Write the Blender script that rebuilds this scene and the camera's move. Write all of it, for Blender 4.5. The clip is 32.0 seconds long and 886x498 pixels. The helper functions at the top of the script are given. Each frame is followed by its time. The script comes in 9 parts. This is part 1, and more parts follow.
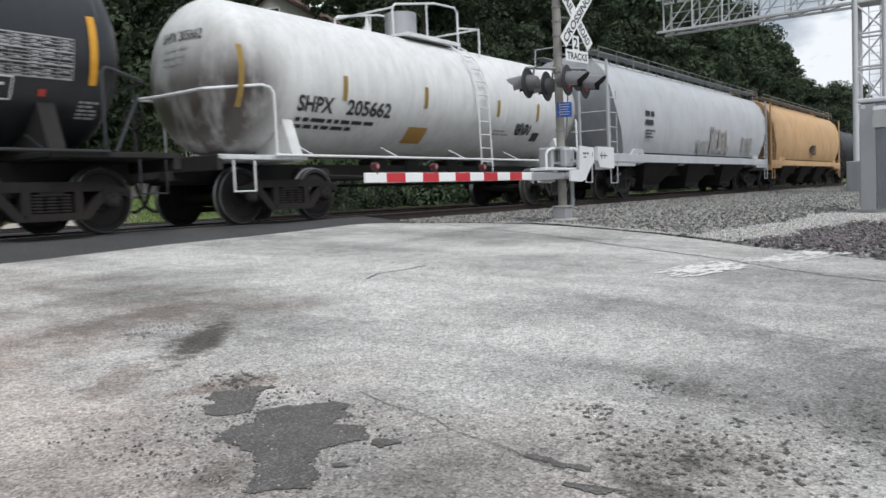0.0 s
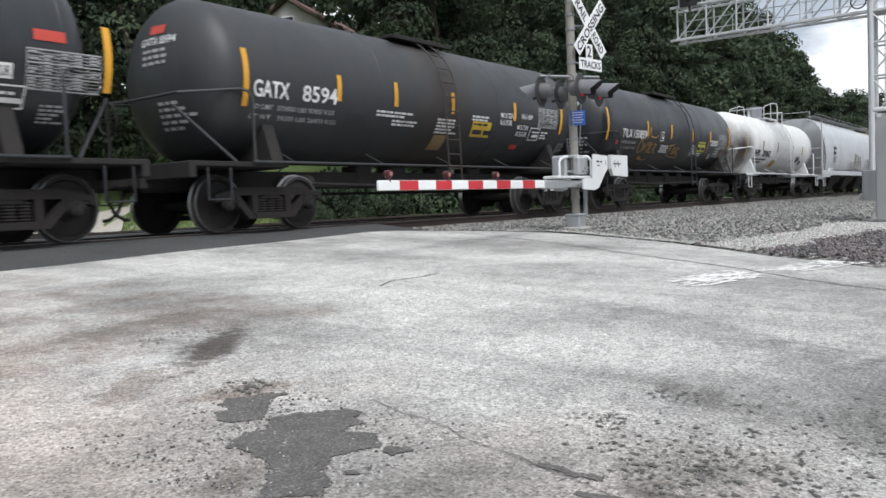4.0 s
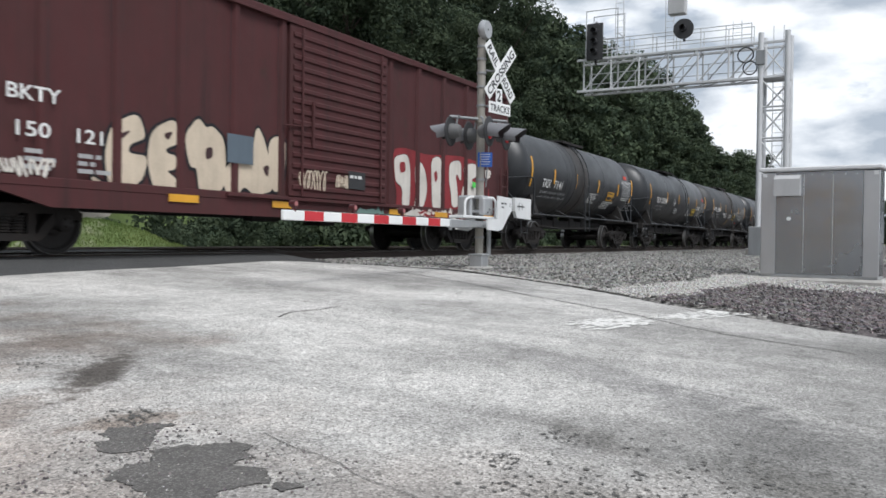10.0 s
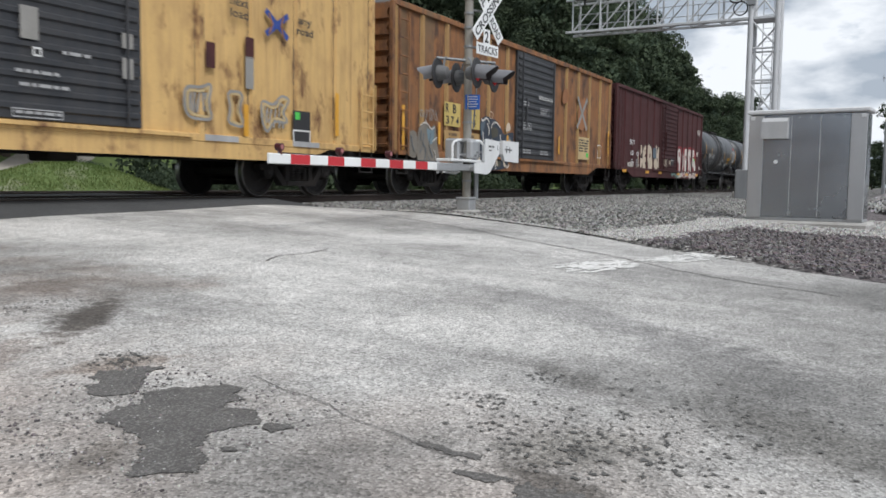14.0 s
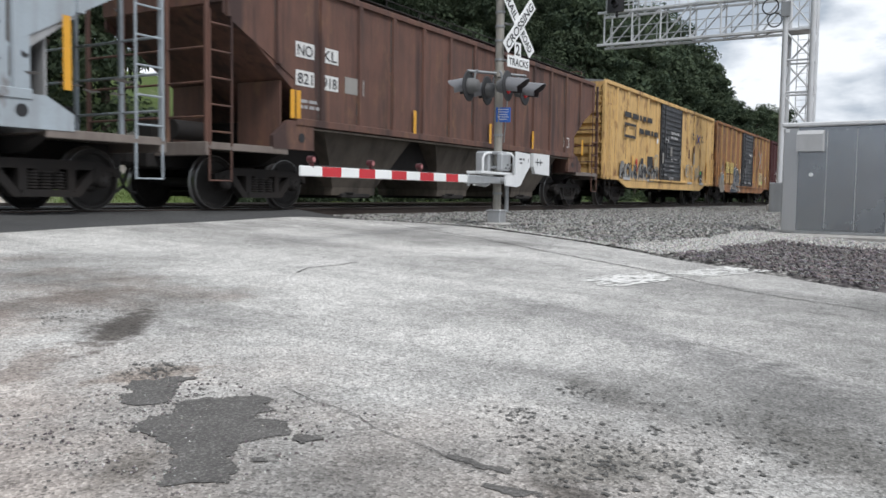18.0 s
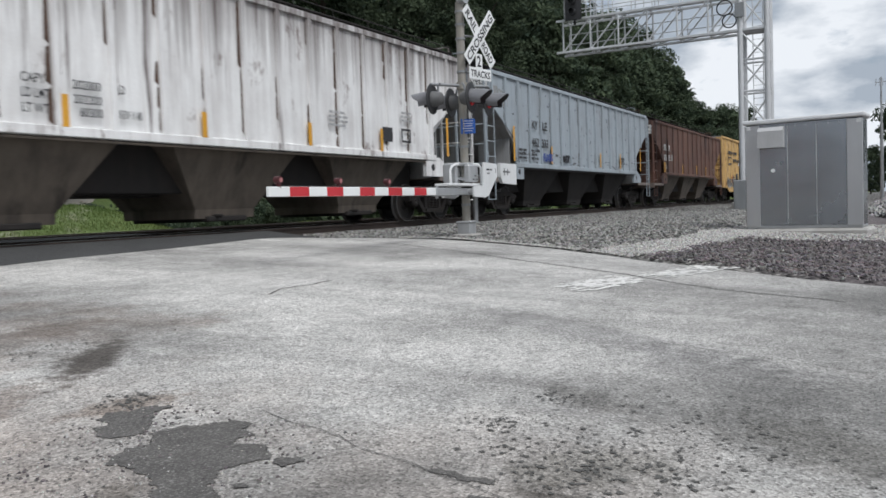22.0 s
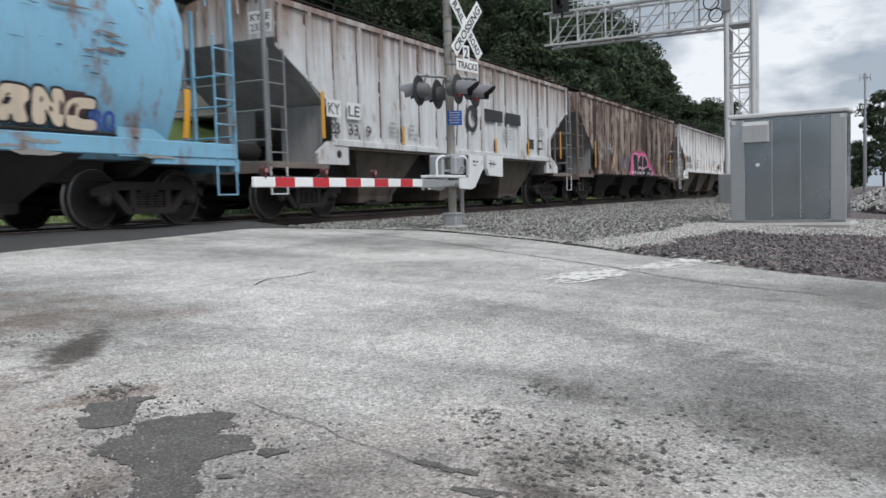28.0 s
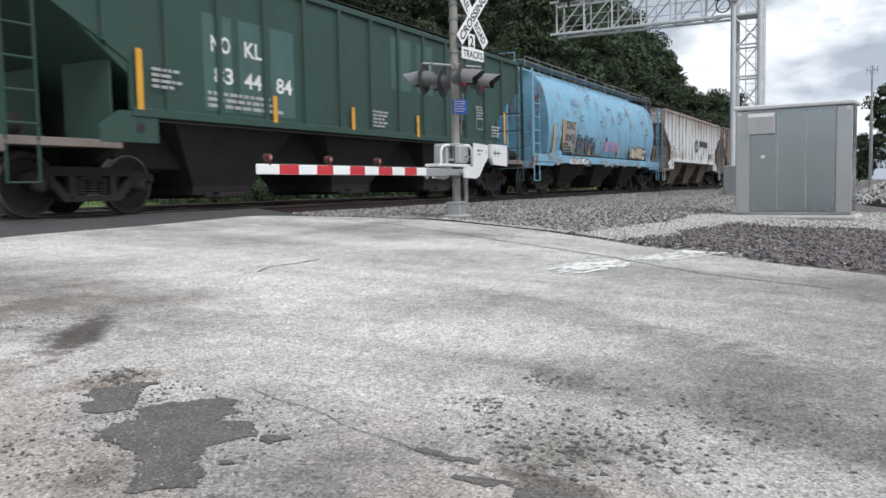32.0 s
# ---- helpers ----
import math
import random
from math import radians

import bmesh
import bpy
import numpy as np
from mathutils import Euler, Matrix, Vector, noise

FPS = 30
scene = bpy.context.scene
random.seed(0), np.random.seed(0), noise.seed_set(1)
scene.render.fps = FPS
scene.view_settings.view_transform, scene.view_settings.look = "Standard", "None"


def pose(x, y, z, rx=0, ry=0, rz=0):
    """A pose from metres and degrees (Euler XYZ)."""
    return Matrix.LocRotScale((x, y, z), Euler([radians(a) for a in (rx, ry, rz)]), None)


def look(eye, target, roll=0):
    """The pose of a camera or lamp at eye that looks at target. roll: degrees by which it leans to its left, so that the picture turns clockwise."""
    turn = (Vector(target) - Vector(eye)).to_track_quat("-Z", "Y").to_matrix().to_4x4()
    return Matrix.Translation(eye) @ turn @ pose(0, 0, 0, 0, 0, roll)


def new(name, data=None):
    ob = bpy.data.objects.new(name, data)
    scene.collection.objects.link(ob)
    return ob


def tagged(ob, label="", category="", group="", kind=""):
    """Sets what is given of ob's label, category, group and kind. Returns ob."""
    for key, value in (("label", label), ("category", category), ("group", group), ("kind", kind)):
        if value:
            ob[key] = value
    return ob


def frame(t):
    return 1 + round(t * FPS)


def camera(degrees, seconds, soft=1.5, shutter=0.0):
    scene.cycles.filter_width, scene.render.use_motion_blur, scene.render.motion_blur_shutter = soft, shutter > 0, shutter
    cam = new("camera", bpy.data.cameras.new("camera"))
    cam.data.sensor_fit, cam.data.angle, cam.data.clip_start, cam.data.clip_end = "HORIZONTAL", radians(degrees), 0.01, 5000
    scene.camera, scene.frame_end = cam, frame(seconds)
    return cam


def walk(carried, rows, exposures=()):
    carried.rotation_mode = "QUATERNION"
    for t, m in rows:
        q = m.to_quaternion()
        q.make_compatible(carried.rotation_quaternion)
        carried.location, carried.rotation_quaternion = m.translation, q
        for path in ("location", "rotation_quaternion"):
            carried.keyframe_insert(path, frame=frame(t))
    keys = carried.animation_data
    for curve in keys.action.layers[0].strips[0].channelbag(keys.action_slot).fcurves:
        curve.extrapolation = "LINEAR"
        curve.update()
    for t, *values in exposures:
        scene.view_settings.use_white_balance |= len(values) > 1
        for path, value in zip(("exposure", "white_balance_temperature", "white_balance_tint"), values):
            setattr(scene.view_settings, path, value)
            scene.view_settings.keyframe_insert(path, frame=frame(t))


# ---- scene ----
cam = camera(56.4, 32.0, soft=1.6, shutter=0.25)
EYE = (0.0, 0.0, 0.31)
# seconds, aim point, roll
PATH = [
    (0, (8.146, 5.765, -0.330), -2.48),
    (0.5, (8.061, 5.882, -0.338), -2.43),
    (1, (8.035, 5.923, -0.292), -2.78),
    (1.5, (8.032, 5.933, -0.227), -2.80),
    (2, (8.068, 5.884, -0.228), -2.80),
    (2.5, (8.053, 5.900, -0.273), -2.75),
    (3, (8.043, 5.914, -0.267), -2.59),
    (3.5, (8.061, 5.893, -0.229), -2.31),
    (5.5, (8.069, 5.881, -0.239), -2.30),
    (6, (8.033, 5.931, -0.227), -2.02),
    (6.5, (8.028, 5.942, -0.194), -1.95),
    (7, (8.046, 5.919, -0.168), -1.64),
    (7.5, (8.095, 5.854, -0.139), -1.40),
    (8, (8.117, 5.827, -0.086), -0.52),
    (8.5, (8.179, 5.747, 0.035), 0.03),
    (9, (8.384, 5.446, 0.094), -0.08),
    (9.5, (8.575, 5.142, 0.117), 0.31),
    (10, (8.710, 4.912, 0.183), 0.78),
    (10.5, (8.837, 4.679, 0.177), 1.13),
    (11, (8.991, 4.367, -0.003), 1.67),
    (11.5, (8.970, 4.374, -0.325), 1.77),
    (12, (8.727, 4.810, -0.527), 1.15),
    (12.5, (8.645, 4.921, -0.711), 1.14),
    (13, (8.695, 4.820, -0.765), 0.95),
    (13.5, (8.727, 4.780, -0.689), 0.30),
    (14, (8.760, 4.756, -0.497), 0.72),
    (14.5, (8.824, 4.683, -0.145), 0.98),
    (16.5, (8.628, 5.039, -0.112), 1.63),
    (17, (8.517, 5.220, -0.147), 1.91),
    (17.5, (8.539, 5.172, -0.273), 1.31),
    (18, (8.588, 5.080, -0.351), 0.81),
    (18.5, (8.656, 4.968, -0.314), 0.54),
    (19, (8.719, 4.857, -0.311), 0.30),
    (19.5, (8.733, 4.829, -0.337), -0.62),
    (20, (8.730, 4.828, -0.382), -1.25),
    (20.5, (8.729, 4.828, -0.391), -1.10),
    (21, (8.727, 4.836, -0.365), -1.65),
    (21.5, (8.740, 4.826, -0.260), -1.90),
    (22, (8.766, 4.786, -0.196), -2.08),
    (22.5, (8.786, 4.753, -0.157), -1.91),
    (23, (8.764, 4.792, -0.160), -1.70),
    (23.5, (8.703, 4.894, -0.254), -1.42),
    (24, (8.707, 4.875, -0.332), -1.41),
    (24.5, (8.715, 4.867, -0.290), -1.50),
    (25, (8.733, 4.833, -0.309), -1.19),
    (25.5, (8.745, 4.797, -0.412), -0.68),
    (27.5, (8.839, 4.627, -0.372), -1.58),
    (28, (8.840, 4.635, -0.302), -1.66),
    (28.5, (8.831, 4.654, -0.280), -1.23),
    (29, (8.828, 4.658, -0.302), -1.28),
    (29.5, (8.813, 4.680, -0.348), -1.10),
    (30, (8.795, 4.708, -0.381), -1.35),
    (30.5, (8.785, 4.724, -0.402), -1.47),
    (31, (8.771, 4.740, -0.472), -0.89),
    (31.5, (8.796, 4.695, -0.453), -0.98),
    (32, (8.811, 4.670, -0.434), -1.10),
]
walk(cam, [(t, look(EYE, aim, roll)) for t, aim, roll in PATH],
     exposures=[(t, stops, 6250, 10) for t, stops in ((0, 0.04), (1, 0.3), (2, 0.25), (5.5, 0.36), (8, 0.3), (10, 0.2), (11, 0.12), (13, 0.14), (14, 0.08), (17, 0.12), (19, 0.2), (20, 0.06), (21, 0.1), (22, -0.05), (24, 0.0), (25, 0.1), (28, -0.02), (30, -0.06), (31, 0.18), (32, 0.24))])

# ---- light ----
world = bpy.data.worlds.new("sky")
scene.world = world
world.use_nodes = True
wn, wl = world.node_tree.nodes, world.node_tree.links
wn.clear()
w_out = wn.new("ShaderNodeOutputWorld")
w_bg = wn.new("ShaderNodeBackground")
w_sky = wn.new("ShaderNodeTexSky")
w_sky.sky_type = "NISHITA"
w_sky.sun_disc = False
w_sky.sun_elevation, w_sky.sun_rotation = radians(56), radians(215)
w_sky.dust_density = 3.0
# broken cloud deck over the whole sky
w_co = wn.new("ShaderNodeTexCoord")
w_map = wn.new("ShaderNodeMapping")
w_map.inputs["Scale"].default_value = (1.0, 1.0, 2.6)
w_n1 = wn.new("ShaderNodeTexNoise")
w_n1.inputs["Scale"].default_value = 4.2
w_n1.inputs["Detail"].default_value = 9.0
w_n1.inputs["Roughness"].default_value = 0.58
w_ramp = wn.new("ShaderNodeValToRGB")
w_ramp.color_ramp.elements[0].position, w_ramp.color_ramp.elements[0].color = 0.36, (0, 0, 0, 1)
w_ramp.color_ramp.elements[1].position, w_ramp.color_ramp.elements[1].color = 0.46, (1, 1, 1, 1)
w_n2 = wn.new("ShaderNodeTexNoise")
w_n2.inputs["Scale"].default_value = 6.5
w_n2.inputs["Detail"].default_value = 8.0
w_cr = wn.new("ShaderNodeValToRGB")
w_cr.color_ramp.elements[0].position, w_cr.color_ramp.elements[0].color = 0.42, (4.2, 4.7, 5.3, 1)
w_cr.color_ramp.elements[1].position, w_cr.color_ramp.elements[1].color = 0.57, (9.0, 9.2, 9.4, 1)
w_mix = wn.new("ShaderNodeMix")
w_mix.data_type = "RGBA"
wl.new(w_co.outputs["Generated"], w_map.inputs["Vector"])
wl.new(w_map.outputs["Vector"], w_n1.inputs["Vector"])
wl.new(w_map.outputs["Vector"], w_n2.inputs["Vector"])
wl.new(w_n1.outputs["Fac"], w_ramp.inputs["Fac"])
wl.new(w_n2.outputs["Fac"], w_cr.inputs["Fac"])
wl.new(w_ramp.outputs["Color"], w_mix.inputs["Factor"])
wl.new(w_sky.outputs["Color"], w_mix.inputs["A"])
wl.new(w_cr.outputs["Color"], w_mix.inputs["B"])
wl.new(w_mix.outputs["Result"], w_bg.inputs["Color"])
w_bg.inputs["Strength"].default_value = 0.1
wl.new(w_bg.outputs["Background"], w_out.inputs["Surface"])

sun_data = bpy.data.lights.new("sun", "SUN")
sun_data.energy, sun_data.angle, sun_data.color = 2.5, radians(25), (1.0, 0.98, 0.955)
sun = new("sun", sun_data)
sun.matrix_world = look((-20, -30, 60), (0, 8, 0))


# ---- materials ----
def weathered(name, base, dirt=(0.06, 0.05, 0.045), rust=(0.16, 0.07, 0.035), dirt_amount=0.35, rust_amount=0.0,
              streak=0.4, rough=0.55, metal=0.0, scale=1.0, bump=0.15, drips=1.0, panel=None, ends=None, spec=0.5, top_run=None):
    """Paint with dirt, vertical streaks and patches of rust, in the thing's own metres."""
    m = bpy.data.materials.new(name)
    m.use_nodes = True
    n, l = m.node_tree.nodes, m.node_tree.links
    b = n["Principled BSDF"]
    co = n.new("ShaderNodeTexCoord")

    def noise_at(vec_scale, size, detail=5.0, rough_n=0.6):
        mp = n.new("ShaderNodeMapping")
        mp.inputs["Scale"].default_value = vec_scale
        t = n.new("ShaderNodeTexNoise")
        t.inputs["Scale"].default_value = size * scale
        t.inputs["Detail"].default_value = detail
        t.inputs["Roughness"].default_value = rough_n
        l.new(co.outputs["Object"], mp.inputs["Vector"])
        l.new(mp.outputs["Vector"], t.inputs["Vector"])
        return t.outputs["Fac"]

    def band(fac, a, z):
        r = n.new("ShaderNodeMapRange")
        r.inputs["From Min"].default_value, r.inputs["From Max"].default_value = a, z
        l.new(fac, r.inputs["Value"])
        return r.outputs["Result"]

    def times(a, k):
        t = n.new("ShaderNodeMath")
        t.operation = "MULTIPLY"
        l.new(a, t.inputs[0])
        if isinstance(k, float):
            t.inputs[1].default_value = k
        else:
            l.new(k, t.inputs[1])
        return t.outputs[0]

    def mixed(fac, a, c):
        x = n.new("ShaderNodeMix")
        x.data_type = "RGBA"
        l.new(fac, x.inputs["Factor"])
        for v, s in ((a, "A"), (c, "B")):
            if isinstance(v, tuple):
                x.inputs[s].default_value = (*v, 1)
            else:
                l.new(v, x.inputs[s])
        return x.outputs["Result"]

    fine = noise_at((1, 1, 1), 38.0)
    wide = noise_at((1, 1, 1), 1.1)
    down = noise_at((7, 7, 0.45 * drips), 1.0, 6.0)
    col = mixed(times(band(wide, 0.35, 0.75), 0.35), base, tuple(c * 0.72 for c in base))
    col = mixed(times(band(fine, 0.35, 0.8), 0.22), col, dirt)
    col = mixed(times(band(down, 0.42, 0.78), streak), col, dirt)
    col = mixed(times(band(noise_at((1, 1, 0.6), 2.3), 0.45, 0.75), dirt_amount), col, dirt)
    if rust_amount:
        spots = times(band(noise_at((1.2, 1.2, 0.55), 2.0, 8.0, 0.7), 0.62 - 0.3 * rust_amount, 0.74 - 0.26 * rust_amount), 1.0)
        col = mixed(spots, col, mixed(fine, rust, tuple(c * 0.45 for c in rust)))
        run = times(band(noise_at((9, 9, 0.22), 1.0, 7.0, 0.65), 0.66 - 0.25 * rust_amount, 0.85 - 0.25 * rust_amount), 0.8)
        col = mixed(run, col, rust)
    if panel:
        # tall worn panels: colour, amount, width
        tall = noise_at((panel[2], panel[2], 0.16), 1.0, 7.0, 0.62)
        edge = 0.66 - 0.3 * panel[1]
        col = mixed(band(tall, edge, edge + 0.1), col, mixed(fine, panel[0], tuple(c * 0.55 for c in panel[0])))
    if top_run:
        # rust washed down from the eaves: colour, height where it fades out, height where it is full
        sp = n.new("ShaderNodeSeparateXYZ")
        l.new(co.outputs["Object"], sp.inputs["Vector"])
        k = n.new("ShaderNodeMath")
        k.operation = "MULTIPLY_ADD"
        l.new(noise_at((5.5, 5.5, 0.12), 1.0, 7.0, 0.65), k.inputs[0])
        k.inputs[1].default_value = 4.5
        l.new(sp.outputs["Z"], k.inputs[2])
        col = mixed(times(band(k.outputs[0], top_run[1] + 2.25, top_run[2] + 2.25), 0.9), col, mixed(fine, top_run[0], tuple(c * 0.6 for c in top_run[0])))
    if ends:
        # old spill stains: colour, place along the car, spread, top height
        sp = n.new("ShaderNodeSeparateXYZ")
        l.new(co.outputs["Object"], sp.inputs["Vector"])
        ab = n.new("ShaderNodeMath")
        ab.operation = "ABSOLUTE"
        l.new(sp.outputs["X"], ab.inputs[0])
        off = n.new("ShaderNodeMath")
        off.operation = "SUBTRACT"
        l.new(ab.outputs[0], off.inputs[0])
        off.inputs[1].default_value = ends[1]
        ab2 = n.new("ShaderNodeMath")
        ab2.operation = "ABSOLUTE"
        l.new(off.outputs[0], ab2.inputs[0])
        m1 = times(band(ab2.outputs[0], ends[2], ends[2] * 0.2), band(sp.outputs["Z"], ends[3] + 0.7, ends[3] - 0.4))
        m1 = times(m1, band(noise_at((1.6, 1.6, 0.7), 1.0, 6.0), 0.2, 0.52))
        col = mixed(times(m1, 0.92), col, ends[0])
    l.new(col, b.inputs["Base Color"])
    b.inputs["Metallic"].default_value = metal
    b.inputs["Specular IOR Level"].default_value = spec
    rr = n.new("ShaderNodeMapRange")
    rr.inputs["To Min"].default_value, rr.inputs["To Max"].default_value = max(rough - 0.12, 0.05), min(rough + 0.2, 1)
    l.new(wide, rr.inputs["Value"])
    l.new(rr.outputs["Result"], b.inputs["Roughness"])
    bp = n.new("ShaderNodeBump")
    bp.inputs["Strength"].default_value, bp.inputs["Distance"].default_value = bump, 0.01
    l.new(fine, bp.inputs["Height"])
    l.new(bp.outputs["Normal"], b.inputs["Normal"])
    return m


def simple(name, base, rough=0.6, metal=0.0, vary=0.25, size=14.0, glow=None):
    m = weathered(name, base, dirt=tuple(c * 0.4 for c in base), dirt_amount=vary, streak=vary * 0.6, rough=rough, metal=metal, scale=size / 14)
    if glow:
        b = m.node_tree.nodes["Principled BSDF"]
        b.inputs["Emission Color"].default_value, b.inputs["Emission Strength"].default_value = (*glow[0], 1), glow[1]
    return m


M = {}
M["tank_black"] = weathered("tank_black", (0.019, 0.021, 0.024), dirt=(0.034, 0.034, 0.034), dirt_amount=0.3, streak=0.35, rough=0.34)
M["tank_gray"] = weathered("tank_gray_black", (0.027, 0.03, 0.034), dirt=(0.045, 0.04, 0.036), dirt_amount=0.4, streak=0.4, rough=0.48, ends=((0.036, 0.028, 0.023), 0.0, 1.3, 4.2))
M["tank_white"] = weathered("tank_white", (0.74, 0.75, 0.74), dirt=(0.2, 0.16, 0.12), dirt_amount=0.18, streak=0.22, rough=0.42, ends=((0.032, 0.017, 0.011), 6.05, 1.1, 2.75))
M["maroon"] = weathered("maroon_paint", (0.072, 0.02, 0.021), dirt=(0.045, 0.02, 0.019), rust=(0.06, 0.03, 0.024), rust_amount=0.12, dirt_amount=0.45, streak=0.6, rough=0.72, spec=0.35, panel=((0.05, 0.02, 0.02), 0.25, 2.0))
M["orange"] = weathered("faded_orange_paint", (0.31, 0.13, 0.042), dirt=(0.1, 0.055, 0.034), rust=(0.1, 0.05, 0.03), rust_amount=0.42, dirt_amount=0.6, streak=0.7, rough=0.7, panel=((0.22, 0.13, 0.065), 0.35, 1.3))
M["yellow"] = weathered("faded_yellow_paint", (0.66, 0.43, 0.165), dirt=(0.3, 0.18, 0.08), rust=(0.2, 0.09, 0.04), rust_amount=0.28, dirt_amount=0.45, streak=0.5, rough=0.65)
M["black_door"] = weathered("black_door_paint", (0.025, 0.028, 0.034), dirt=(0.07, 0.065, 0.06), dirt_amount=0.3, rough=0.5)
M["brown"] = weathered("oxide_brown_paint", (0.145, 0.07, 0.05), dirt=(0.055, 0.035, 0.03), rust=(0.22, 0.12, 0.07), rust_amount=0.24, dirt_amount=0.55, streak=0.75, rough=0.7, panel=((0.065, 0.036, 0.031), 0.45, 1.6))
M["pale_gray"] = weathered("pale_blue_gray_paint", (0.35, 0.4, 0.44), dirt=(0.17, 0.16, 0.15), rust=(0.13, 0.08, 0.05), rust_amount=0.06, dirt_amount=0.28, streak=0.35, rough=0.6)
M["white_streaked"] = weathered("streaked_white_paint", (0.82, 0.82, 0.81), dirt=(0.3, 0.26, 0.25), rust=(0.17, 0.1, 0.08), rust_amount=0.1, dirt_amount=0.25, streak=0.4, rough=0.65, panel=((0.12, 0.085, 0.08), 0.16, 4.0), top_run=((0.1, 0.068, 0.06), 3.0, 4.6))
M["rusty_white"] = weathered("rusted_white_paint", (0.46, 0.4, 0.34), dirt=(0.17, 0.1, 0.07), rust=(0.1, 0.05, 0.036), rust_amount=0.55, dirt_amount=0.55, streak=0.7, rough=0.75, panel=((0.05, 0.028, 0.025), 0.62, 1.5))
M["cream"] = weathered("stained_white_paint", (0.64, 0.665, 0.68), dirt=(0.3, 0.25, 0.21), rust=(0.2, 0.12, 0.07), rust_amount=0.14, dirt_amount=0.3, streak=0.5, rough=0.65, panel=((0.19, 0.13, 0.1), 0.1, 5.0), top_run=((0.22, 0.13, 0.085), 3.0, 4.4))
M["blue"] = weathered("faded_light_blue_paint", (0.2, 0.42, 0.58), dirt=(0.12, 0.25, 0.34), rust=(0.24, 0.15, 0.12), rust_amount=0.3, dirt_amount=0.25, streak=0.25, rough=0.5, drips=4.0)
M["green"] = weathered("dark_green_paint", (0.022, 0.062, 0.047), dirt=(0.03, 0.045, 0.04), dirt_amount=0.35, streak=0.4, rough=0.55)
M["green_patch"] = simple("fresh_green_panel", (0.06, 0.12, 0.11), 0.6)
M["gray_hopper"] = weathered("light_gray_paint", (0.5, 0.52, 0.54), dirt=(0.25, 0.23, 0.21), dirt_amount=0.25, streak=0.25, rough=0.5)
M["tan"] = weathered("tan_paint", (0.62, 0.39, 0.19), dirt=(0.25, 0.16, 0.09), dirt_amount=0.35, streak=0.35, rough=0.6)
# colours the shade drawn beside posts, and real smudges along a sill
M["shade_grime"] = simple("dark_shade_and_grime_film", (0.075, 0.068, 0.062), 0.9, vary=0.5)
M["rust_line"] = simple("brown_rust_film", (0.1, 0.062, 0.045), 0.9, vary=0.6)
M["cream_line"] = simple("remains_of_white_paint", (0.5, 0.45, 0.39), 0.8, vary=0.5)
M["pink_edge"] = simple("thin_pink_spray", (0.3, 0.1, 0.15), 0.8, vary=0.5)
M["under"] = weathered("grimy_underframe", (0.024, 0.0225, 0.022), dirt=(0.04, 0.034, 0.031), dirt_amount=0.5, streak=0.3, rough=0.85, spec=0.25)
M["under_brown"] = weathered("dusty_hopper_chute", (0.115, 0.095, 0.075), dirt=(0.045, 0.036, 0.03), dirt_amount=0.75, streak=0.6, rough=0.85, panel=((0.04, 0.032, 0.027), 0.33, 1.4))
M["slope_gray"] = weathered("dusty_gray_end_sheet", (0.33, 0.335, 0.34), dirt=(0.12, 0.11, 0.1), dirt_amount=0.4, streak=0.4, rough=0.8)
M["truck"] = weathered("cast_steel_grime", (0.018, 0.0165, 0.016), dirt=(0.034, 0.027, 0.023), dirt_amount=0.5, streak=0.2, rough=0.85, spec=0.25)
M["wheel"] = weathered("wheel_steel", (0.024, 0.022, 0.021), dirt=(0.04, 0.033, 0.029), dirt_amount=0.5, streak=0.0, rough=0.7, spec=0.3)
M["tread"] = simple("polished_tread", (0.3, 0.295, 0.29), 0.3, 0.9)
M["rail"] = simple("rail_steel", (0.06, 0.045, 0.038), 0.6, 0.5)
M["rail_head"] = simple("rail_head_steel", (0.45, 0.44, 0.43), 0.28, 0.9)
M["tie"] = weathered("creosote_tie", (0.06, 0.048, 0.04), dirt=(0.14, 0.12, 0.1), dirt_amount=0.5, rough=0.9)
M["galv"] = weathered("galvanised_steel", (0.48, 0.49, 0.5), dirt=(0.28, 0.28, 0.28), dirt_amount=0.35, streak=0.3, rough=0.42, metal=0.55)
M["galv_pale"] = weathered("pale_galvanised_tube", (0.62, 0.63, 0.64), dirt=(0.4, 0.4, 0.4), dirt_amount=0.3, streak=0.25, rough=0.5, metal=0.2)
M["galv_dull"] = weathered("dull_aluminium", (0.3, 0.31, 0.315), dirt=(0.2, 0.2, 0.2), dirt_amount=0.4, streak=0.35, rough=0.5, metal=0.5)
M["galv_sheet"] = weathered("galvanised_sheet", (0.43, 0.455, 0.485), dirt=(0.36, 0.38, 0.4), dirt_amount=0.06, streak=0.25, rough=0.2, metal=1.0, bump=0.0)
M["bright_sheet"] = weathered("bright_folded_aluminium", (0.72, 0.72, 0.72), dirt=(0.5, 0.5, 0.5), dirt_amount=0.15, streak=0.2, rough=0.4, metal=0.25, bump=0.02)
M["post_sheet"] = weathered("light_folded_sheet", (0.55, 0.555, 0.56), dirt=(0.42, 0.42, 0.43), dirt_amount=0.1, streak=0.25, rough=0.3, metal=0.75, bump=0.0)
M["post_worn"] = weathered("worn_post_paint", (0.46, 0.4, 0.34), dirt=(0.15, 0.1, 0.075), rust=(0.09, 0.05, 0.035), rust_amount=0.75, dirt_amount=0.6, streak=0.6, rough=0.8, scale=1.6)
M["end_steel"] = weathered("worn_end_steel", (0.2, 0.17, 0.15), dirt=(0.08, 0.06, 0.05), dirt_amount=0.5, rough=0.8)
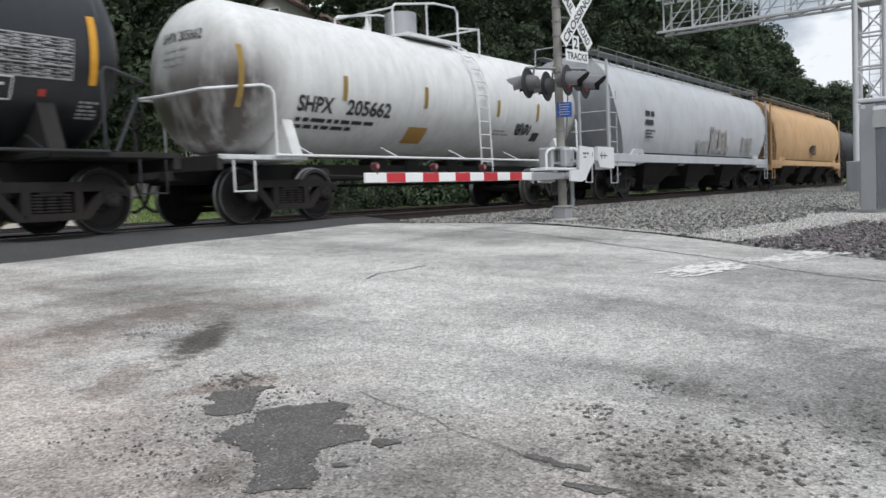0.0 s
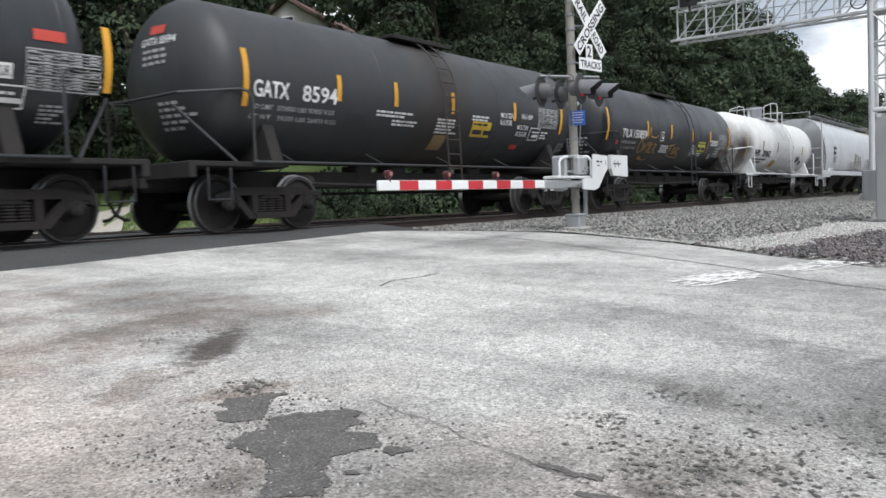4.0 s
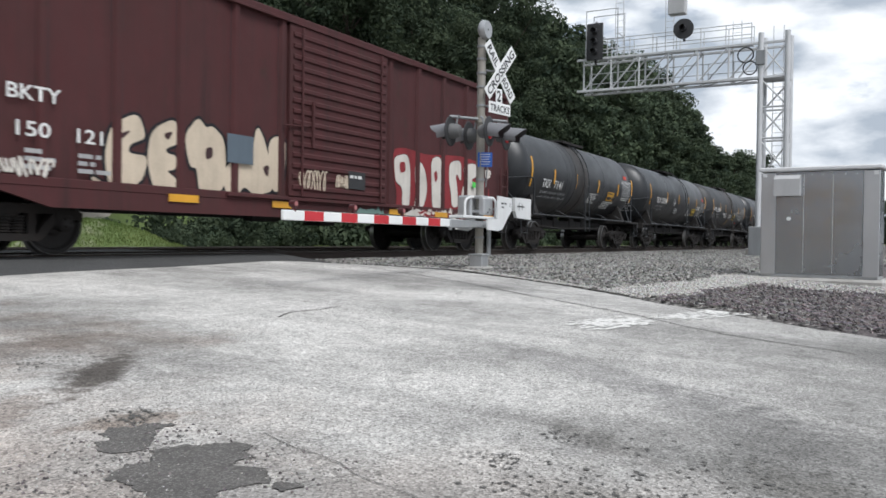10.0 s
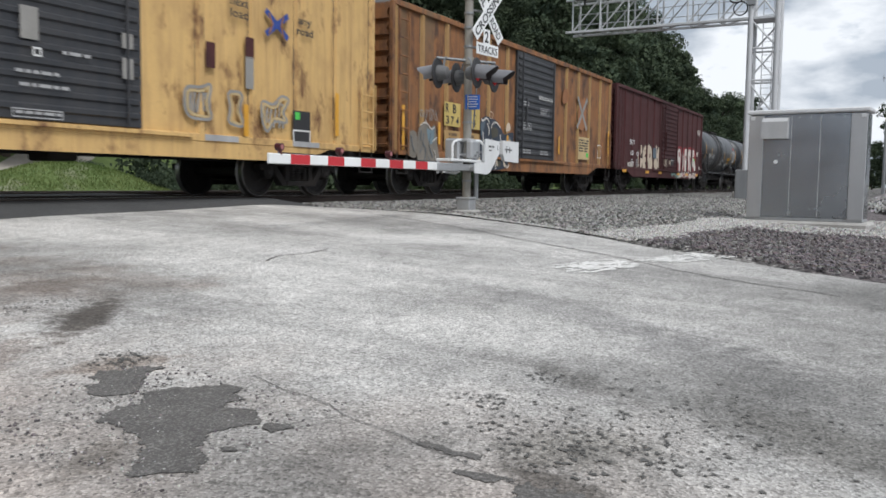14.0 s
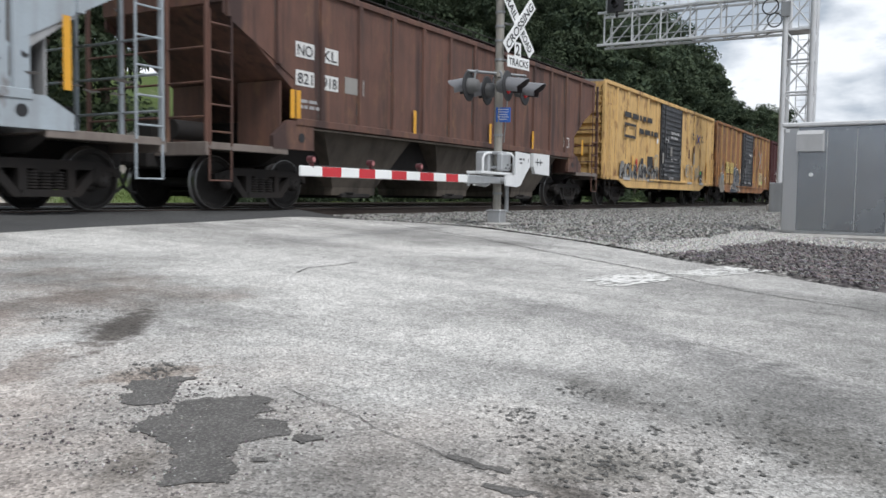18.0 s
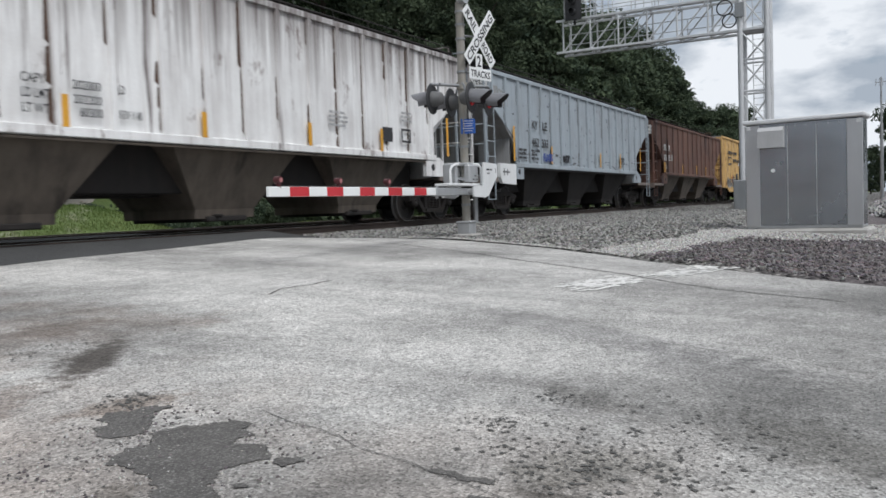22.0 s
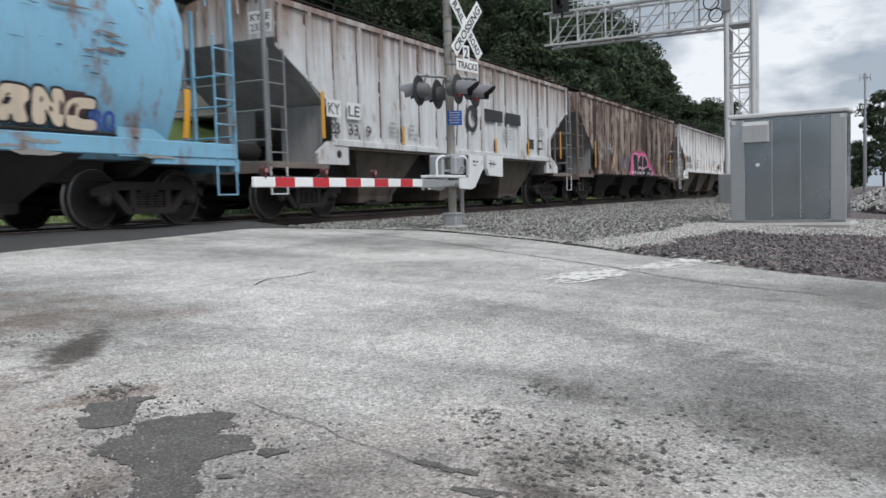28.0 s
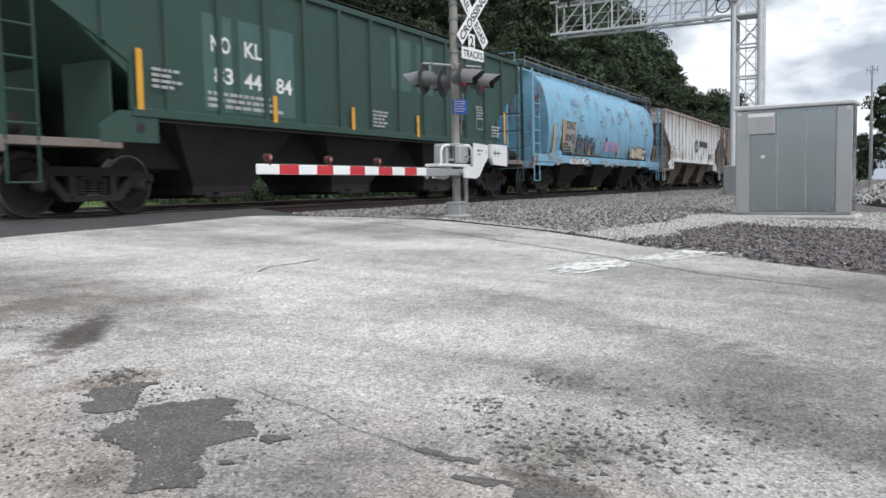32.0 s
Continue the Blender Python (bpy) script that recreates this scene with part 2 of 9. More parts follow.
M["ochre"] = weathered("faded_ochre_paint", (0.4, 0.24, 0.085), dirt=(0.16, 0.09, 0.05), dirt_amount=0.5, streak=0.5, rough=0.7)
M["spray_salmon"] = simple("salmon_spray", (0.34, 0.15, 0.065), 0.75, vary=0.5)
M["notice_cream"] = simple("cream_paper", (0.55, 0.42, 0.22), 0.8, vary=0.3)
M["vent_gray"] = simple("pale_gray_paint", (0.5, 0.5, 0.5), 0.5)
M["mast"] = weathered("mast_aluminium_paint", (0.33, 0.32, 0.29), dirt=(0.16, 0.13, 0.09), dirt_amount=0.5, streak=0.6, rough=0.6, metal=0.2)
M["white_paint"] = weathered("white_enamel", (0.76, 0.77, 0.77), dirt=(0.35, 0.34, 0.32), dirt_amount=0.2, streak=0.25, rough=0.5)
M["sign_white"] = weathered("sign_white", (0.82, 0.83, 0.82), dirt=(0.5, 0.5, 0.48), dirt_amount=0.15, streak=0.15, rough=0.4)
M["sign_black"] = simple("sign_black", (0.02, 0.02, 0.022), 0.5)
M["sign_blue"] = simple("sign_blue", (0.02, 0.12, 0.5), 0.45)
M["arm_red"] = simple("reflective_red", (0.55, 0.03, 0.04), 0.4)
M["lamp_black"] = simple("lamp_hood_black", (0.035, 0.035, 0.037), 0.55)
M["lamp_hood"] = simple("faded_hood_aluminium", (0.19, 0.19, 0.2), 0.35, 0.1)
M["lamp_case"] = simple("dull_lamp_housing", (0.13, 0.13, 0.13), 0.55)
M["rim_pink"] = simple("bleached_lens_rim", (0.4, 0.16, 0.16), 0.5)
M["red_lens"] = simple("red_lens", (0.2, 0.006, 0.008), 0.15, glow=((1.0, 0.05, 0.06), 0.1))
M["red_dark"] = simple("red_lens_unlit", (0.07, 0.006, 0.008), 0.15)
M["lens_red_small"] = simple("gate_lamp_red", (0.07, 0.012, 0.014), 0.35)
M["reflect"] = simple("amber_reflector", (0.72, 0.36, 0.03), 0.4, vary=0.3)
M["reflect_dull"] = simple("dull_ochre_reflector", (0.34, 0.22, 0.05), 0.6, vary=0.4)
M["letter_white"] = simple("white_lettering", (0.75, 0.75, 0.73), 0.6, vary=0.3)
M["letter_dim"] = simple("faded_white_lettering", (0.4, 0.4, 0.4), 0.7, vary=0.4)
M["letter_black"] = simple("black_lettering", (0.03, 0.03, 0.032), 0.6, vary=0.3)
M["letter_blue"] = simple("blue_lettering", (0.03, 0.07, 0.3), 0.6)
M["placard_yellow"] = simple("yellow_placard", (0.62, 0.42, 0.04), 0.6)
M["lime_placard"] = simple("faded_lime_yellow_placard", (0.5, 0.47, 0.08), 0.6)
M["placard_ochre"] = simple("ochre_placard", (0.58, 0.31, 0.03), 0.6)
M["reflect_tan"] = simple("rubbed_tan_film", (0.3, 0.21, 0.1), 0.7, vary=0.4)
M["letter_red"] = simple("red_lettering", (0.5, 0.06, 0.04), 0.6)
M["spray_white"] = simple("white_spray", (0.68, 0.64, 0.58), 0.7, vary=0.4)
M["spray_red"] = simple("red_spray", (0.26, 0.024, 0.03), 0.75, vary=0.6)
M["spray_pink"] = simple("pink_spray", (0.75, 0.12, 0.33), 0.7, vary=0.25)
M["spray_black"] = simple("black_spray", (0.013, 0.013, 0.017), 0.95)
M["spray_gray"] = simple("gray_spray", (0.3, 0.29, 0.27), 0.75, vary=0.4)
M["spray_silver"] = simple("faded_silver_spray", (0.235, 0.21, 0.175), 0.7, vary=0.6)
M["spray_violet"] = simple("faded_violet_spray", (0.13, 0.11, 0.24), 0.75)
M["spray_faint"] = simple("faint_gray_panel_paint", (0.17, 0.155, 0.145), 0.8, vary=0.6)
M["spray_gold"] = simple("gold_spray", (0.48, 0.27, 0.07), 0.6)
M["spray_teal"] = simple("teal_spray", (0.17, 0.27, 0.24), 0.7)
M["spray_cream"] = simple("cream_spray", (0.62, 0.52, 0.4), 0.7, vary=0.4)
M["spray_dark"] = simple("dark_maroon_spray", (0.045, 0.018, 0.02), 0.7)
M["plate_yellow"] = simple("faded_yellow_panel", (0.6, 0.45, 0.14), 0.7, vary=0.35)
M["plate_tan"] = simple("tan_panel", (0.46, 0.29, 0.115), 0.7, vary=0.35)
M["letter_dark"] = simple("faded_stencil_brown", (0.17, 0.11, 0.06), 0.7)
M["spray_navy"] = simple("dark_slate_spray", (0.035, 0.045, 0.065), 0.7, vary=0.5)
M["spray_olive"] = simple("olive_spray", (0.075, 0.07, 0.05), 0.7, vary=0.5)
M["spray_pale_blue"] = simple("pale_blue_spray", (0.2, 0.28, 0.32), 0.7, vary=0.4)
M["spray_slate"] = simple("slate_spray", (0.1, 0.13, 0.16), 0.7, vary=0.4)
M["pit"] = simple("pit_shade_asphalt", (0.095, 0.092, 0.086), 0.95, vary=0.5)
M["rust_smear"] = simple("thin_rust_film", (0.21, 0.17, 0.16), 0.8, vary=0.6)
M["green_tag"] = simple("green_paper", (0.1, 0.6, 0.1), 0.7)
M["hose"] = simple("rubber_hose", (0.02, 0.02, 0.02), 0.7)
M["concrete"] = weathered("foundation_concrete", (0.42, 0.41, 0.39), dirt=(0.25, 0.23, 0.2), dirt_amount=0.4, rough=0.9, bump=0.5)
M["bark"] = weathered("bark", (0.09, 0.07, 0.055), dirt=(0.04, 0.035, 0.03), dirt_amount=0.6, rough=0.95, bump=0.8)
M["roof"] = weathered("brown_shingle", (0.17, 0.1, 0.085), dirt=(0.08, 0.06, 0.05), dirt_amount=0.5, rough=0.9, bump=0.6)
M["siding"] = weathered("pale_siding", (0.55, 0.52, 0.48), dirt=(0.3, 0.27, 0.24), rough=0.8)
M["glass"] = simple("dark_glass", (0.03, 0.035, 0.04), 0.1)
M["wood_pole"] = weathered("utility_pole_wood", (0.16, 0.13, 0.11), dirt=(0.07, 0.06, 0.05), dirt_amount=0.5, rough=0.9)
M["marker_yellow"] = simple("yellow_plastic", (0.75, 0.6, 0.03), 0.5)


def leaf_material(name, a, c, bough=0.55):
    m = bpy.data.materials.new(name)
    m.use_nodes = True
    n, l = m.node_tree.nodes, m.node_tree.links
    b = n["Principled BSDF"]
    g = n.new("ShaderNodeNewGeometry")
    o = n.new("ShaderNodeObjectInfo")
    co = n.new("ShaderNodeTexCoord")
    r = n.new("ShaderNodeValToRGB")
    r.color_ramp.elements[0].color, r.color_ramp.elements[1].color = (*a, 1), (*c, 1)
    # boughs differ in age and hue, leaves a little among themselves
    big = n.new("ShaderNodeTexNoise")
    big.inputs["Scale"].default_value, big.inputs["Detail"].default_value = bough, 3.0
    l.new(co.outputs["Object"], big.inputs["Vector"])
    spread_n = n.new("ShaderNodeMapRange")
    spread_n.inputs["From Min"].default_value, spread_n.inputs["From Max"].default_value = 0.33, 0.68
    l.new(big.outputs["Fac"], spread_n.inputs["Value"])
    mixed = n.new("ShaderNodeMath")
    mixed.operation = "MULTIPLY_ADD"
    mixed.inputs[1].default_value = 0.4
    l.new(g.outputs["Random Per Island"], mixed.inputs[0])
    less = n.new("ShaderNodeMath")
    less.operation = "MULTIPLY"
    less.inputs[1].default_value = 0.65
    l.new(spread_n.outputs["Result"], less.inputs[0])
    l.new(less.outputs[0], mixed.inputs[2])
    l.new(mixed.outputs[0], r.inputs["Fac"])
    h = n.new("ShaderNodeHueSaturation")
    mr = n.new("ShaderNodeMapRange")
    mr.inputs["To Min"].default_value, mr.inputs["To Max"].default_value = 0.7, 1.35
    l.new(o.outputs["Random"], mr.inputs["Value"])
    l.new(mr.outputs["Result"], h.inputs["Value"])
    l.new(r.outputs["Color"], h.inputs["Color"])
    l.new(h.outputs["Color"], b.inputs["Base Color"])
    b.inputs["Roughness"].default_value = 0.85
    b.inputs["Specular IOR Level"].default_value = 0.12
    tr = n.new("ShaderNodeBsdfTranslucent")
    l.new(h.outputs["Color"], tr.inputs["Color"])
    mx = n.new("ShaderNodeMixShader")
    mx.inputs["Fac"].default_value = 0.3
    l.new(b.outputs["BSDF"], mx.inputs[1])
    l.new(tr.outputs["BSDF"], mx.inputs[2])
    l.new(mx.outputs["Shader"], n["Material Output"].inputs["Surface"])
    return m


M["leaf"] = leaf_material("leaf_green", (0.03, 0.047, 0.034), (0.088, 0.112, 0.064))
M["grass"] = leaf_material("grass_green", (0.07, 0.115, 0.032), (0.19, 0.23, 0.085), 0.8)


def ground_material(name, kind):
    m = bpy.data.materials.new(name)
    m.use_nodes = True
    n, l = m.node_tree.nodes, m.node_tree.links
    b = n["Principled BSDF"]
    co = n.new("ShaderNodeTexCoord")

    def nz(size, detail=4.0, rough_n=0.6, vec=None, stretch=None):
        t = n.new("ShaderNodeTexNoise")
        t.inputs["Scale"].default_value, t.inputs["Detail"].default_value, t.inputs["Roughness"].default_value = size, detail, rough_n
        if stretch:
            mp = n.new("ShaderNodeMapping")
            mp.inputs["Rotation"].default_value = (0, 0, stretch[1])
            mp.inputs["Scale"].default_value = stretch[0]
            l.new(co.outputs["Object"], mp.inputs["Vector"])
            l.new(mp.outputs["Vector"], t.inputs["Vector"])
        else:
            l.new(co.outputs["Object"], t.inputs["Vector"])
        return t.outputs["Fac"]

    def vor(size, feature="F1", out="Color"):
        t = n.new("ShaderNodeTexVoronoi")
        t.feature = feature
        t.inputs["Scale"].default_value = size
        l.new(co.outputs["Object"], t.inputs["Vector"])
        return t.outputs[out]

    def ramp(fac, stops):
        r = n.new("ShaderNodeValToRGB")
        e = r.color_ramp.elements
        e[0].position, e[0].color = stops[0][0], (*stops[0][1], 1)
        e[1].position, e[1].color = stops[-1][0], (*stops[-1][1], 1)
        for p, c in stops[1:-1]:
            x = e.new(p)
            x.color = (*c, 1)
        l.new(fac, r.inputs["Fac"])
        return r.outputs["Color"]

    def mix(fac, a, c, kind_b="MIX"):
        x = n.new("ShaderNodeMix")
        x.data_type, x.blend_type = "RGBA", kind_b
        if isinstance(fac, float):
            x.inputs["Factor"].default_value = fac
        else:
            l.new(fac, x.inputs["Factor"])
        for v, s in ((a, "A"), (c, "B")):
            if isinstance(v, tuple):
                x.inputs[s].default_value = (*v, 1)
            else:
                l.new(v, x.inputs[s])
        return x.outputs["Result"]

    def gray(v):
        return (v, v, v)

    def stain_mask(sock, power):
        r = n.new("ShaderNodeMapRange")
        r.interpolation_type = "SMOOTHSTEP"
        r.inputs["From Min"].default_value, r.inputs["From Max"].default_value = 2.5, 1.75
        r.inputs["To Max"].default_value = power
        l.new(sock, r.inputs["Value"])
        return r.outputs["Result"]

    if kind == "road":
        stone = vor(95.0)
        sep = n.new("ShaderNodeSeparateColor")
        l.new(stone, sep.inputs["Color"])
        chips = ramp(sep.outputs["Red"], [(0.0, (0.2, 0.194, 0.183)), (0.22, (0.35, 0.339, 0.32)), (0.72, (0.47, 0.458, 0.435)), (1.0, (0.64, 0.624, 0.595))])
        sep2 = n.new("ShaderNodeSeparateColor")
        l.new(vor(42.0), sep2.inputs["Color"])
        chips = mix(1.0, chips, ramp(sep2.outputs["Green"], [(0.0, gray(0.82)), (0.3, gray(1.0)), (0.8, gray(1.04)), (1.0, gray(1.16))]), "MULTIPLY")
        worn = ramp(nz(0.55, 6.0), [(0.34, gray(0.55)), (0.58, gray(1.02))])
        col = mix(1.0, chips, worn, "MULTIPLY")
        tracks = ramp(nz(1.0, 5.0, 0.6, stretch=((0.9, 0.12, 1), radians(-24))), [(0.36, (0.6, 0.6, 0.6)), (0.56, gray(1.0))])
        col = mix(0.7, col, tracks, "MULTIPLY")
        mott = ramp(nz(5.0, 6.0, 0.7), [(0.3, gray(0.66)), (0.55, gray(1.0))])
        col = mix(0.8, col, mott, "MULTIPLY")
        pits = n.new("ShaderNodeMath")
        pits.operation = "MULTIPLY_ADD"
        l.new(nz(0.9, 4.0), pits.inputs[0])
        pits.inputs[1].default_value = 0.42
        l.new(nz(13.0, 6.0, 0.72), pits.inputs[2])
        holes = ramp(pits.outputs[0], [(0.485, gray(0.42)), (0.56, gray(1.0))])
        col = mix(0.85, col, holes, "MULTIPLY")
        specks = ramp(nz(30.0, 3.0, 0.6), [(0.285, gray(0.42)), (0.34, gray(1.0))])
        col = mix(0.8, col, specks, "MULTIPLY")
        # brownish soil film away from the wheel paths
        soil = nz(0.8, 5.0)
        sx = n.new("ShaderNodeSeparateXYZ")
        l.new(co.outputs["Object"], sx.inputs["Vector"])
        far = n.new("ShaderNodeMapRange")
        far.inputs["From Min"].default_value, far.inputs["From Max"].default_value = 5.5, 1.0
        l.new(sx.outputs["X"], far.inputs["Value"])
        sm = n.new("ShaderNodeMath")
        sm.operation = "MULTIPLY"
        l.new(soil, sm.inputs[0])
        l.new(far.outputs["Result"], sm.inputs[1])
        col = mix(ramp(sm.outputs[0], [(0.22, gray(0.0)), (0.5, gray(0.85))]), col, mix(1.0, col, (0.98, 0.88, 0.83), "MULTIPLY"))
        # dark greasy and earthy stains, soft at the rim
        mud = nz(1.7, 7.0, 0.68)
        sm2 = n.new("ShaderNodeMath")
        sm2.operation = "MULTIPLY"
        far2 = n.new("ShaderNodeMapRange")
        far2.inputs["From Min"].default_value, far2.inputs["From Max"].default_value = 6.6, 4.4
        l.new(sx.outputs["X"], far2.inputs["Value"])
        l.new(mud, sm2.inputs[0])
        off_y = n.new("ShaderNodeMapRange")
        off_y.inputs["From Min"].default_value, off_y.inputs["From Max"].default_value = 3.0, 4.6
        l.new(sx.outputs["Y"], off_y.inputs["Value"])
        both = n.new("ShaderNodeMath")
        both.operation = "MULTIPLY"
        l.new(far2.outputs["Result"], both.inputs[0])
        l.new(off_y.outputs["Result"], both.inputs[1])
        l.new(both.outputs[0], sm2.inputs[1])
        col = mix(ramp(sm2.outputs[0], [(0.4, gray(0.0)), (0.6, gray(0.7))]), col, mix(1.0, col, (0.62, 0.55, 0.51), "MULTIPLY"))
        # soft stains with a shape of their own: middle, half lengths, turn, colour, strength
        for cx, cy, ax, ay, turn, tone, power in ((3.27, 4.16, 0.72, 0.2, 36, (0.42, 0.4, 0.39), 1.0), (3.27, 4.16, 0.6, 0.13, 36, (0.6, 0.58, 0.56), 1.0), (2.68, 3.18, 0.3, 0.17, -20, (0.5, 0.43, 0.38), 0.8), (3.4, 5.1, 0.9, 0.35, 10, (0.55, 0.5, 0.47), 0.7), (2.4, 3.75, 0.45, 0.14, 40, (0.55, 0.48, 0.44), 0.6),
                                                  (2.85, 0.98, 0.36, 0.22, -40, (0.5, 0.5, 0.46), 0.5), (2.45, 0.85, 0.4, 0.14, 65, (0.34, 0.33, 0.32), 0.9), (3.75, 1.3, 0.4, 0.14, 60, (0.58, 0.57, 0.56), 0.7), (4.6, 0.75, 0.9, 0.4, 60, (0.6, 0.6, 0.61), 0.55), (5.4, 1.9, 1.6, 0.28, 64, (0.66, 0.66, 0.67), 0.7), (3.5, 0.2, 0.6, 0.3, 60, (0.5, 0.49, 0.47), 0.7), (1.83, 2.31, 0.22, 0.1, 20, (0.5, 0.48, 0.45), 0.7)):
            place = n.new("ShaderNodeMapping")
            place.vector_type = "TEXTURE"
            place.inputs["Location"].default_value = (cx, cy, 0)
            place.inputs["Rotation"].default_value = (0, 0, radians(turn))
            place.inputs["Scale"].default_value = (ax, ay, 50)
            l.new(co.outputs["Object"], place.inputs["Vector"])
            far_off = n.new("ShaderNodeVectorMath")
            far_off.operation = "LENGTH"
            l.new(place.outputs["Vector"], far_off.inputs[0])
            rag = n.new("ShaderNodeMath")
            rag.operation = "MULTIPLY_ADD"
            rag.inputs[1].default_value = 2.6
            l.new(nz(9.0, 8.0, 0.72), rag.inputs[0])
            l.new(far_off.outputs["Value"], rag.inputs[2])
            col = mix(stain_mask(rag.outputs[0], power), col, mix(1.0, col, tone, "MULTIPLY"))
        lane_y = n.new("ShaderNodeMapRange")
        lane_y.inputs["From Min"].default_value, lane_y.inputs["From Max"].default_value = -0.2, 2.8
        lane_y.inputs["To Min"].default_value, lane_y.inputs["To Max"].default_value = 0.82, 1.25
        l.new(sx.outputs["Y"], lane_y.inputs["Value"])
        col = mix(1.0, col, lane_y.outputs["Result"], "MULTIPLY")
        height, dist, strength, rough_v = vor(95.0, "F1", "Distance"), 0.006, 0.8, 0.9
    elif kind == "asphalt":
        col = ramp(nz(60.0, 3.0), [(0.3, gray(0.045)), (0.75, gray(0.115))])
        col = mix(0.7, col, ramp(nz(1.2, 5.0), [(0.3, gray(0.7)), (0.7, gray(1.0))]), "MULTIPLY")
        height, dist, strength, rough_v = nz(120.0, 3.0), 0.006, 0.7, 0.85
    elif kind == "patch":
        col = ramp(nz(75.0, 5.0, 0.75), [(0.3, (0.055, 0.052, 0.049)), (0.52, (0.11, 0.104, 0.098)), (0.62, (0.19, 0.183, 0.172)), (0.74, (0.36, 0.348, 0.33))])
        col = mix(0.6, col, ramp(nz(7.0, 5.0), [(0.3, gray(0.75)), (0.7, gray(1.25))]), "MULTIPLY")
        height, dist, strength, rough_v = nz(90.0, 3.0), 0.008, 0.8, 0.9
    elif kind == "paint":
        col = ramp(nz(22.0, 6.0, 0.75), [(0.38, (0.4, 0.39, 0.37)), (0.5, (0.68, 0.67, 0.64)), (1.0, (0.78, 0.77, 0.74))])
        height, dist, strength, rough_v = vor(95.0, "F1", "Distance"), 0.004, 0.6, 0.8
    else:
        # land: ballast near the tracks, gravel round the hut, grass and soil beyond
        sx = n.new("ShaderNodeSeparateXYZ")
        l.new(co.outputs["Object"], sx.inputs["Vector"])
        cell = vor(17.0)
        sep = n.new("ShaderNodeSeparateColor")
        l.new(cell, sep.inputs["Color"])
        ballast = ramp(sep.outputs["Green"], [(0.0, (0.07, 0.067, 0.063)), (0.4, (0.17, 0.163, 0.152)), (0.8, (0.3, 0.288, 0.268)), (1.0, (0.44, 0.425, 0.4))])
        # shade in the crevices between stones, put into the ballast colour
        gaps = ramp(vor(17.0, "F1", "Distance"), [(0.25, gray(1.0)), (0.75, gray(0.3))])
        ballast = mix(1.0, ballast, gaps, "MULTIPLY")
        ballast = mix(0.6, ballast, ramp(nz(0.6, 5.0), [(0.35, gray(0.6)), (0.65, gray(1.1))]), "MULTIPLY")
        grass = ramp(nz(9.0, 8.0, 0.75), [(0.3, (0.06, 0.1, 0.028)), (0.55, (0.12, 0.165, 0.055)), (0.8, (0.2, 0.22, 0.095))])
        soil = ramp(nz(3.0, 7.0), [(0.35, (0.22, 0.19, 0.15)), (0.7, (0.42, 0.39, 0.34))])
        wob = nz(0.9, 4.0)
        def lane(sock, lo, hi, wobble):
            a = n.new("ShaderNodeMath")
            a.operation = "MULTIPLY_ADD"
            l.new(wob, a.inputs[0])
            a.inputs[1].default_value = wobble
            l.new(sock, a.inputs[2])
            r = n.new("ShaderNodeMapRange")
            r.inputs["From Min"].default_value, r.inputs["From Max"].default_value = lo + wobble / 2, hi + wobble / 2
            l.new(a.outputs[0], r.inputs["Value"])
            return r.outputs["Result"]
        col = mix(lane(sx.outputs["Y"], 18.2, 18.8, 1.6), ballast, mix(ramp(nz(0.5, 4.0), [(0.6, gray(0.0)), (0.72, gray(0.6))]), grass, soil))
        col = mix(lane(sx.outputs["Y"], 1.6, 0.4, 2.0), col, mix(0.65, ballast, (0.12, 0.1, 0.105)))
        height, dist, strength, rough_v = vor(17.0, "F1", "Distance"), -0.03, 0.9, 0.95
    l.new(col, b.inputs["Base Color"])
    b.inputs["Roughness"].default_value = rough_v
    b.inputs["Specular IOR Level"].default_value = 0.3
    bp = n.new("ShaderNodeBump")
    bp.inputs["Strength"].default_value, bp.inputs["Distance"].default_value = strength, dist
    l.new(height, bp.inputs["Height"])
    l.new(bp.outputs["Normal"], b.inputs["Normal"])
    return m


M["road"] = ground_material("worn_chip_pavement", "road")
M["asphalt"] = ground_material("dark_asphalt", "asphalt")
M["patch"] = ground_material("asphalt_patch", "patch")
M["road_paint"] = ground_material("worn_road_paint", "paint")
M["land"] = ground_material("land", "land")


def stone_material(name, stops):
    m = bpy.data.materials.new(name)
    m.use_nodes = True
    n, l = m.node_tree.nodes, m.node_tree.links
    b = n["Principled BSDF"]
    g = n.new("ShaderNodeNewGeometry")
    r = n.new("ShaderNodeValToRGB")
    r.color_ramp.elements[0].color, r.color_ramp.elements[1].color = (*stops[0], 1), (*stops[1], 1)
    l.new(g.outputs["Random Per Island"], r.inputs["Fac"])
    t = n.new("ShaderNodeTexNoise")
    t.inputs["Scale"].default_value = 60.0
    x = n.new("ShaderNodeMix")
    x.data_type, x.blend_type = "RGBA", "MULTIPLY"
    x.inputs["Factor"].default_value = 0.5
    l.new(r.outputs["Color"], x.inputs["A"])
    l.new(t.outputs["Color"], x.inputs["B"])
    l.new(x.outputs["Result"], b.inputs["Base Color"])
    b.inputs["Roughness"].default_value = 0.9
    return m


M["stone"] = stone_material("ballast_stone", ((0.06, 0.058, 0.055), (0.46, 0.45, 0.42)))
M["stone_dark"] = stone_material("dark_gravel_stone", ((0.07, 0.06, 0.062), (0.26, 0.23, 0.23)))
M["stone_white"] = stone_material("limestone_chip", ((0.35, 0.34, 0.32), (0.7, 0.68, 0.64)))


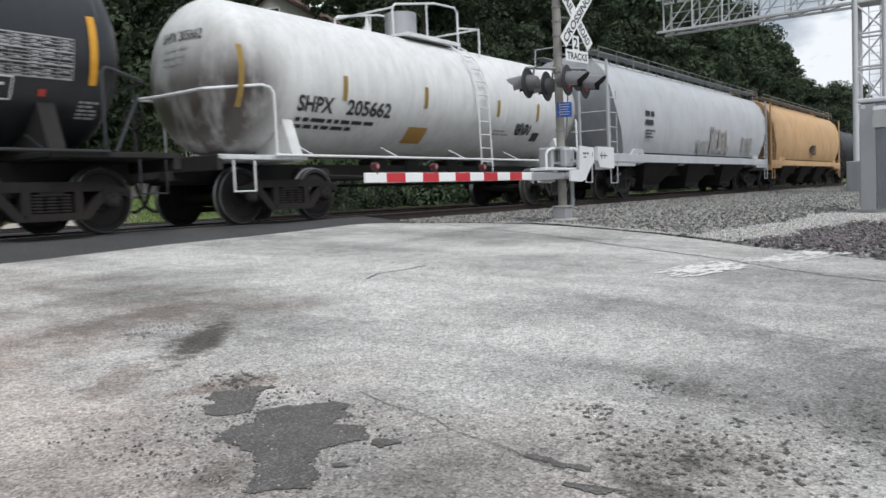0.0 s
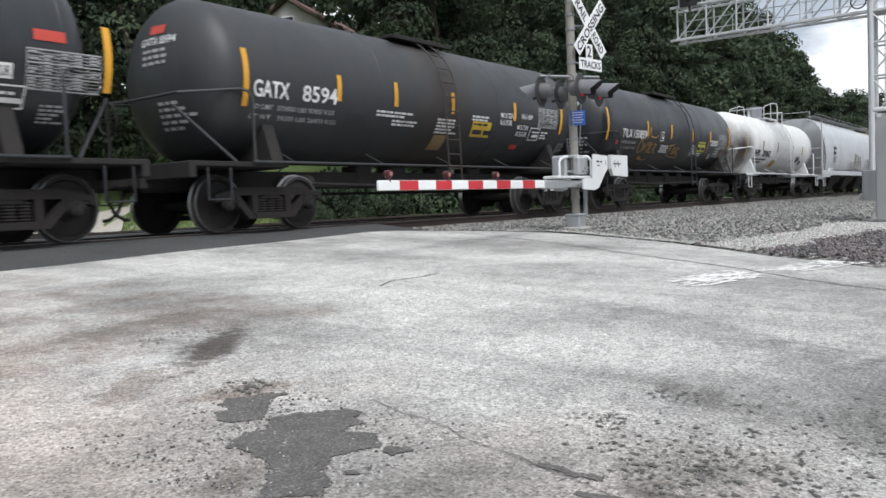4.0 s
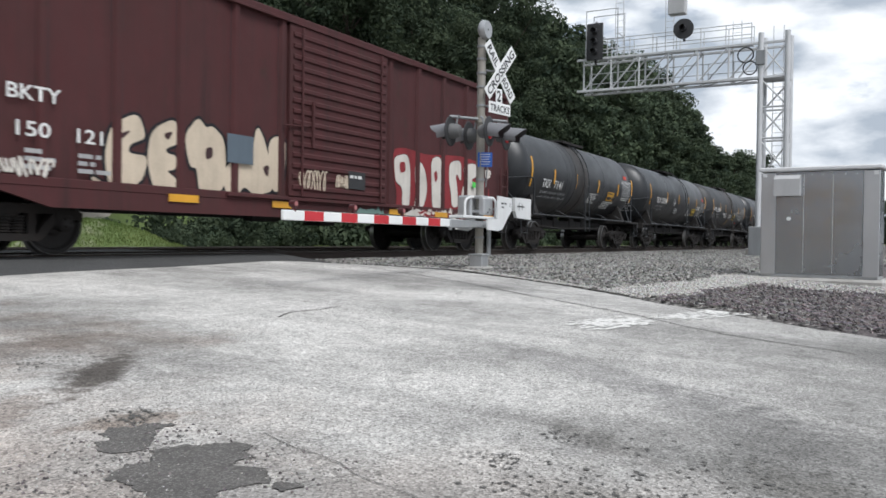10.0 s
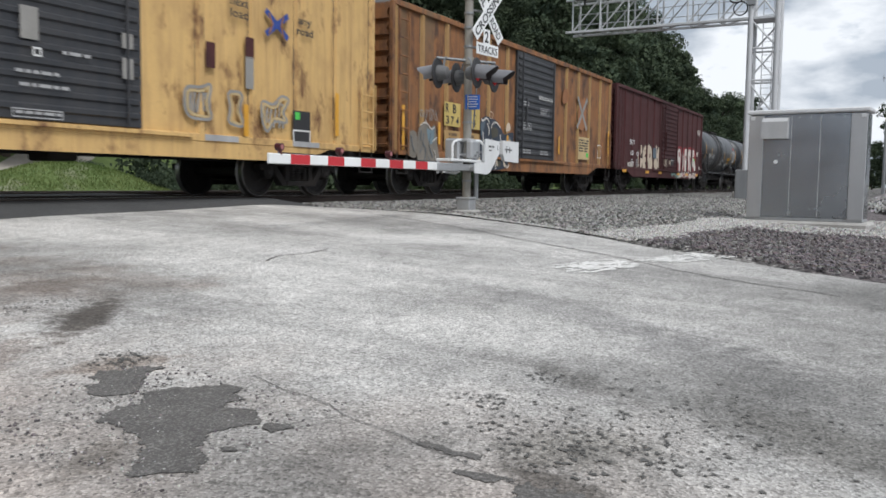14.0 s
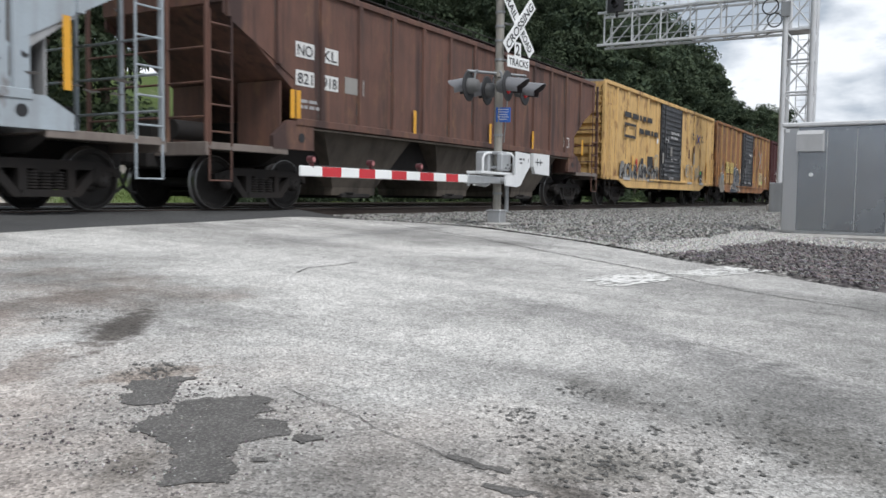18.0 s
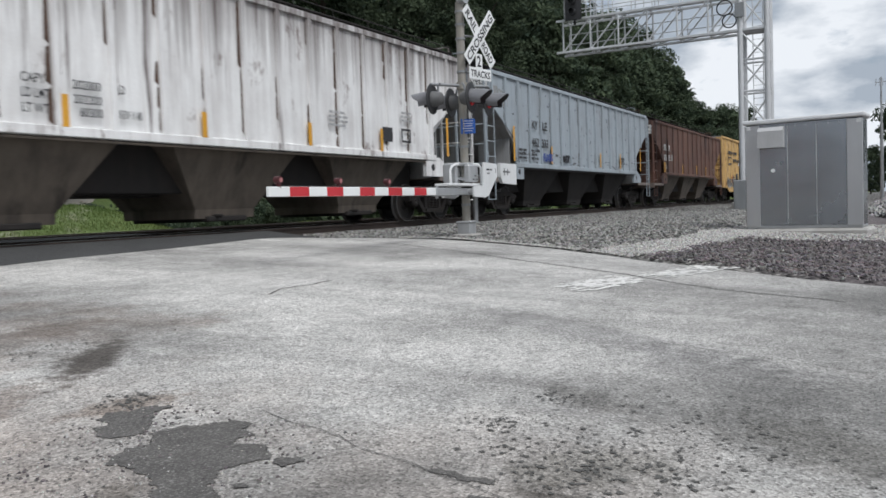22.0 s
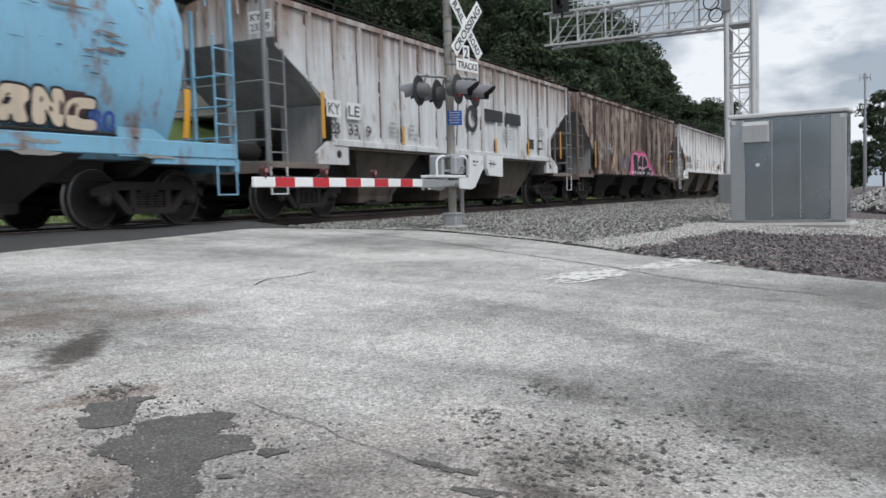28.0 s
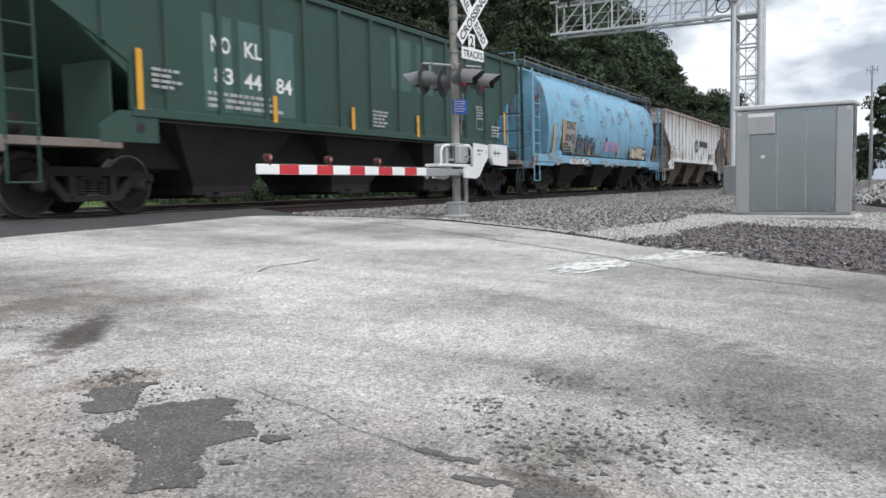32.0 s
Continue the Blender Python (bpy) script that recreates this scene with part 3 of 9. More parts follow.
# ---- building blocks ----
class Shape:
    """Collects faces for one mesh."""

    def __init__(self):
        self.v, self.f = [], []

    def add(self, verts, faces):
        k = len(self.v)
        self.v += [tuple(p) for p in verts]
        self.f += [tuple(i + k for i in f) for f in faces]
        return self

    def box(self, a, b):
        (x0, y0, z0), (x1, y1, z1) = (tuple(min(p, q) for p, q in zip(a, b)), tuple(max(p, q) for p, q in zip(a, b)))
        return self.add([(x, y, z) for x in (x0, x1) for y in (y0, y1) for z in (z0, z1)],
                        [(0, 1, 3, 2), (4, 6, 7, 5), (0, 4, 5, 1), (2, 3, 7, 6), (0, 2, 6, 4), (1, 5, 7, 3)])

    def slab(self, a, b, c=0.02):
        """A box with chamfered edges."""
        lo, hi = [min(p, q) for p, q in zip(a, b)], [max(p, q) for p, q in zip(a, b)]
        c = min([c] + [(h - w) * 0.45 for w, h in zip(lo, hi)])
        bm = bmesh.new()
        for ix in (0, 1):
            for iy in (0, 1):
                for iz in (0, 1):
                    s = (ix, iy, iz)
                    for k in range(3):
                        p = [(hi[j] - (0 if j == k else c)) if s[j] else (lo[j] + (0 if j == k else c)) for j in range(3)]
                        bm.verts.new(p)
        bmesh.ops.convex_hull(bm, input=bm.verts)
        bm.verts.index_update()
        self.add([v.co[:] for v in bm.verts], [[v.index for v in f.verts] for f in bm.faces])
        bm.free()
        return self

    def prism(self, outline, a, b, axis="x"):
        """Sweeps an outline of 2D points from a to b along an axis; convex or nearly so."""
        n = len(outline)
        put = {"x": lambda s, p: (s, p[0], p[1]), "y": lambda s, p: (p[0], s, p[1]), "z": lambda s, p: (p[0], p[1], s)}[axis]
        verts = [put(s, p) for s in (a, b) for p in outline]
        faces = [(i, (i + 1) % n, n + (i + 1) % n, n + i) for i in range(n)]
        return self.add(verts, faces + [tuple(range(n))[::-1], tuple(range(n, 2 * n))])

    def rod(self, p, q, r, seg=8, r_end=None):
        p, q = Vector(p), Vector(q)
        d = (q - p).normalized()
        s = d.orthogonal().normalized()
        t = d.cross(s)
        r2 = r if r_end is None else r_end
        verts = [e + (s * math.cos(2 * math.pi * i / seg) + t * math.sin(2 * math.pi * i / seg)) * rr for e, rr in ((p, r), (q, r2)) for i in range(seg)]
        return self.add(verts, [(i, (i + 1) % seg, seg + (i + 1) % seg, seg + i) for i in range(seg)] + [tuple(range(seg))[::-1], tuple(range(seg, 2 * seg))])

    def pipe(self, points, r, seg=6):
        pts = [Vector(p) for p in points]
        n = len(pts)
        side = (pts[1] - pts[0]).orthogonal().normalized()
        k = len(self.v)
        for i, p in enumerate(pts):
            d = ((pts[min(i + 1, n - 1)] - p).normalized() + (p - pts[max(i - 1, 0)]).normalized()).normalized()
            side = (side - d * side.dot(d)).normalized()
            up = d.cross(side)
            self.v += [tuple(p + (side * math.cos(6.28319 * j / seg) + up * math.sin(6.28319 * j / seg)) * r) for j in range(seg)]
        self.f += [(k + i * seg + j, k + i * seg + (j + 1) % seg, k + (i + 1) * seg + (j + 1) % seg, k + (i + 1) * seg + j) for i in range(n - 1) for j in range(seg)]
        self.f += [tuple(range(k + seg - 1, k - 1, -1)), tuple(range(k + (n - 1) * seg, k + n * seg))]
        return self

    def lathe(self, profile, centre, axis="y", seg=28, close=True):
        """Turns (along, radius) pairs round an axis through centre."""
        c = Vector(centre)
        put = {"x": lambda s, u, w: (s, u, w), "y": lambda s, u, w: (u, s, w), "z": lambda s, u, w: (u, w, s)}[axis]
        n = len(profile)
        verts = [c + Vector(put(s, r * math.cos(2 * math.pi * i / seg), r * math.sin(2 * math.pi * i / seg))) for i in range(seg) for s, r in profile]
        faces = [(i * n + j, i * n + j + 1, ((i + 1) % seg) * n + j + 1, ((i + 1) % seg) * n + j) for i in range(seg) for j in range(n - 1)]
        return self.add(verts, faces)

    def mesh(self, name, smooth=None):
        me = bpy.data.meshes.new(name)
        me.from_pydata(self.v, [], self.f)
        bm = bmesh.new()
        bm.from_mesh(me)
        bmesh.ops.recalc_face_normals(bm, faces=bm.faces)
        bm.to_mesh(me)
        bm.free()
        if smooth is not None:
            me.shade_smooth()
            me.set_sharp_from_angle(angle=radians(smooth))
        return me


def part(name, shape, material, parent=None, label="", m=None, smooth=None):
    """One mesh object, under a thing or a part."""
    me = shape if isinstance(shape, bpy.types.Mesh) else shape.mesh(name, smooth)
    if material and not me.materials:
        me.materials.append(material)
    ob = new(name, me)
    if parent:
        ob.parent = parent
    if m is not None:
        ob.matrix_basis = m
    if label:
        ob["label"] = label
    return ob


def text_mesh(body, size, width=None, bold=0.0):
    """A flat mesh of letters in x and y, its lower left corner at 0, 0, of the given cap height."""
    cu = bpy.data.curves.new("lettering", "FONT")
    cu.body, cu.size, cu.fill_mode, cu.offset, cu.resolution_u = body, 1.0, "FRONT", bold, 3
    ob = bpy.data.objects.new("lettering", cu)
    scene.collection.objects.link(ob)
    bpy.context.view_layer.update()
    me = bpy.data.meshes.new_from_object(ob.evaluated_get(bpy.context.evaluated_depsgraph_get()))
    bpy.data.objects.remove(ob)
    bpy.data.curves.remove(cu)
    co = np.array([v.co[:] for v in me.vertices])
    lo, hi = co.min(0), co.max(0)
    kx = ky = size / 0.72
    if width:
        kx = width / (hi[0] - lo[0])
    for v in me.vertices:
        v.co = ((v.co.x - lo[0]) * kx, v.co.y * ky, 0)
    return me


def on_side(me, x, z, face):
    """Lays a flat mesh on a car's near side: face(x, z) gives the point just proud of it."""
    for v in me.vertices:
        v.co = face(x + v.co.x, z + v.co.y)
    return me


# ---- ground, road and tracks ----
def step(a, b, v):
    s = min(max((v - a) / (b - a), 0.0), 1.0)
    return s * s * (3 - 2 * s)


EDGE = [(-14.0, 7.0), (0.1, 8.9), (0.7, 9.15), (1.6, 9.64), (2.7, 10.2), (4.2, 11.2), (6.3, 12.1), (7.7, 12.25), (9.8, 12.4), (30.0, 13.0)]


def edge_x(y):
    """Where the pavement ends towards the gravel."""
    for (y0, x0), (y1, x1) in zip(EDGE, EDGE[1:]):
        if y <= y1:
            return x0 + (x1 - x0) * (y - y0) / (y1 - y0)
    return EDGE[-1][1]


def land_z(x, y):
    """Height of the natural ground; 0 is the top of the rails."""
    p = max(0.42 * x + 0.906 * y, -14.0)
    z = -0.77 + 0.05 * p
    right = step(10.5, 13.5, x)
    z = z * (1 - right) + min(z, -0.21 - 0.003 * min(max(x - 14, 0), 40)) * right
    bed = (step(8.6, 10.2, y) if x > 12.6 else step(9.45, 10.7, y)) * (1 - step(17.6, 19.0, y))
    z = z * (1 - bed) + (-0.17 if x > 12.6 else -0.06) * bed
    if y > 17.6:
        up = -0.2 + 0.03 * (min(y, 22) - 17.6) + 0.1 * (min(max(y, 22), 30) - 22) + 0.42 * (min(max(y, 30), 50) - 30)
        up += 0.85 * max(0, 1 - ((x - 15.3) / 3.0) ** 2) * max(0, 1 - ((y - 20.3) / 1.7) ** 2)
        z = z * (1 - step(17.6, 19.0, y)) + up * step(17.6, 19.0, y)
    return z


def spread(lo, hi, fine_lo, fine_hi, fine):
    out, v, s = [], fine_lo, fine
    while v < fine_hi:
        out.append(v)
        v += fine
    out.append(fine_hi)
    a, s = fine_hi, fine
    while a < hi:
        s *= 1.25
        a += s
        out.append(min(a, hi))
    a, s = fine_lo, fine
    while a > lo:
        s *= 1.25
        a -= s
        out.insert(0, max(a, lo))
    return out


def sheet(xs, ys, height):
    s = Shape()
    s.v = [(x, y, height(x, y)) for y in ys for x in xs]
    n = len(xs)
    s.f = [(j * n + i, j * n + i + 1, (j + 1) * n + i + 1, (j + 1) * n + i) for j in range(len(ys) - 1) for i in range(n - 1)]
    return s


def ground_z(x, y):
    z = land_z(x, y) + 0.03 * (noise.noise((x * 0.9, y * 0.9, 3)) if abs(x) < 60 else 0)
    if x < edge_x(y) + 0.35 and y < 13.4 and x > -42:
        z -= 0.12 * min(1, (edge_x(y) + 0.35 - x) / 0.3)
    return z


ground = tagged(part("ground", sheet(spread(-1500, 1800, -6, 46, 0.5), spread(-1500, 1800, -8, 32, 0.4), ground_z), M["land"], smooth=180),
                "stony ballast, gravel and grassy ground beside the railway tracks", "ground", kind="structure")

road_shape = Shape()
ys = spread(-14, 9.5, -2, 9.5, 0.35)
cols = 46
for y in ys:
    e = edge_x(y) + 0.08 * noise.noise((y * 1.7, 0, 0))
    for i in range(cols):
        k = i / (cols - 1)
        x = e - (1 - k) ** 1.5 * 46
        z = land_z(x, y) + 0.012 * noise.noise((x * 0.5, y * 0.5, 7)) - (0.05 if i == cols - 1 else 0)
        road_shape.v.append((x, y, z))
road_shape.f = [(j * cols + i, j * cols + i + 1, (j + 1) * cols + i + 1, (j + 1) * cols + i) for j in range(len(ys) - 1) for i in range(cols - 1)]
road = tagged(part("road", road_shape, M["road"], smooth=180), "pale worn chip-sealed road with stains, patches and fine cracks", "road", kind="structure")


def road_z(x, y):
    return land_z(x, y) + 0.012 * noise.noise((x * 0.5, y * 0.5, 7))


def blot(name, pts, material, lift, label, rough_edge=0.05, parent=None, sub=9, seed=0):
    """An irregular flat patch lying on the road."""
    line = []
    for (x0, y0), (x1, y1) in zip(pts, pts[1:] + pts[:1]):
        for k in range(sub):
            x, y = x0 + (x1 - x0) * k / sub, y0 + (y1 - y0) * k / sub
            w = (noise.noise((x * 9 + seed, y * 9, 2)) + 0.5 * noise.noise((x * 34 + seed, y * 34, 2)) + 0.32 * noise.noise((x * 110 + seed, y * 110, 2))) * rough_edge
            v = (noise.noise((x * 9, y * 9 + seed, 5)) + 0.5 * noise.noise((x * 34, y * 34 + seed, 5)) + 0.32 * noise.noise((x * 110, y * 110 + seed, 5))) * rough_edge
            line.append((x + w, y + v))
    bm = bmesh.new()
    bm.faces.new([bm.verts.new((x, y, 0)) for x, y in line])
    bmesh.ops.triangulate(bm, faces=bm.faces)
    for _ in range(1):
        bmesh.ops.subdivide_edges(bm, edges=[e for e in bm.edges if e.calc_length() > 0.25], cuts=1)
    bmesh.ops.triangulate(bm, faces=bm.faces)
    for v in bm.verts:
        v.co.z = road_z(v.co.x, v.co.y) + lift
    me = bpy.data.meshes.new(name)
    bm.to_mesh(me)
    bm.free()
    for f in me.polygons:
        if f.normal.z < 0:
            f.flip()
    return part(name, me, material, parent or road, label)


# patches, stains and paint on the road
blot("asphalt_patch", [(2.02, 2.42), (2.1, 2.6), (2.21, 2.67), (2.3, 2.64), (2.46, 2.74), (2.6, 2.65), (2.71, 2.52), (2.65, 2.42), (2.57, 2.37), (2.49, 2.38), (2.51, 2.25), (2.46, 2.13), (2.37, 2.1), (2.3, 2.15), (2.18, 2.19), (2.09, 2.08), (2.0, 1.98), (1.9, 1.93), (1.8, 2.05), (1.86, 2.16), (1.94, 2.24), (2.02, 2.32)],
     M["patch"], 0.004, "dark asphalt repair patch with ragged edge", 0.06, sub=22)
blot("asphalt_patch", [(2.28, 2.86), (2.35, 3.01), (2.5, 3.1), (2.66, 3.06), (2.74, 3.02), (2.58, 2.93), (2.46, 2.8), (2.34, 2.82)], M["patch"], 0.004, "small dark asphalt patch", 0.07, sub=18, seed=3)
blot("asphalt_patch", [(2.33, 1.99), (2.37, 2.05), (2.43, 2.05), (2.45, 1.99), (2.4, 1.95)], M["patch"], 0.005, "tiny dark asphalt patch", 0.03, seed=5)
blot("asphalt_patch", [(2.5, 1.3), (2.55, 1.46), (2.6, 1.48), (2.58, 1.36), (2.62, 1.24), (2.54, 1.22)], M["patch"], 0.004, "dark filled crack", 0.05, sub=14, seed=9)
blot("asphalt_patch", [(2.38, 1.22), (2.42, 1.24), (2.46, 1.1), (2.44, 1.04), (2.4, 1.1)], M["patch"], 0.004, "dark filled crack", 0.05, sub=14, seed=12)
blot("asphalt_patch", [(2.34, 1.0), (2.42, 1.02), (2.46, 0.92), (2.43, 0.78), (2.38, 0.62), (2.3, 0.5), (2.22, 0.6), (2.2, 0.74), (2.28, 0.8), (2.22, 0.9), (2.3, 0.92)], M["patch"], 0.004, "dark crumbled patch along a crack", 0.07, sub=18, seed=13)
blot("asphalt_patch", [(2.5, 0.6), (2.56, 0.55), (2.54, 0.46), (2.48, 0.5)], M["patch"], 0.004, "tiny dark asphalt patch", 0.05, sub=14, seed=14)
blot("asphalt_patch", [(2.1, 2.0), (2.14, 2.04), (2.17, 2.0), (2.13, 1.97)], M["patch"], 0.005, "tiny dark asphalt patch", 0.02, seed=10)
# crumbled spots where chippings are lost
spot_rnd = random.Random(12)
pits = Shape()
for (cx, cy, sx, sy, n_s, big) in ((2.85, 1.0, 0.26, 0.26, 26, 0.035), (3.22, 1.5, 0.12, 0.1, 9, 0.03), (3.67, 1.43, 0.09, 0.08, 6, 0.03), (2.72, 3.24, 0.12, 0.1, 10, 0.035), (3.25, 4.6, 0.22, 0.15, 8, 0.03),
                                   (3.4, 0.6, 0.5, 0.35, 16, 0.035), (2.45, 2.75, 0.3, 0.06, 8, 0.02), (1.9, 2.5, 0.2, 0.2, 7, 0.02), (3.0, 2.6, 0.9, 0.9, 26, 0.012), (3.6, 3.2, 0.8, 0.8, 20, 0.014)):
    for _ in range(n_s * 16):
        px, py, r = spot_rnd.gauss(cx, sx * 0.8), spot_rnd.gauss(cy, sy * 0.8), big * 0.24 * spot_rnd.random() ** 2.2 + 0.0022
        k = len(pits.v)
        turn = spot_rnd.uniform(0, 6.28)
        ring = [(px + r * spot_rnd.uniform(0.1, 2.0) * math.cos(turn + 0.7 * q), py + r * spot_rnd.uniform(0.1, 2.6) * math.sin(turn + 0.7 * q)) for q in range(9)]
        pits.v += [(x, y, road_z(x, y) + 0.0045) for x, y in ring] + [(px, py, road_z(px, py) + 0.0045)]
        pits.f += [(k + q, k + (q + 1) % 9, k + 9) for q in range(9)]
tagged(part("pits", pits, M["pit"], road, "dark pits where chippings are lost"), kind="stuff")
# two worn painted blocks, left as streaks
mark_rnd = random.Random(31)
for (a, b, c, d) in (((7.38, 2.9), (7.12, 2.51), (8.25, 2.12), (8.42, 2.58)), ((8.4, 2.38), (8.56, 1.97), (9.8, 1.5), (9.76, 2.04))):
    for k in range(11):
        v0 = k / 11 + mark_rnd.uniform(-0.02, 0.02)
        v1 = v0 + mark_rnd.uniform(0.06, 0.14)
        u = mark_rnd.uniform(0.0, 0.25)
        while u < 0.97:
            e = min(u + mark_rnd.uniform(0.12, 0.5), 1.0)
            quad = []
            for uu, vv in ((u, v0), (e, v0), (e, v1), (u, v1)):
                p0 = (a[0] + (b[0] - a[0]) * vv, a[1] + (b[1] - a[1]) * vv)
                p1 = (d[0] + (c[0] - d[0]) * vv, d[1] + (c[1] - d[1]) * vv)
                quad.append((p0[0] + (p1[0] - p0[0]) * uu, p0[1] + (p1[1] - p0[1]) * uu))
            blot("road_marking", quad, M["road_paint"], 0.006, "worn white painted road marking", 0.035, seed=20 + k)
            u = e + mark_rnd.uniform(0.02, 0.2)


def crack(pts, width, seed):
    left, right = [], []
    for (x0, y0), (x1, y1) in zip(pts, pts[1:]):
        n = max(int(math.hypot(x1 - x0, y1 - y0) / 0.12), 1)
        for k in range(n):
            x, y = x0 + (x1 - x0) * k / n, y0 + (y1 - y0) * k / n
            dx, dy = y1 - y0, x0 - x1
            d = math.hypot(dx, dy)
            off = 0.06 * noise.noise((x * 3, y * 3, seed)) + 0.02 * noise.noise((x * 14, y * 14, seed))
            w = width * (0.6 + 0.8 * abs(noise.noise((x * 6, y * 6, seed + 4))))
            left.append((x + dx / d * (off + w), y + dy / d * (off + w)))
            right.append((x + dx / d * (off - w), y + dy / d * (off - w)))
    s = Shape()
    for a, b in zip(left, right):
        s.v += [(*a, road_z(*a) + 0.005), (*b, road_z(*b) + 0.005)]
    s.f = [(2 * i, 2 * i + 1, 2 * i + 3, 2 * i + 2) for i in range(len(left) - 1)]
    return part("crack_seal", s, M["patch"], road, "dark crack in the pavement")


crack([(11.6, 8.4), (10.96, 7.03), (10.23, 5.39), (9.49, 4.05), (8.95, 3.13), (8.62, 2.51), (8.21, 1.93), (7.88, 1.44), (7.5, 0.2)], 0.014, 1)
crack([(2.89, 2.55), (2.72, 2.01), (2.59, 1.61), (2.5, 1.3), (2.42, 0.9), (2.3, 0.2)], 0.0035, 4)
crack([(5.75, 4.95), (6.06, 5.07), (6.54, 5.04), (7.0, 5.02)], 0.012, 8)
crack([(6.66, 2.6), (6.6, 1.37), (6.5, 0.5)], 0.003, 9)
crack([(5.2, 1.4), (5.05, 0.73), (4.86, -0.05)], 0.004, 11)

# crossing pavement of dark asphalt between and beside the rails
cross = Shape()
for a, b in ((9.48, 10.72), (10.86, 12.16), (12.3, 15.12), (15.26, 16.56), (16.7, 18.2)):
    xs = [-40, -20, -8] + [0.5 * k for k in range(-4, 26)]
    k0, m = len(cross.v), len(xs)
    for x0 in xs:
        cross.v += [(x0, a, -0.035 if a > 9.8 else road_z(x0, 9.48) + 0.006), (x0, b, -0.025), (x0, b, -0.3), (x0, a, -0.3)]
    for i in range(m - 1):
        cross.f += [tuple(k0 + 4 * i + q for q in (j, j + 4, (j + 1) % 4 + 4, (j + 1) % 4)) for j in range(4)]
    cross.f += [(k0, k0 + 1, k0 + 2, k0 + 3), tuple(k0 + 4 * (m - 1) + q for q in (3, 2, 1, 0))]
crossing = tagged(part("crossing_pavement", cross, M["asphalt"]), "dark asphalt level crossing between the rails", "pavement", kind="structure")

RAIL = [(-0.075, -0.172), (0.075, -0.172), (0.075, -0.155), (0.012, -0.135), (0.012, -0.045), (0.036, -0.035), (0.036, -0.004), (0.03, 0.0),
        (-0.03, 0.0), (-0.036, -0.004), (-0.036, -0.035), (-0.012, -0.045), (-0.012, -0.135), (-0.075, -0.155)]
TRACK_Y, SECOND_Y = 11.5, 15.9
for cy in (TRACK_Y, SECOND_Y):
    track = tagged(new("railway_track"), "railway track of steel rails on dark timber ties in ballast", "railway track", kind="structure")
    track.location = (0, cy, 0)
    for sgn in (-1, 1):
        part("rail", Shape().prism([(y + sgn * 0.7175, z) for y, z in RAIL], -360, 520), M["rail"], track)
        part("rail_head", Shape().box((-360, sgn * 0.7175 - 0.028, 0.0005), (520, sgn * 0.7175 + 0.028, 0.003)), M["rail_head"], track, "bright worn running surface")
    ties = Shape()
    x = 13.0
    while x < 120:
        ties.box((x, -1.3 + random.uniform(-0.04, 0.04), -0.35), (x + 0.23, 1.3, -0.165 + random.uniform(-0.01, 0.01)))
        x += 0.53
    tagged(part("tie", ties, M["tie"], track, "dark weathered timber ties"), kind="stuff")


# loose stone, thickest where the bed is seen from near
def stones(name, count, place, size, material, label, seed):
    rnd = random.Random(seed)
    s = Shape()
    base = [(1, 0, -0.3), (-0.5, 0.87, -0.3), (-0.5, -0.87, -0.3), (0.3, 0.5, 0.75), (-0.6, 0.1, 0.65), (0.35, -0.55, 0.6)]
    faces = [(0, 1, 3), (1, 4, 3), (1, 2, 4), (2, 5, 4), (2, 0, 5), (0, 3, 5), (3, 4, 5)]
    for _ in range(count):
        x, y = place(rnd)
        r = size * rnd.uniform(0.5, 1.35)
        a = rnd.uniform(0, 6.3)
        ca, sa = math.cos(a), math.sin(a)
        k = len(s.v)
        z = road_z(x, y) if x < edge_x(y) else max(land_z(x, y), ground_z(x, y))
        for px, py, pz in base:
            px, py, pz = px * rnd.uniform(0.7, 1.2), py * rnd.uniform(0.7, 1.2), pz * rnd.uniform(0.5, 1.1)
            s.v.append((x + r * (px * ca - py * sa), y + r * (px * sa + py * ca), z + r * (pz + 0.15)))
        s.f += [tuple(i + k for i in f) for f in faces]
    return tagged(part(name, s, material), label, "stones", kind="stuff")


def path_y(x):
    """Middle of the pale path that leads from the road to the hut."""
    return 2.95 - 0.17 * (x - 12.4)


def bed_place(rnd):
    while True:
        y = rnd.uniform(2.6, 10.6)
        x = 10.4 + rnd.random() ** 1.6 * 42
        if x > edge_x(y) + 0.12 and not (x < 13.4 and y > 9.7) and y > path_y(x) + 0.5 + 0.4 * noise.noise((x * 0.9, y * 0.9, 6)):
            return x, y


def dark_place(rnd):
    while True:
        x, y = 8.0 + rnd.random() ** 1.3 * 22, rnd.uniform(-12, 5.0)
        if edge_x(y) + 0.15 < x and y < path_y(x) - 0.45 + 0.4 * noise.noise((x, y, 0)) and x < 14.3 + 0.6 * noise.noise((x * 0.8, y * 0.8, 4)):
            return x, y


def pale_place(rnd):
    while True:
        x, y = rnd.uniform(10.2, 24), rnd.uniform(0.2, 6.5)
        if abs(y - path_y(x)) < 0.55 + 0.4 * noise.noise((x * 0.9, y * 1.4, 1)) and x > edge_x(y) + 0.1:
            return x, y


def rim_place(rnd):
    y = rnd.uniform(3.9, 7.6)
    return edge_x(y) + 0.08 + 0.6 * rnd.random() ** 2 * (0.6 + noise.noise((y * 1.3, 0, 3))), y


def rim_of(rnd):
    """On or beside the rims of the dark patches."""
    while True:
        x, y = rnd.uniform(1.7, 2.8), rnd.uniform(1.9, 3.15)
        if abs(noise.noise((x * 5, y * 5, 8))) < 0.3:
            return x, y


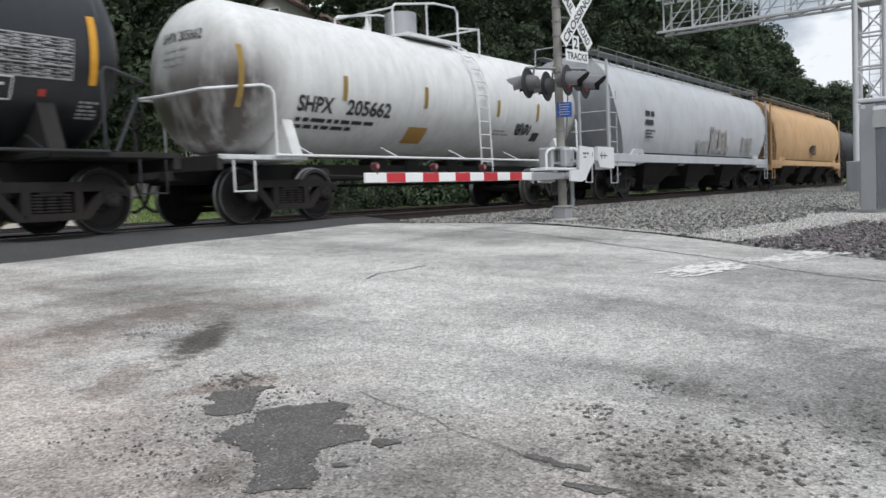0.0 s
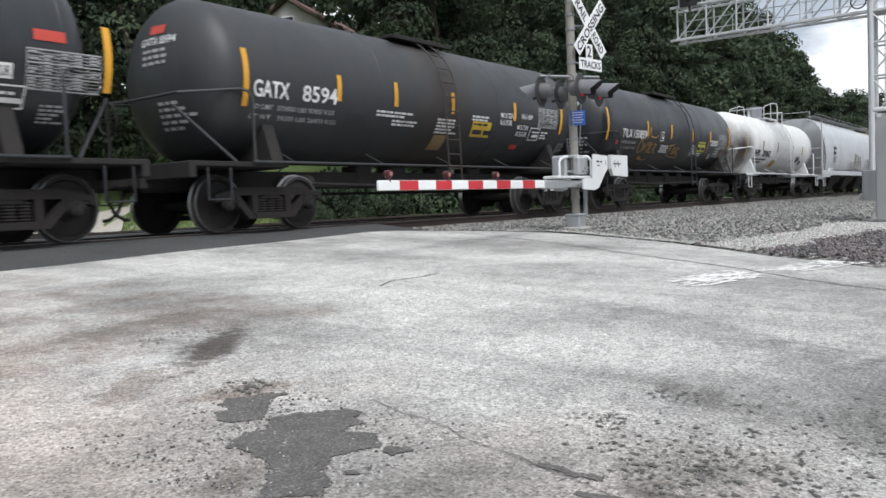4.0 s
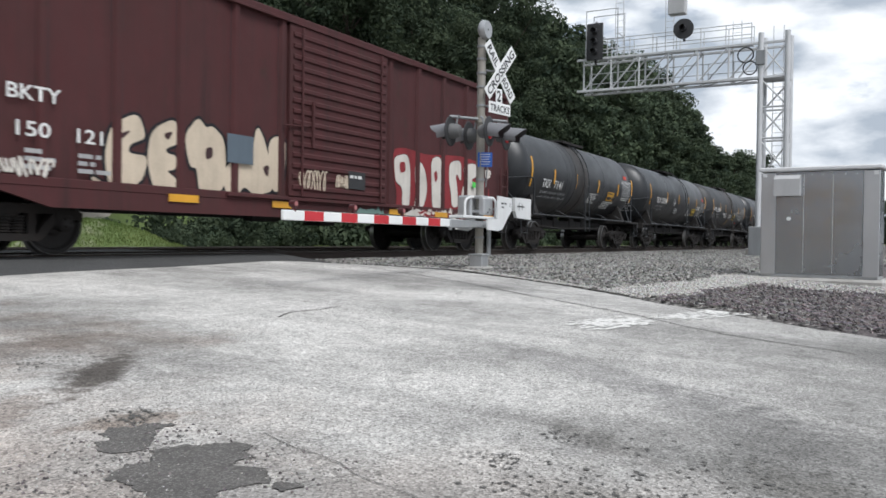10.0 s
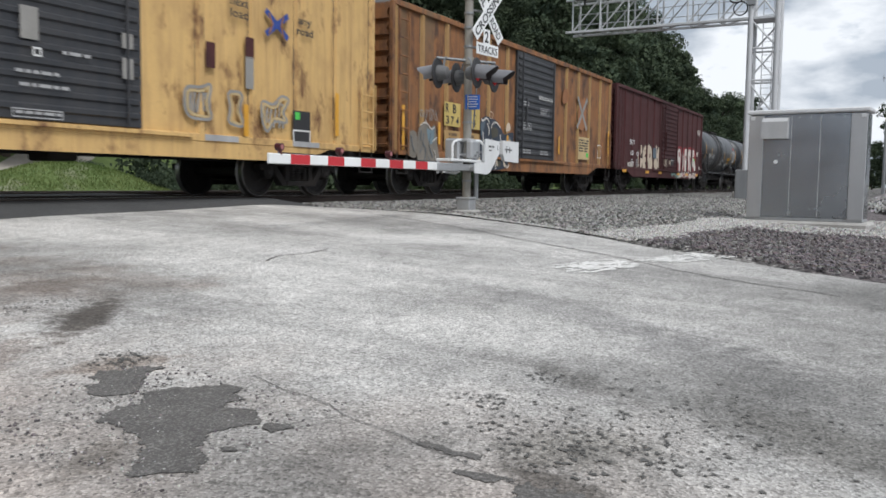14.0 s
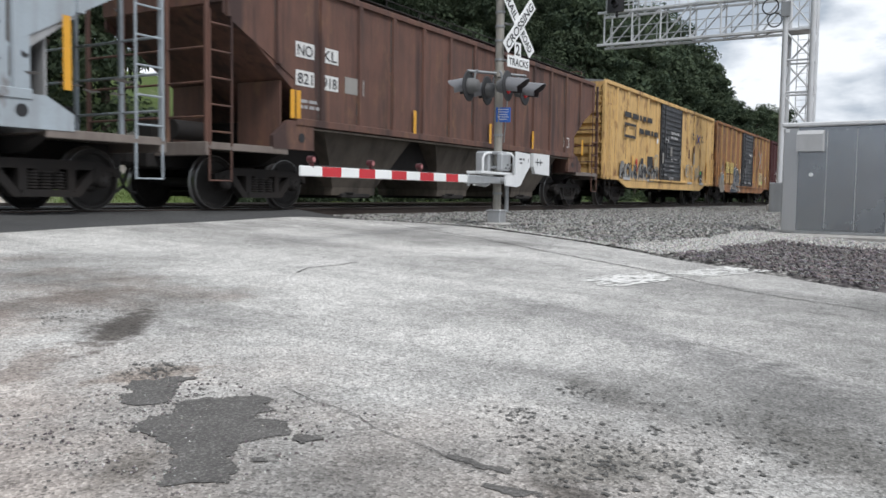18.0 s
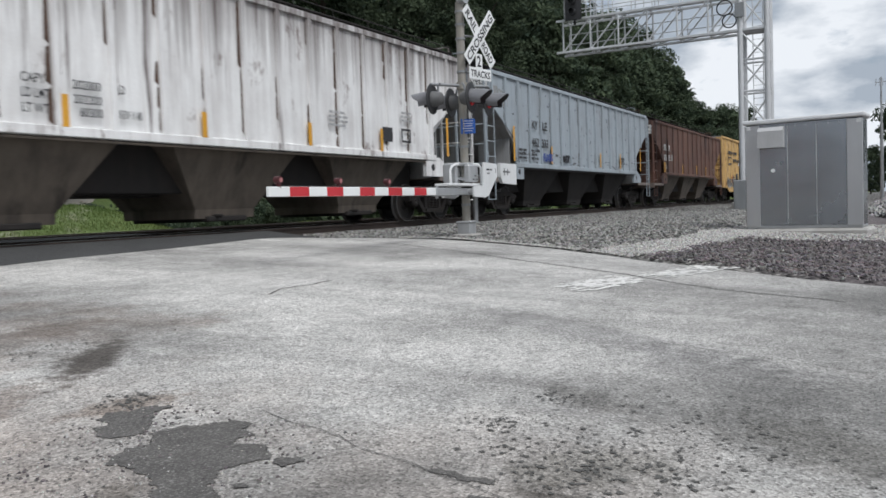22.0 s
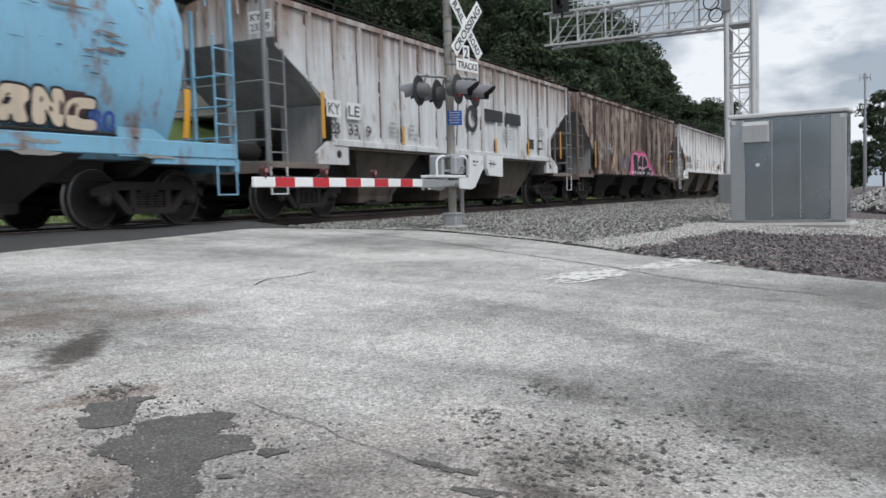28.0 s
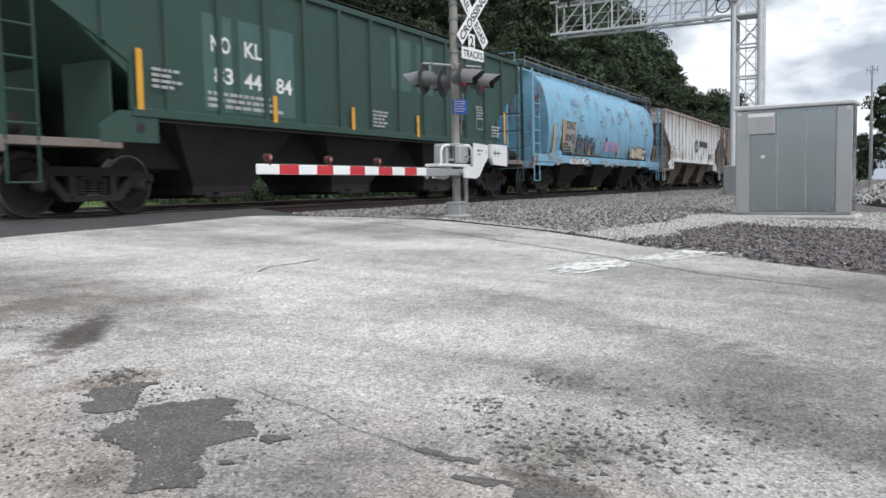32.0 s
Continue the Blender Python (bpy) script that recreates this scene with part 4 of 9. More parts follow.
stones("ballast_stones", 46000, bed_place, 0.033, M["stone"], "crushed gray ballast stones along the tracks", 3)
stones("dark_gravel", 16000, dark_place, 0.03, M["stone_dark"], "dark purplish gray gravel beside the road", 4)
stones("limestone_chips", 12000, pale_place, 0.022, M["stone_white"], "spread of pale limestone chippings round the hut", 5)
stones("limestone_chips", 2600, rim_place, 0.018, M["stone_white"], "pale limestone dust and chips along the road edge", 25)
stones("patch_crumbs", 420, rim_of, 0.006, M["stone_white"], "pale chips pressed into the asphalt patches", 26)
stones("patch_crumbs", 300, rim_of, 0.008, M["stone_dark"], "dark crumbs broken from the asphalt patches", 27)


def hut_place(rnd):
    while True:
        x, y = rnd.uniform(12.8, 18.5), rnd.uniform(-7, 4.2)
        if x > 14.1 + 0.5 * noise.noise((x * 0.8, y * 0.8, 4)) and y < path_y(x) + 0.5:
            return x, y


stones("limestone_chips", 15000, hut_place, 0.024, M["stone_white"], "pale limestone chippings round the foot of the hut", 15)
stones("limestone_specks", 1500, dark_place, 0.016, M["stone_white"], "pale chips scattered in the dark gravel", 16)
stones("road_grit", 130, lambda r: (edge_x(6) - r.random() ** 2 * 7 - 1.2, r.uniform(1.5, 9)), 0.007, M["stone_dark"], "loose grit scattered on the road", 6)


# ---- the crossing signal ----
def crossing_signal(x, y):
    z0 = -0.18
    mast = tagged(new("crossing_signal"), "gray aluminium crossing mast with white crossbuck, flashing lamps and lowered gate", "crossing signal")
    mast.matrix_basis = pose(x, y, z0, 0, 0, 0)
    part("foundation", Shape().slab((-0.125, -0.125, -0.3), (0.125, 0.125, 0.24), 0.02).slab((-0.14, -0.14, 0.2), (0.14, 0.14, 0.235), 0.01), M["galv"], mast, "cast metal junction box base")
    part("base_flange", Shape().slab((-0.19, -0.19, -0.3), (0.19, 0.19, 0.015), 0.02), M["concrete"], mast)
    part("mast_pipe", Shape().rod((0, 0, 0.2), (0, 0, 3.98), 0.072, 18), M["mast"], mast, "weathered aluminium pipe", smooth=40)
    for z in (0.5, 1.5, 2.78, 3.1, 3.34, 3.58, 3.8):
        part("clamp_band", Shape().rod((0, 0, z), (0, 0, z + 0.035), 0.086, 18), M["galv_dull"], mast, smooth=40)
    bell = part("bell", Shape().lathe([(-0.1, 0.02), (-0.1, 0.15), (-0.02, 0.17), (0.02, 0.15), (0.06, 0.09), (0.07, 0.0)], (0, -0.02, 4.1), "y", 24), M["galv"], mast, "round gray bell", smooth=50)
    part("bell_bracket", Shape().rod((0, 0, 3.95), (0, 0, 4.1), 0.03, 8), M["galv"], mast)

    # signs face the road
    turn = pose(0.33, -0.2, 3.42, 90, 0, -8)
    for k, (word, ang) in enumerate((("RAILROAD", -47), ("CROSSING", 47))):
        b = Shape()
        b.slab((-0.61, -0.114, -0.004 + k * 0.01), (0.61, 0.114, 0.004 + k * 0.01), 0.003)
        blade = part("crossbuck_blade", b, M["sign_white"], mast, "white crossbuck blade with black letters", m=turn @ pose(0, 0, 0, 0, 0, ang))
        halves = ((word[:4], -0.54), (word[4:], 0.14)) if k == 0 else ((word, -0.56),)
        for w, x0 in halves:
            me = text_mesh(w, 0.14, width=0.4 if k == 0 else 1.12, bold=0.02)
            for v in me.vertices:
                v.co = (v.co.x + x0, v.co.y - 0.07, 0.007 + k * 0.01)
            part("lettering", me, M["sign_black"], blade)
    number = part("number_sign", Shape().slab((-0.1, -0.15, -0.004), (0.1, 0.13, 0.004), 0.003), M["sign_white"], mast, "small white sign reading 2", m=turn @ pose(0, -0.42, -0.02))
    me = text_mesh("2", 0.19, bold=0.02)
    for v in me.vertices:
        v.co = (v.co.x - 0.07, v.co.y - 0.09, 0.006)
    part("lettering", me, M["sign_black"], number)
    tracks = part("tracks_sign", Shape().slab((-0.34, -0.1, -0.004), (0.34, 0.1, 0.004), 0.003), M["sign_white"], mast, "white sign reading TRACKS", m=turn @ pose(0, -0.64, 0.0))
    me = text_mesh("TRACKS", 0.12, width=0.6, bold=0.02)
    for v in me.vertices:
        v.co = (v.co.x - 0.3, v.co.y - 0.06, 0.006)
    part("lettering", me, M["sign_black"], tracks)
    for z in (3.42, 2.8):
        part("sign_bracket", Shape().rod((0, 0, z), (0.33, -0.18, z), 0.02, 8), M["galv_dull"], mast)
    blue = part("notice_sign", Shape().slab((-0.125, -0.125, -0.003), (0.125, 0.125, 0.003), 0.003), M["sign_blue"], mast, "small blue notice sign", m=pose(-0.02, -0.1, 1.86, 90, 0, -60))
    bars = Shape()
    for k in range(5):
        w = random.uniform(0.06, 0.1)
        bars.box((-w, 0.085 - k * 0.042, 0.003), (w, 0.097 - k * 0.042, 0.005))
    part("lettering", bars, M["letter_white"], blue)

    # two lamp pairs, back to back
    part("crossarm", Shape().rod((-0.55, 0.32, 2.56), (0.42, -0.3, 2.56), 0.026, 10), M["galv_dull"], mast, "thin pipe arm of the lamps", smooth=40)
    part("arm_clamp", Shape().rod((0, 0, 2.5), (0, 0, 2.62), 0.095, 18), M["mast"], mast, smooth=40)
    for face, sx in ((-1, -0.27), (-1, 0.4), (1, -0.53), (1, 0.14)):
        lamp = part("flasher_lamp", Shape().lathe([(-0.2, 0.0), (-0.2, 0.05), (-0.17, 0.1), (-0.06, 0.13), (-0.02, 0.135), (0.0, 0.135), (0.0, 0.0)], (0, 0, 0), "y", 28), M["lamp_case"], mast,
                    "round gray lamp housing on the signal", m=pose(sx, face * 0.3, 2.31, 0, 0, (180 if face < 0 else 0) + 6), smooth=40)
        part("backplate", Shape().lathe([(-0.012, 0.12), (-0.012, 0.245), (-0.004, 0.255), (0.004, 0.255), (0.012, 0.245), (0.012, 0.12)], (0, 0, 0), "y", 36), M["lamp_black"], lamp, "black round backplate", smooth=30)
        part("hanger", Shape().pipe([(0, -0.1, 0.1), (0, -0.12, 0.22), (0, -0.16, 0.26)], 0.02, 6), M["galv_dull"], lamp)
        n = 22
        for name, rad, mat_key in (("visor", 0.148, "lamp_hood"), ("visor_lining", 0.142, "lamp_black")):
            hood = Shape()
            for i in range(n + 1):
                a = math.pi * (-0.22 + 1.44 * i / n)
                c, sn = math.cos(a) * rad, math.sin(a) * rad
                ln = 0.36 * (0.55 + 0.45 * max(sn / rad, 0) ** 0.7)
                for r, d in ((1.0, 0.012), (1.0, 0.012 + ln), (0.975, 0.012 + ln), (0.975, 0.012)):
                    hood.v.append((c * r, d, sn * r - (d - 0.012) * 0.12))
            for i in range(n):
                for j in range(4):
                    a, b = i * 4 + j, i * 4 + (j + 1) % 4
                    hood.f.append((a, b, b + 4, a + 4))
            part(name, hood, M[mat_key], lamp, smooth=40)
        part("lens", Shape().lathe([(0.014, 0.136), (0.03, 0.12), (0.042, 0.06), (0.046, 0.0)], (0, 0, 0), "y", 24), M["red_lens"] if face < 0 else M["red_dark"], lamp, "red glass lens", smooth=60)
    part("conduit", Shape().pipe([(0.13, -0.12, 0.2), (0.13, -0.12, 0.66)], 0.04, 8), M["galv_dull"], mast, smooth=40)
    part("lamp_cable", Shape().pipe([(0.06, 0.0, 2.5), (0.14, -0.1, 2.2), (0.12, -0.05, 1.4)], 0.012), M["galv_dull"], mast)

    # gate drive, guard pipes, counterweight and arm
    part("gate_drive_box", Shape().slab((-0.2, 0.06, 0.86), (0.16, 0.34, 1.24), 0.03), M["galv"], mast, "galvanised gate drive box")
    part("drive_door", Shape().slab((-0.22, -0.2, 0.9), (0.12, -0.08, 1.2), 0.025), M["galv"], mast, "gray drive cover")
    for z in (0.72, 0.93, 1.18):
        part("drive_bracket", Shape().rod((0, 0, z), (0, 0, z + 0.06), 0.1, 18).slab((-0.16, -0.14, z + 0.01), (0.16, 0.14, z + 0.05), 0.01), M["galv"], mast, smooth=40)
    for k in range(4):
        part("bolt", Shape().rod((-0.1 + 0.07 * k, -0.2, 0.95 + 0.06 * (k % 2)), (-0.1 + 0.07 * k, -0.23, 0.95 + 0.06 * (k % 2)), 0.018, 6), M["galv_dull"], mast)
    part("guard_pipe", Shape().pipe([(-0.3, 0.13, 0.86), (-0.3, 0.13, 1.12), (-0.27, 0.11, 1.18), (-0.2, 0.07, 1.21), (0.0, -0.02, 1.21)], 0.024, 8), M["white_paint"], mast, "bent white guard pipe", smooth=40)
    part("guard_pipe", Shape().pipe([(0.14, -0.24, 0.86), (0.14, -0.24, 1.14), (0.11, -0.2, 1.2), (0.0, -0.02, 1.22)], 0.024, 8), M["white_paint"], mast, "bent white guard pipe", smooth=40)
    part("guard_pipe", Shape().pipe([(0.32, 0.2, 0.86), (0.32, 0.2, 1.16), (0.26, 0.16, 1.22), (0.02, 0.05, 1.24)], 0.024, 8), M["galv"], mast, "bent galvanised guard pipe", smooth=40)
    part("step_plate", Shape().slab((-1.0, -0.22, 0.83), (0.42, 0.06, 0.875), 0.008), M["white_paint"], mast, "white flat carrier plate")
    for yy in (-0.3, 0.3):
        part("counterweight_arm", Shape().prism([(-0.3, 0.65), (0.13, 0.63), (0.28, 0.67), (0.5, 0.88), (0.65, 1.0), (0.65, 1.22), (0.1, 1.24), (0.07, 0.84), (-0.3, 0.82)], yy - 0.015, yy + 0.015, "y"), M["white_paint"], mast, "white curved counterweight arm")
    weight = part("counterweight", Shape().prism([(0.72, 1.0), (0.8, 0.88), (1.42, 0.86), (1.42, 1.24), (0.72, 1.24)], -0.35, -0.29, "y"), M["white_paint"], mast, "white counterweight plate")
    part("mark", Shape().box((0.8, -0.353, 1.075), (1.12, -0.351, 1.095)).box((0.87, -0.353, 1.02), (0.89, -0.351, 1.15)).box((1.0, -0.353, 1.03), (1.02, -0.351, 1.14)), M["sign_black"], weight)
    for a, b, z0, z1 in ((0.2, 0.3, 1.1, 1.13), (0.34, 0.42, 1.1, 1.13), (0.22, 0.32, 1.04, 1.06), (0.56, 0.575, 1.06, 1.14)):
        part("mark", Shape().box((a, -0.318, z0), (b, -0.316, z1)), M["sign_black"], mast)
    part("arm_socket", Shape().slab((-1.4, -0.2, 0.665), (-0.7, -0.12, 0.8), 0.012).slab((-0.75, -0.18, 0.68), (-0.1, -0.1, 0.8), 0.012).rod((-0.2, -0.3, 0.74), (-0.2, 0.3, 0.74), 0.055, 12), M["galv"], mast, "galvanised arm socket")
    part("socket_bolt", Shape().rod((-1.33, -0.16, 0.63), (-1.33, -0.16, 0.83), 0.025, 8), M["galv"], mast)
    arm = part("gate_arm", Shape().slab((-5.37, -0.185, 0.68), (-1.34, -0.14, 0.8), 0.008), M["sign_white"], mast, "white gate arm with red stripes, lowered")
    for x0, x1 in ((-4.99, -4.62), (-4.25, -3.9), (-3.51, -3.15), (-2.79, -2.42), (-2.06, -1.7)):
        part("stripe", Shape().box((x0, -0.1875, 0.682), (x1, -0.1375, 0.798)), M["arm_red"], arm, "red reflective stripe")
    for x0 in (-5.16, -3.96, -2.77):
        lamp = part("arm_lamp", Shape().rod((x0, -0.195, 0.878), (x0, -0.115, 0.878), 0.045, 16).rod((x0, -0.16, 0.78), (x0, -0.16, 0.86), 0.028, 10), M["lens_red_small"], arm, "small red gate arm lamp", smooth=40)
        part("lens_rim", Shape().rod((x0, -0.2, 0.878), (x0, -0.195, 0.878), 0.028, 14), M["rim_pink"], lamp)
    part("arm_cable", Shape().pipe([(-5.12, -0.16, 0.81), (-3.92, -0.16, 0.805), (-2.65, -0.16, 0.81), (-1.3, -0.16, 0.81)], 0.008, 5), M["hose"], arm)
    return mast


crossing_signal(12.8, 6.5)


# ---- the equipment hut ----
def equipment_hut():
    a, b = Vector((16.1, 2.36)), Vector((15.91, 0.45))
    d = (b - a).normalized()
    w, h, deep = 1.92, 1.94, 0.6
    rz = math.degrees(math.atan2(d.y, d.x))
    hut = tagged(new("equipment_hut"), "plain gray aluminium signal equipment hut on a concrete pad", "equipment hut")
    hut.matrix_basis = pose(a.x, a.y, -0.28, 0, 0, rz)      # x along the front, y to the rear
    part("body", Shape().slab((0.0, 0.0, 0.02), (w, deep, h - 0.06), 0.015), M["galv_sheet"], hut)
    part("roof_panel", Shape().slab((-0.05, -0.06, h - 0.06), (w + 0.05, deep + 0.05, h + 0.02), 0.02), M["bright_sheet"], hut, "bright folded metal roof edge")
    for x0, x1 in ((0.241, 0.718), (0.719, 1.196), (1.197, 1.674)):
        part("door_panel", Shape().slab((x0, -0.03, 0.06), (x1, 0.0, h - 0.1), 0.006), M["galv_sheet"], hut, "flat gray metal door panel")
    for x0, x1 in ((-0.01, 0.24), (1.675, w + 0.01)):
        part("corner_post", Shape().slab((x0, -0.035, 0.02), (x1, 0.0, h - 0.08), 0.01), M["post_sheet"], hut)
    for x in (0.718, 1.196):
        part("seam_strip", Shape().slab((x - 0.004, -0.034, 0.07), (x + 0.004, -0.031, h - 0.12), 0.001), M["bright_sheet"], hut, "bright folded seam")
    part("vent_hood", Shape().prism([(-0.16, h - 0.5), (-0.02, h - 0.5), (-0.02, h - 0.13), (-0.09, h - 0.13), (-0.16, h - 0.2)], 0.23, 0.67), M["vent_gray"], hut, "pale sheet metal vent hood")
    part("door_knob", Shape().rod((0.47, -0.03, 1.03), (0.47, -0.06, 1.03), 0.035, 14), M["sign_white"], hut, "small white round latch", smooth=40)
    for k in range(8):
        part("rivet", Shape().rod((0.31 + k * 0.18, -0.03, h - 0.13), (0.31 + k * 0.18, -0.038, h - 0.13), 0.012, 8), M["galv"], hut)
    for x in (0.05, w - 0.05):
        part("lifting_lug", Shape().slab((x - 0.035, -0.05, h - 0.16), (x + 0.035, -0.035, h - 0.09), 0.004), M["white_paint"], hut)
    part("base_channel", Shape().slab((0.0, -0.01, -0.02), (w, deep, 0.04), 0.01), M["galv"], hut)
    pad = tagged(part("concrete_pad", Shape().slab((-0.12, -0.15, -0.22), (w + 0.12, deep + 0.15, -0.022), 0.04), M["concrete"]),
                 "weathered pale concrete pad under the hut", "concrete pad")
    pad.matrix_basis = hut.matrix_basis.copy()


equipment_hut()


# ---- the signal cantilever ----
def signal_cantilever(x, y):
    g = tagged(new("signal_cantilever"), "galvanised lattice cantilever signal bridge over the tracks", "signal bridge")
    zg = land_z(x, y)
    g.matrix_basis = pose(x, y, zg, 0, 0, 0)
    top = 9.75 - zg
    hw = 0.56
    part("footing", Shape().slab((-1.0, -1.0, -0.4), (1.0, 1.0, 0.35), 0.05), M["concrete"], g)
    for sx in (-hw, hw):
        for sy in (-hw, hw):
            part("column_leg", Shape().rod((sx, sy, 0.3), (sx, sy, top), 0.12, 14), M["galv_pale"], g, smooth=40)
    zb, zt = 7.75 - zg, 9.3 - zg
    zs = [0.5, 2.1, 3.7, 5.3, 6.7, zb]
    for k, (z0, z1) in enumerate(zip(zs, zs[1:] + [zt])):
        for e, (p, q) in enumerate((((-hw, -hw), (-hw, hw)), ((hw, hw), (hw, -hw)), ((-hw, -hw), (hw, -hw)), ((hw, hw), (-hw, hw)))):
            if k % 2:
                p, q = q, p
            part("brace", Shape().rod((*p, z0), (*q, z0), 0.045, 6), M["galv_pale"], g)
            part("brace", Shape().rod((*p, z0 + 0.05), (*q, z1 - 0.05), 0.04, 6), M["galv_pale"], g)
    part("knee_platform", Shape().slab((-hw, -hw, zb - 0.05), (hw, hw, zb + 0.05), 0.01), M["galv_pale"], g)
    y0, y1 = hw, 8.9
    n = 6
    for sx in (-hw, hw):
        for z in (zb, zt):
            part("chord", Shape().slab((sx - 0.055, -hw, z - 0.055), (sx + 0.055, y1 + 0.35, z + 0.055), 0.01), M["galv_pale"], g)
        for k in range(n):
            ya, yb = y0 + (y1 - y0) * k / n, y0 + (y1 - y0) * (k + 1) / n
            part("web", Shape().rod((sx, yb, zb), (sx, yb, zt), 0.042, 6), M["galv_pale"], g)
            part("web", Shape().rod((sx, ya, zt), (sx, yb, zb), 0.038, 6), M["galv_pale"], g)
    for k in range(n + 1):
        yy = y0 + (y1 - y0) * k / n
        for z in (zb, zt):
            part("cross_brace", Shape().rod((-hw, yy, z), (hw, yy, z), 0.03, 6), M["galv_pale"], g)
        if k < n:
            part("cross_brace", Shape().rod((-hw, yy, zb), (hw, yy + (y1 - y0) / n, zb), 0.025, 6), M["galv_pale"], g)
    for z, a in ((zb, 0.6), (zt, 1.0)):
        part("walkway", Shape().slab((-0.3, a, z + 0.06), (0.3, y1, z + 0.09), 0.01), M["galv_pale"], g, "open grating walkway")
    for sx, z, a in ((-0.35, zt, 1.0), (0.35, zt, 1.0), (0.35, zb, 0.7)):
        rail = Shape()
        for dz in (0.5, 1.0):
            rail.rod((sx, a, z + dz), (sx, y1, z + dz), 0.022, 6)
        for k in range(8):
            yy = a + (y1 - a) * k / 7
            rail.rod((sx, yy, z), (sx, yy, z + 1.0), 0.022, 6)
        part("handrail", rail, M["galv_pale"], g)
    # climbing ladders above the walkway and a mast with its own cage at the tip
    for yy, h in ((1.75, 1.35), (4.9, 3.4), (7.4, 3.4)):
        up = Shape()
        for e in (-0.2, 0.2):
            up.rod((0.36, yy + e, zt), (0.36, yy + e, zt + h), 0.018, 6)
        for k in range(int(h / 0.3)):
            up.rod((0.36, yy - 0.2, zt + 0.2 + 0.3 * k), (0.36, yy + 0.2, zt + 0.2 + 0.3 * k), 0.012, 5)
        part("ladder", up, M["galv_pale"], g)
    part("equipment_box", Shape().slab((-hw - 0.1, 3.95, zt + 1.75), (-hw + 0.4, 4.75, zt + 2.5), 0.03), M["vent_gray"], g, "pale box behind the signal head")
    part("column_box", Shape().slab((-hw - 0.2, 0.35, zb + 0.55), (-hw - 0.05, 0.75, zb + 1.2), 0.02), M["galv_dull"], g, "gray terminal box on the column")
    lad = Shape()
    for sy in (-0.22, 0.22):
        lad.rod((hw + 0.3, sy, 0.5), (hw + 0.3, sy, top + 0.6), 0.02, 6)
    for k in range(30):
        lad.rod((hw + 0.3, -0.22, 0.6 + 0.3 * k), (hw + 0.3, 0.22, 0.6 + 0.3 * k), 0.012, 5)
    part("ladder", lad, M["galv_pale"], g)
    coil = Shape()
    for cy, r in ((1.0, 0.3), (1.2, 0.34)):
        pts = [(-hw - 0.1, cy + r * math.cos(a * 0.4), zb + 0.75 + (cy - 1.1) * 3 + r * math.sin(a * 0.4)) for a in range(17)]
        coil.pipe(pts, 0.03, 6)
    part("cable_coil", coil, M["hose"], g, "coiled black cable")
    for yy in (3.95, 8.25):
        head = part("signal_head", Shape().rod((-hw - 0.25, yy, zt + 0.95), (-hw - 0.33, yy, zt + 0.95), 0.47, 24).rod((-hw - 0.1, yy, zt + 0.4), (-hw - 0.1, yy, zt + 1.4), 0.06, 8)
                    if yy < 5 else Shape().slab((-hw - 0.33, yy - 0.42, zt - 0.1), (-hw - 0.25, yy + 0.42, zt + 1.7), 0.2).rod((-hw - 0.1, yy, zt - 0.3), (-hw - 0.1, yy, zt + 1.8), 0.06, 8),
                    M["lamp_black"], g, "black signal head with round backplate", smooth=40)
        for dz in ((0.95,) if yy < 5 else (0.3, 0.8, 1.3)):
            part("hood", Shape().lathe([(0.0, 0.15), (-0.3, 0.15), (-0.3, 0.14), (0.0, 0.14)], (-hw - 0.33, yy, zt + dz), "x", 20), M["lamp_black"], head)
    part("maintenance_cage", Shape().pipe([(-hw, 7.2, zt), (-hw, 7.2, zt + 2.4), (-hw, 8.8, zt + 2.4), (-hw, 8.8, zt)], 0.03, 6)
         .pipe([(hw, 7.2, zt), (hw, 7.2, zt + 2.4), (hw, 8.8, zt + 2.4), (hw, 8.8, zt)], 0.03, 6)
         .pipe([(-hw, 7.2, zt + 1.2), (hw, 7.2, zt + 1.2), (hw, 8.8, zt + 1.2)], 0.025, 6), M["galv"], g)
    case = tagged(part("relay_case", Shape().slab((-0.35, -0.3, 0), (0.35, 0.3, 1.3), 0.03), M["galv_dull"]), "gray metal relay case beside the signal bridge", "relay case")
    case.matrix_basis = pose(x - 1.9, y + 0.4, land_z(x, y) + 0.0)


signal_cantilever(40.0, 5.4)


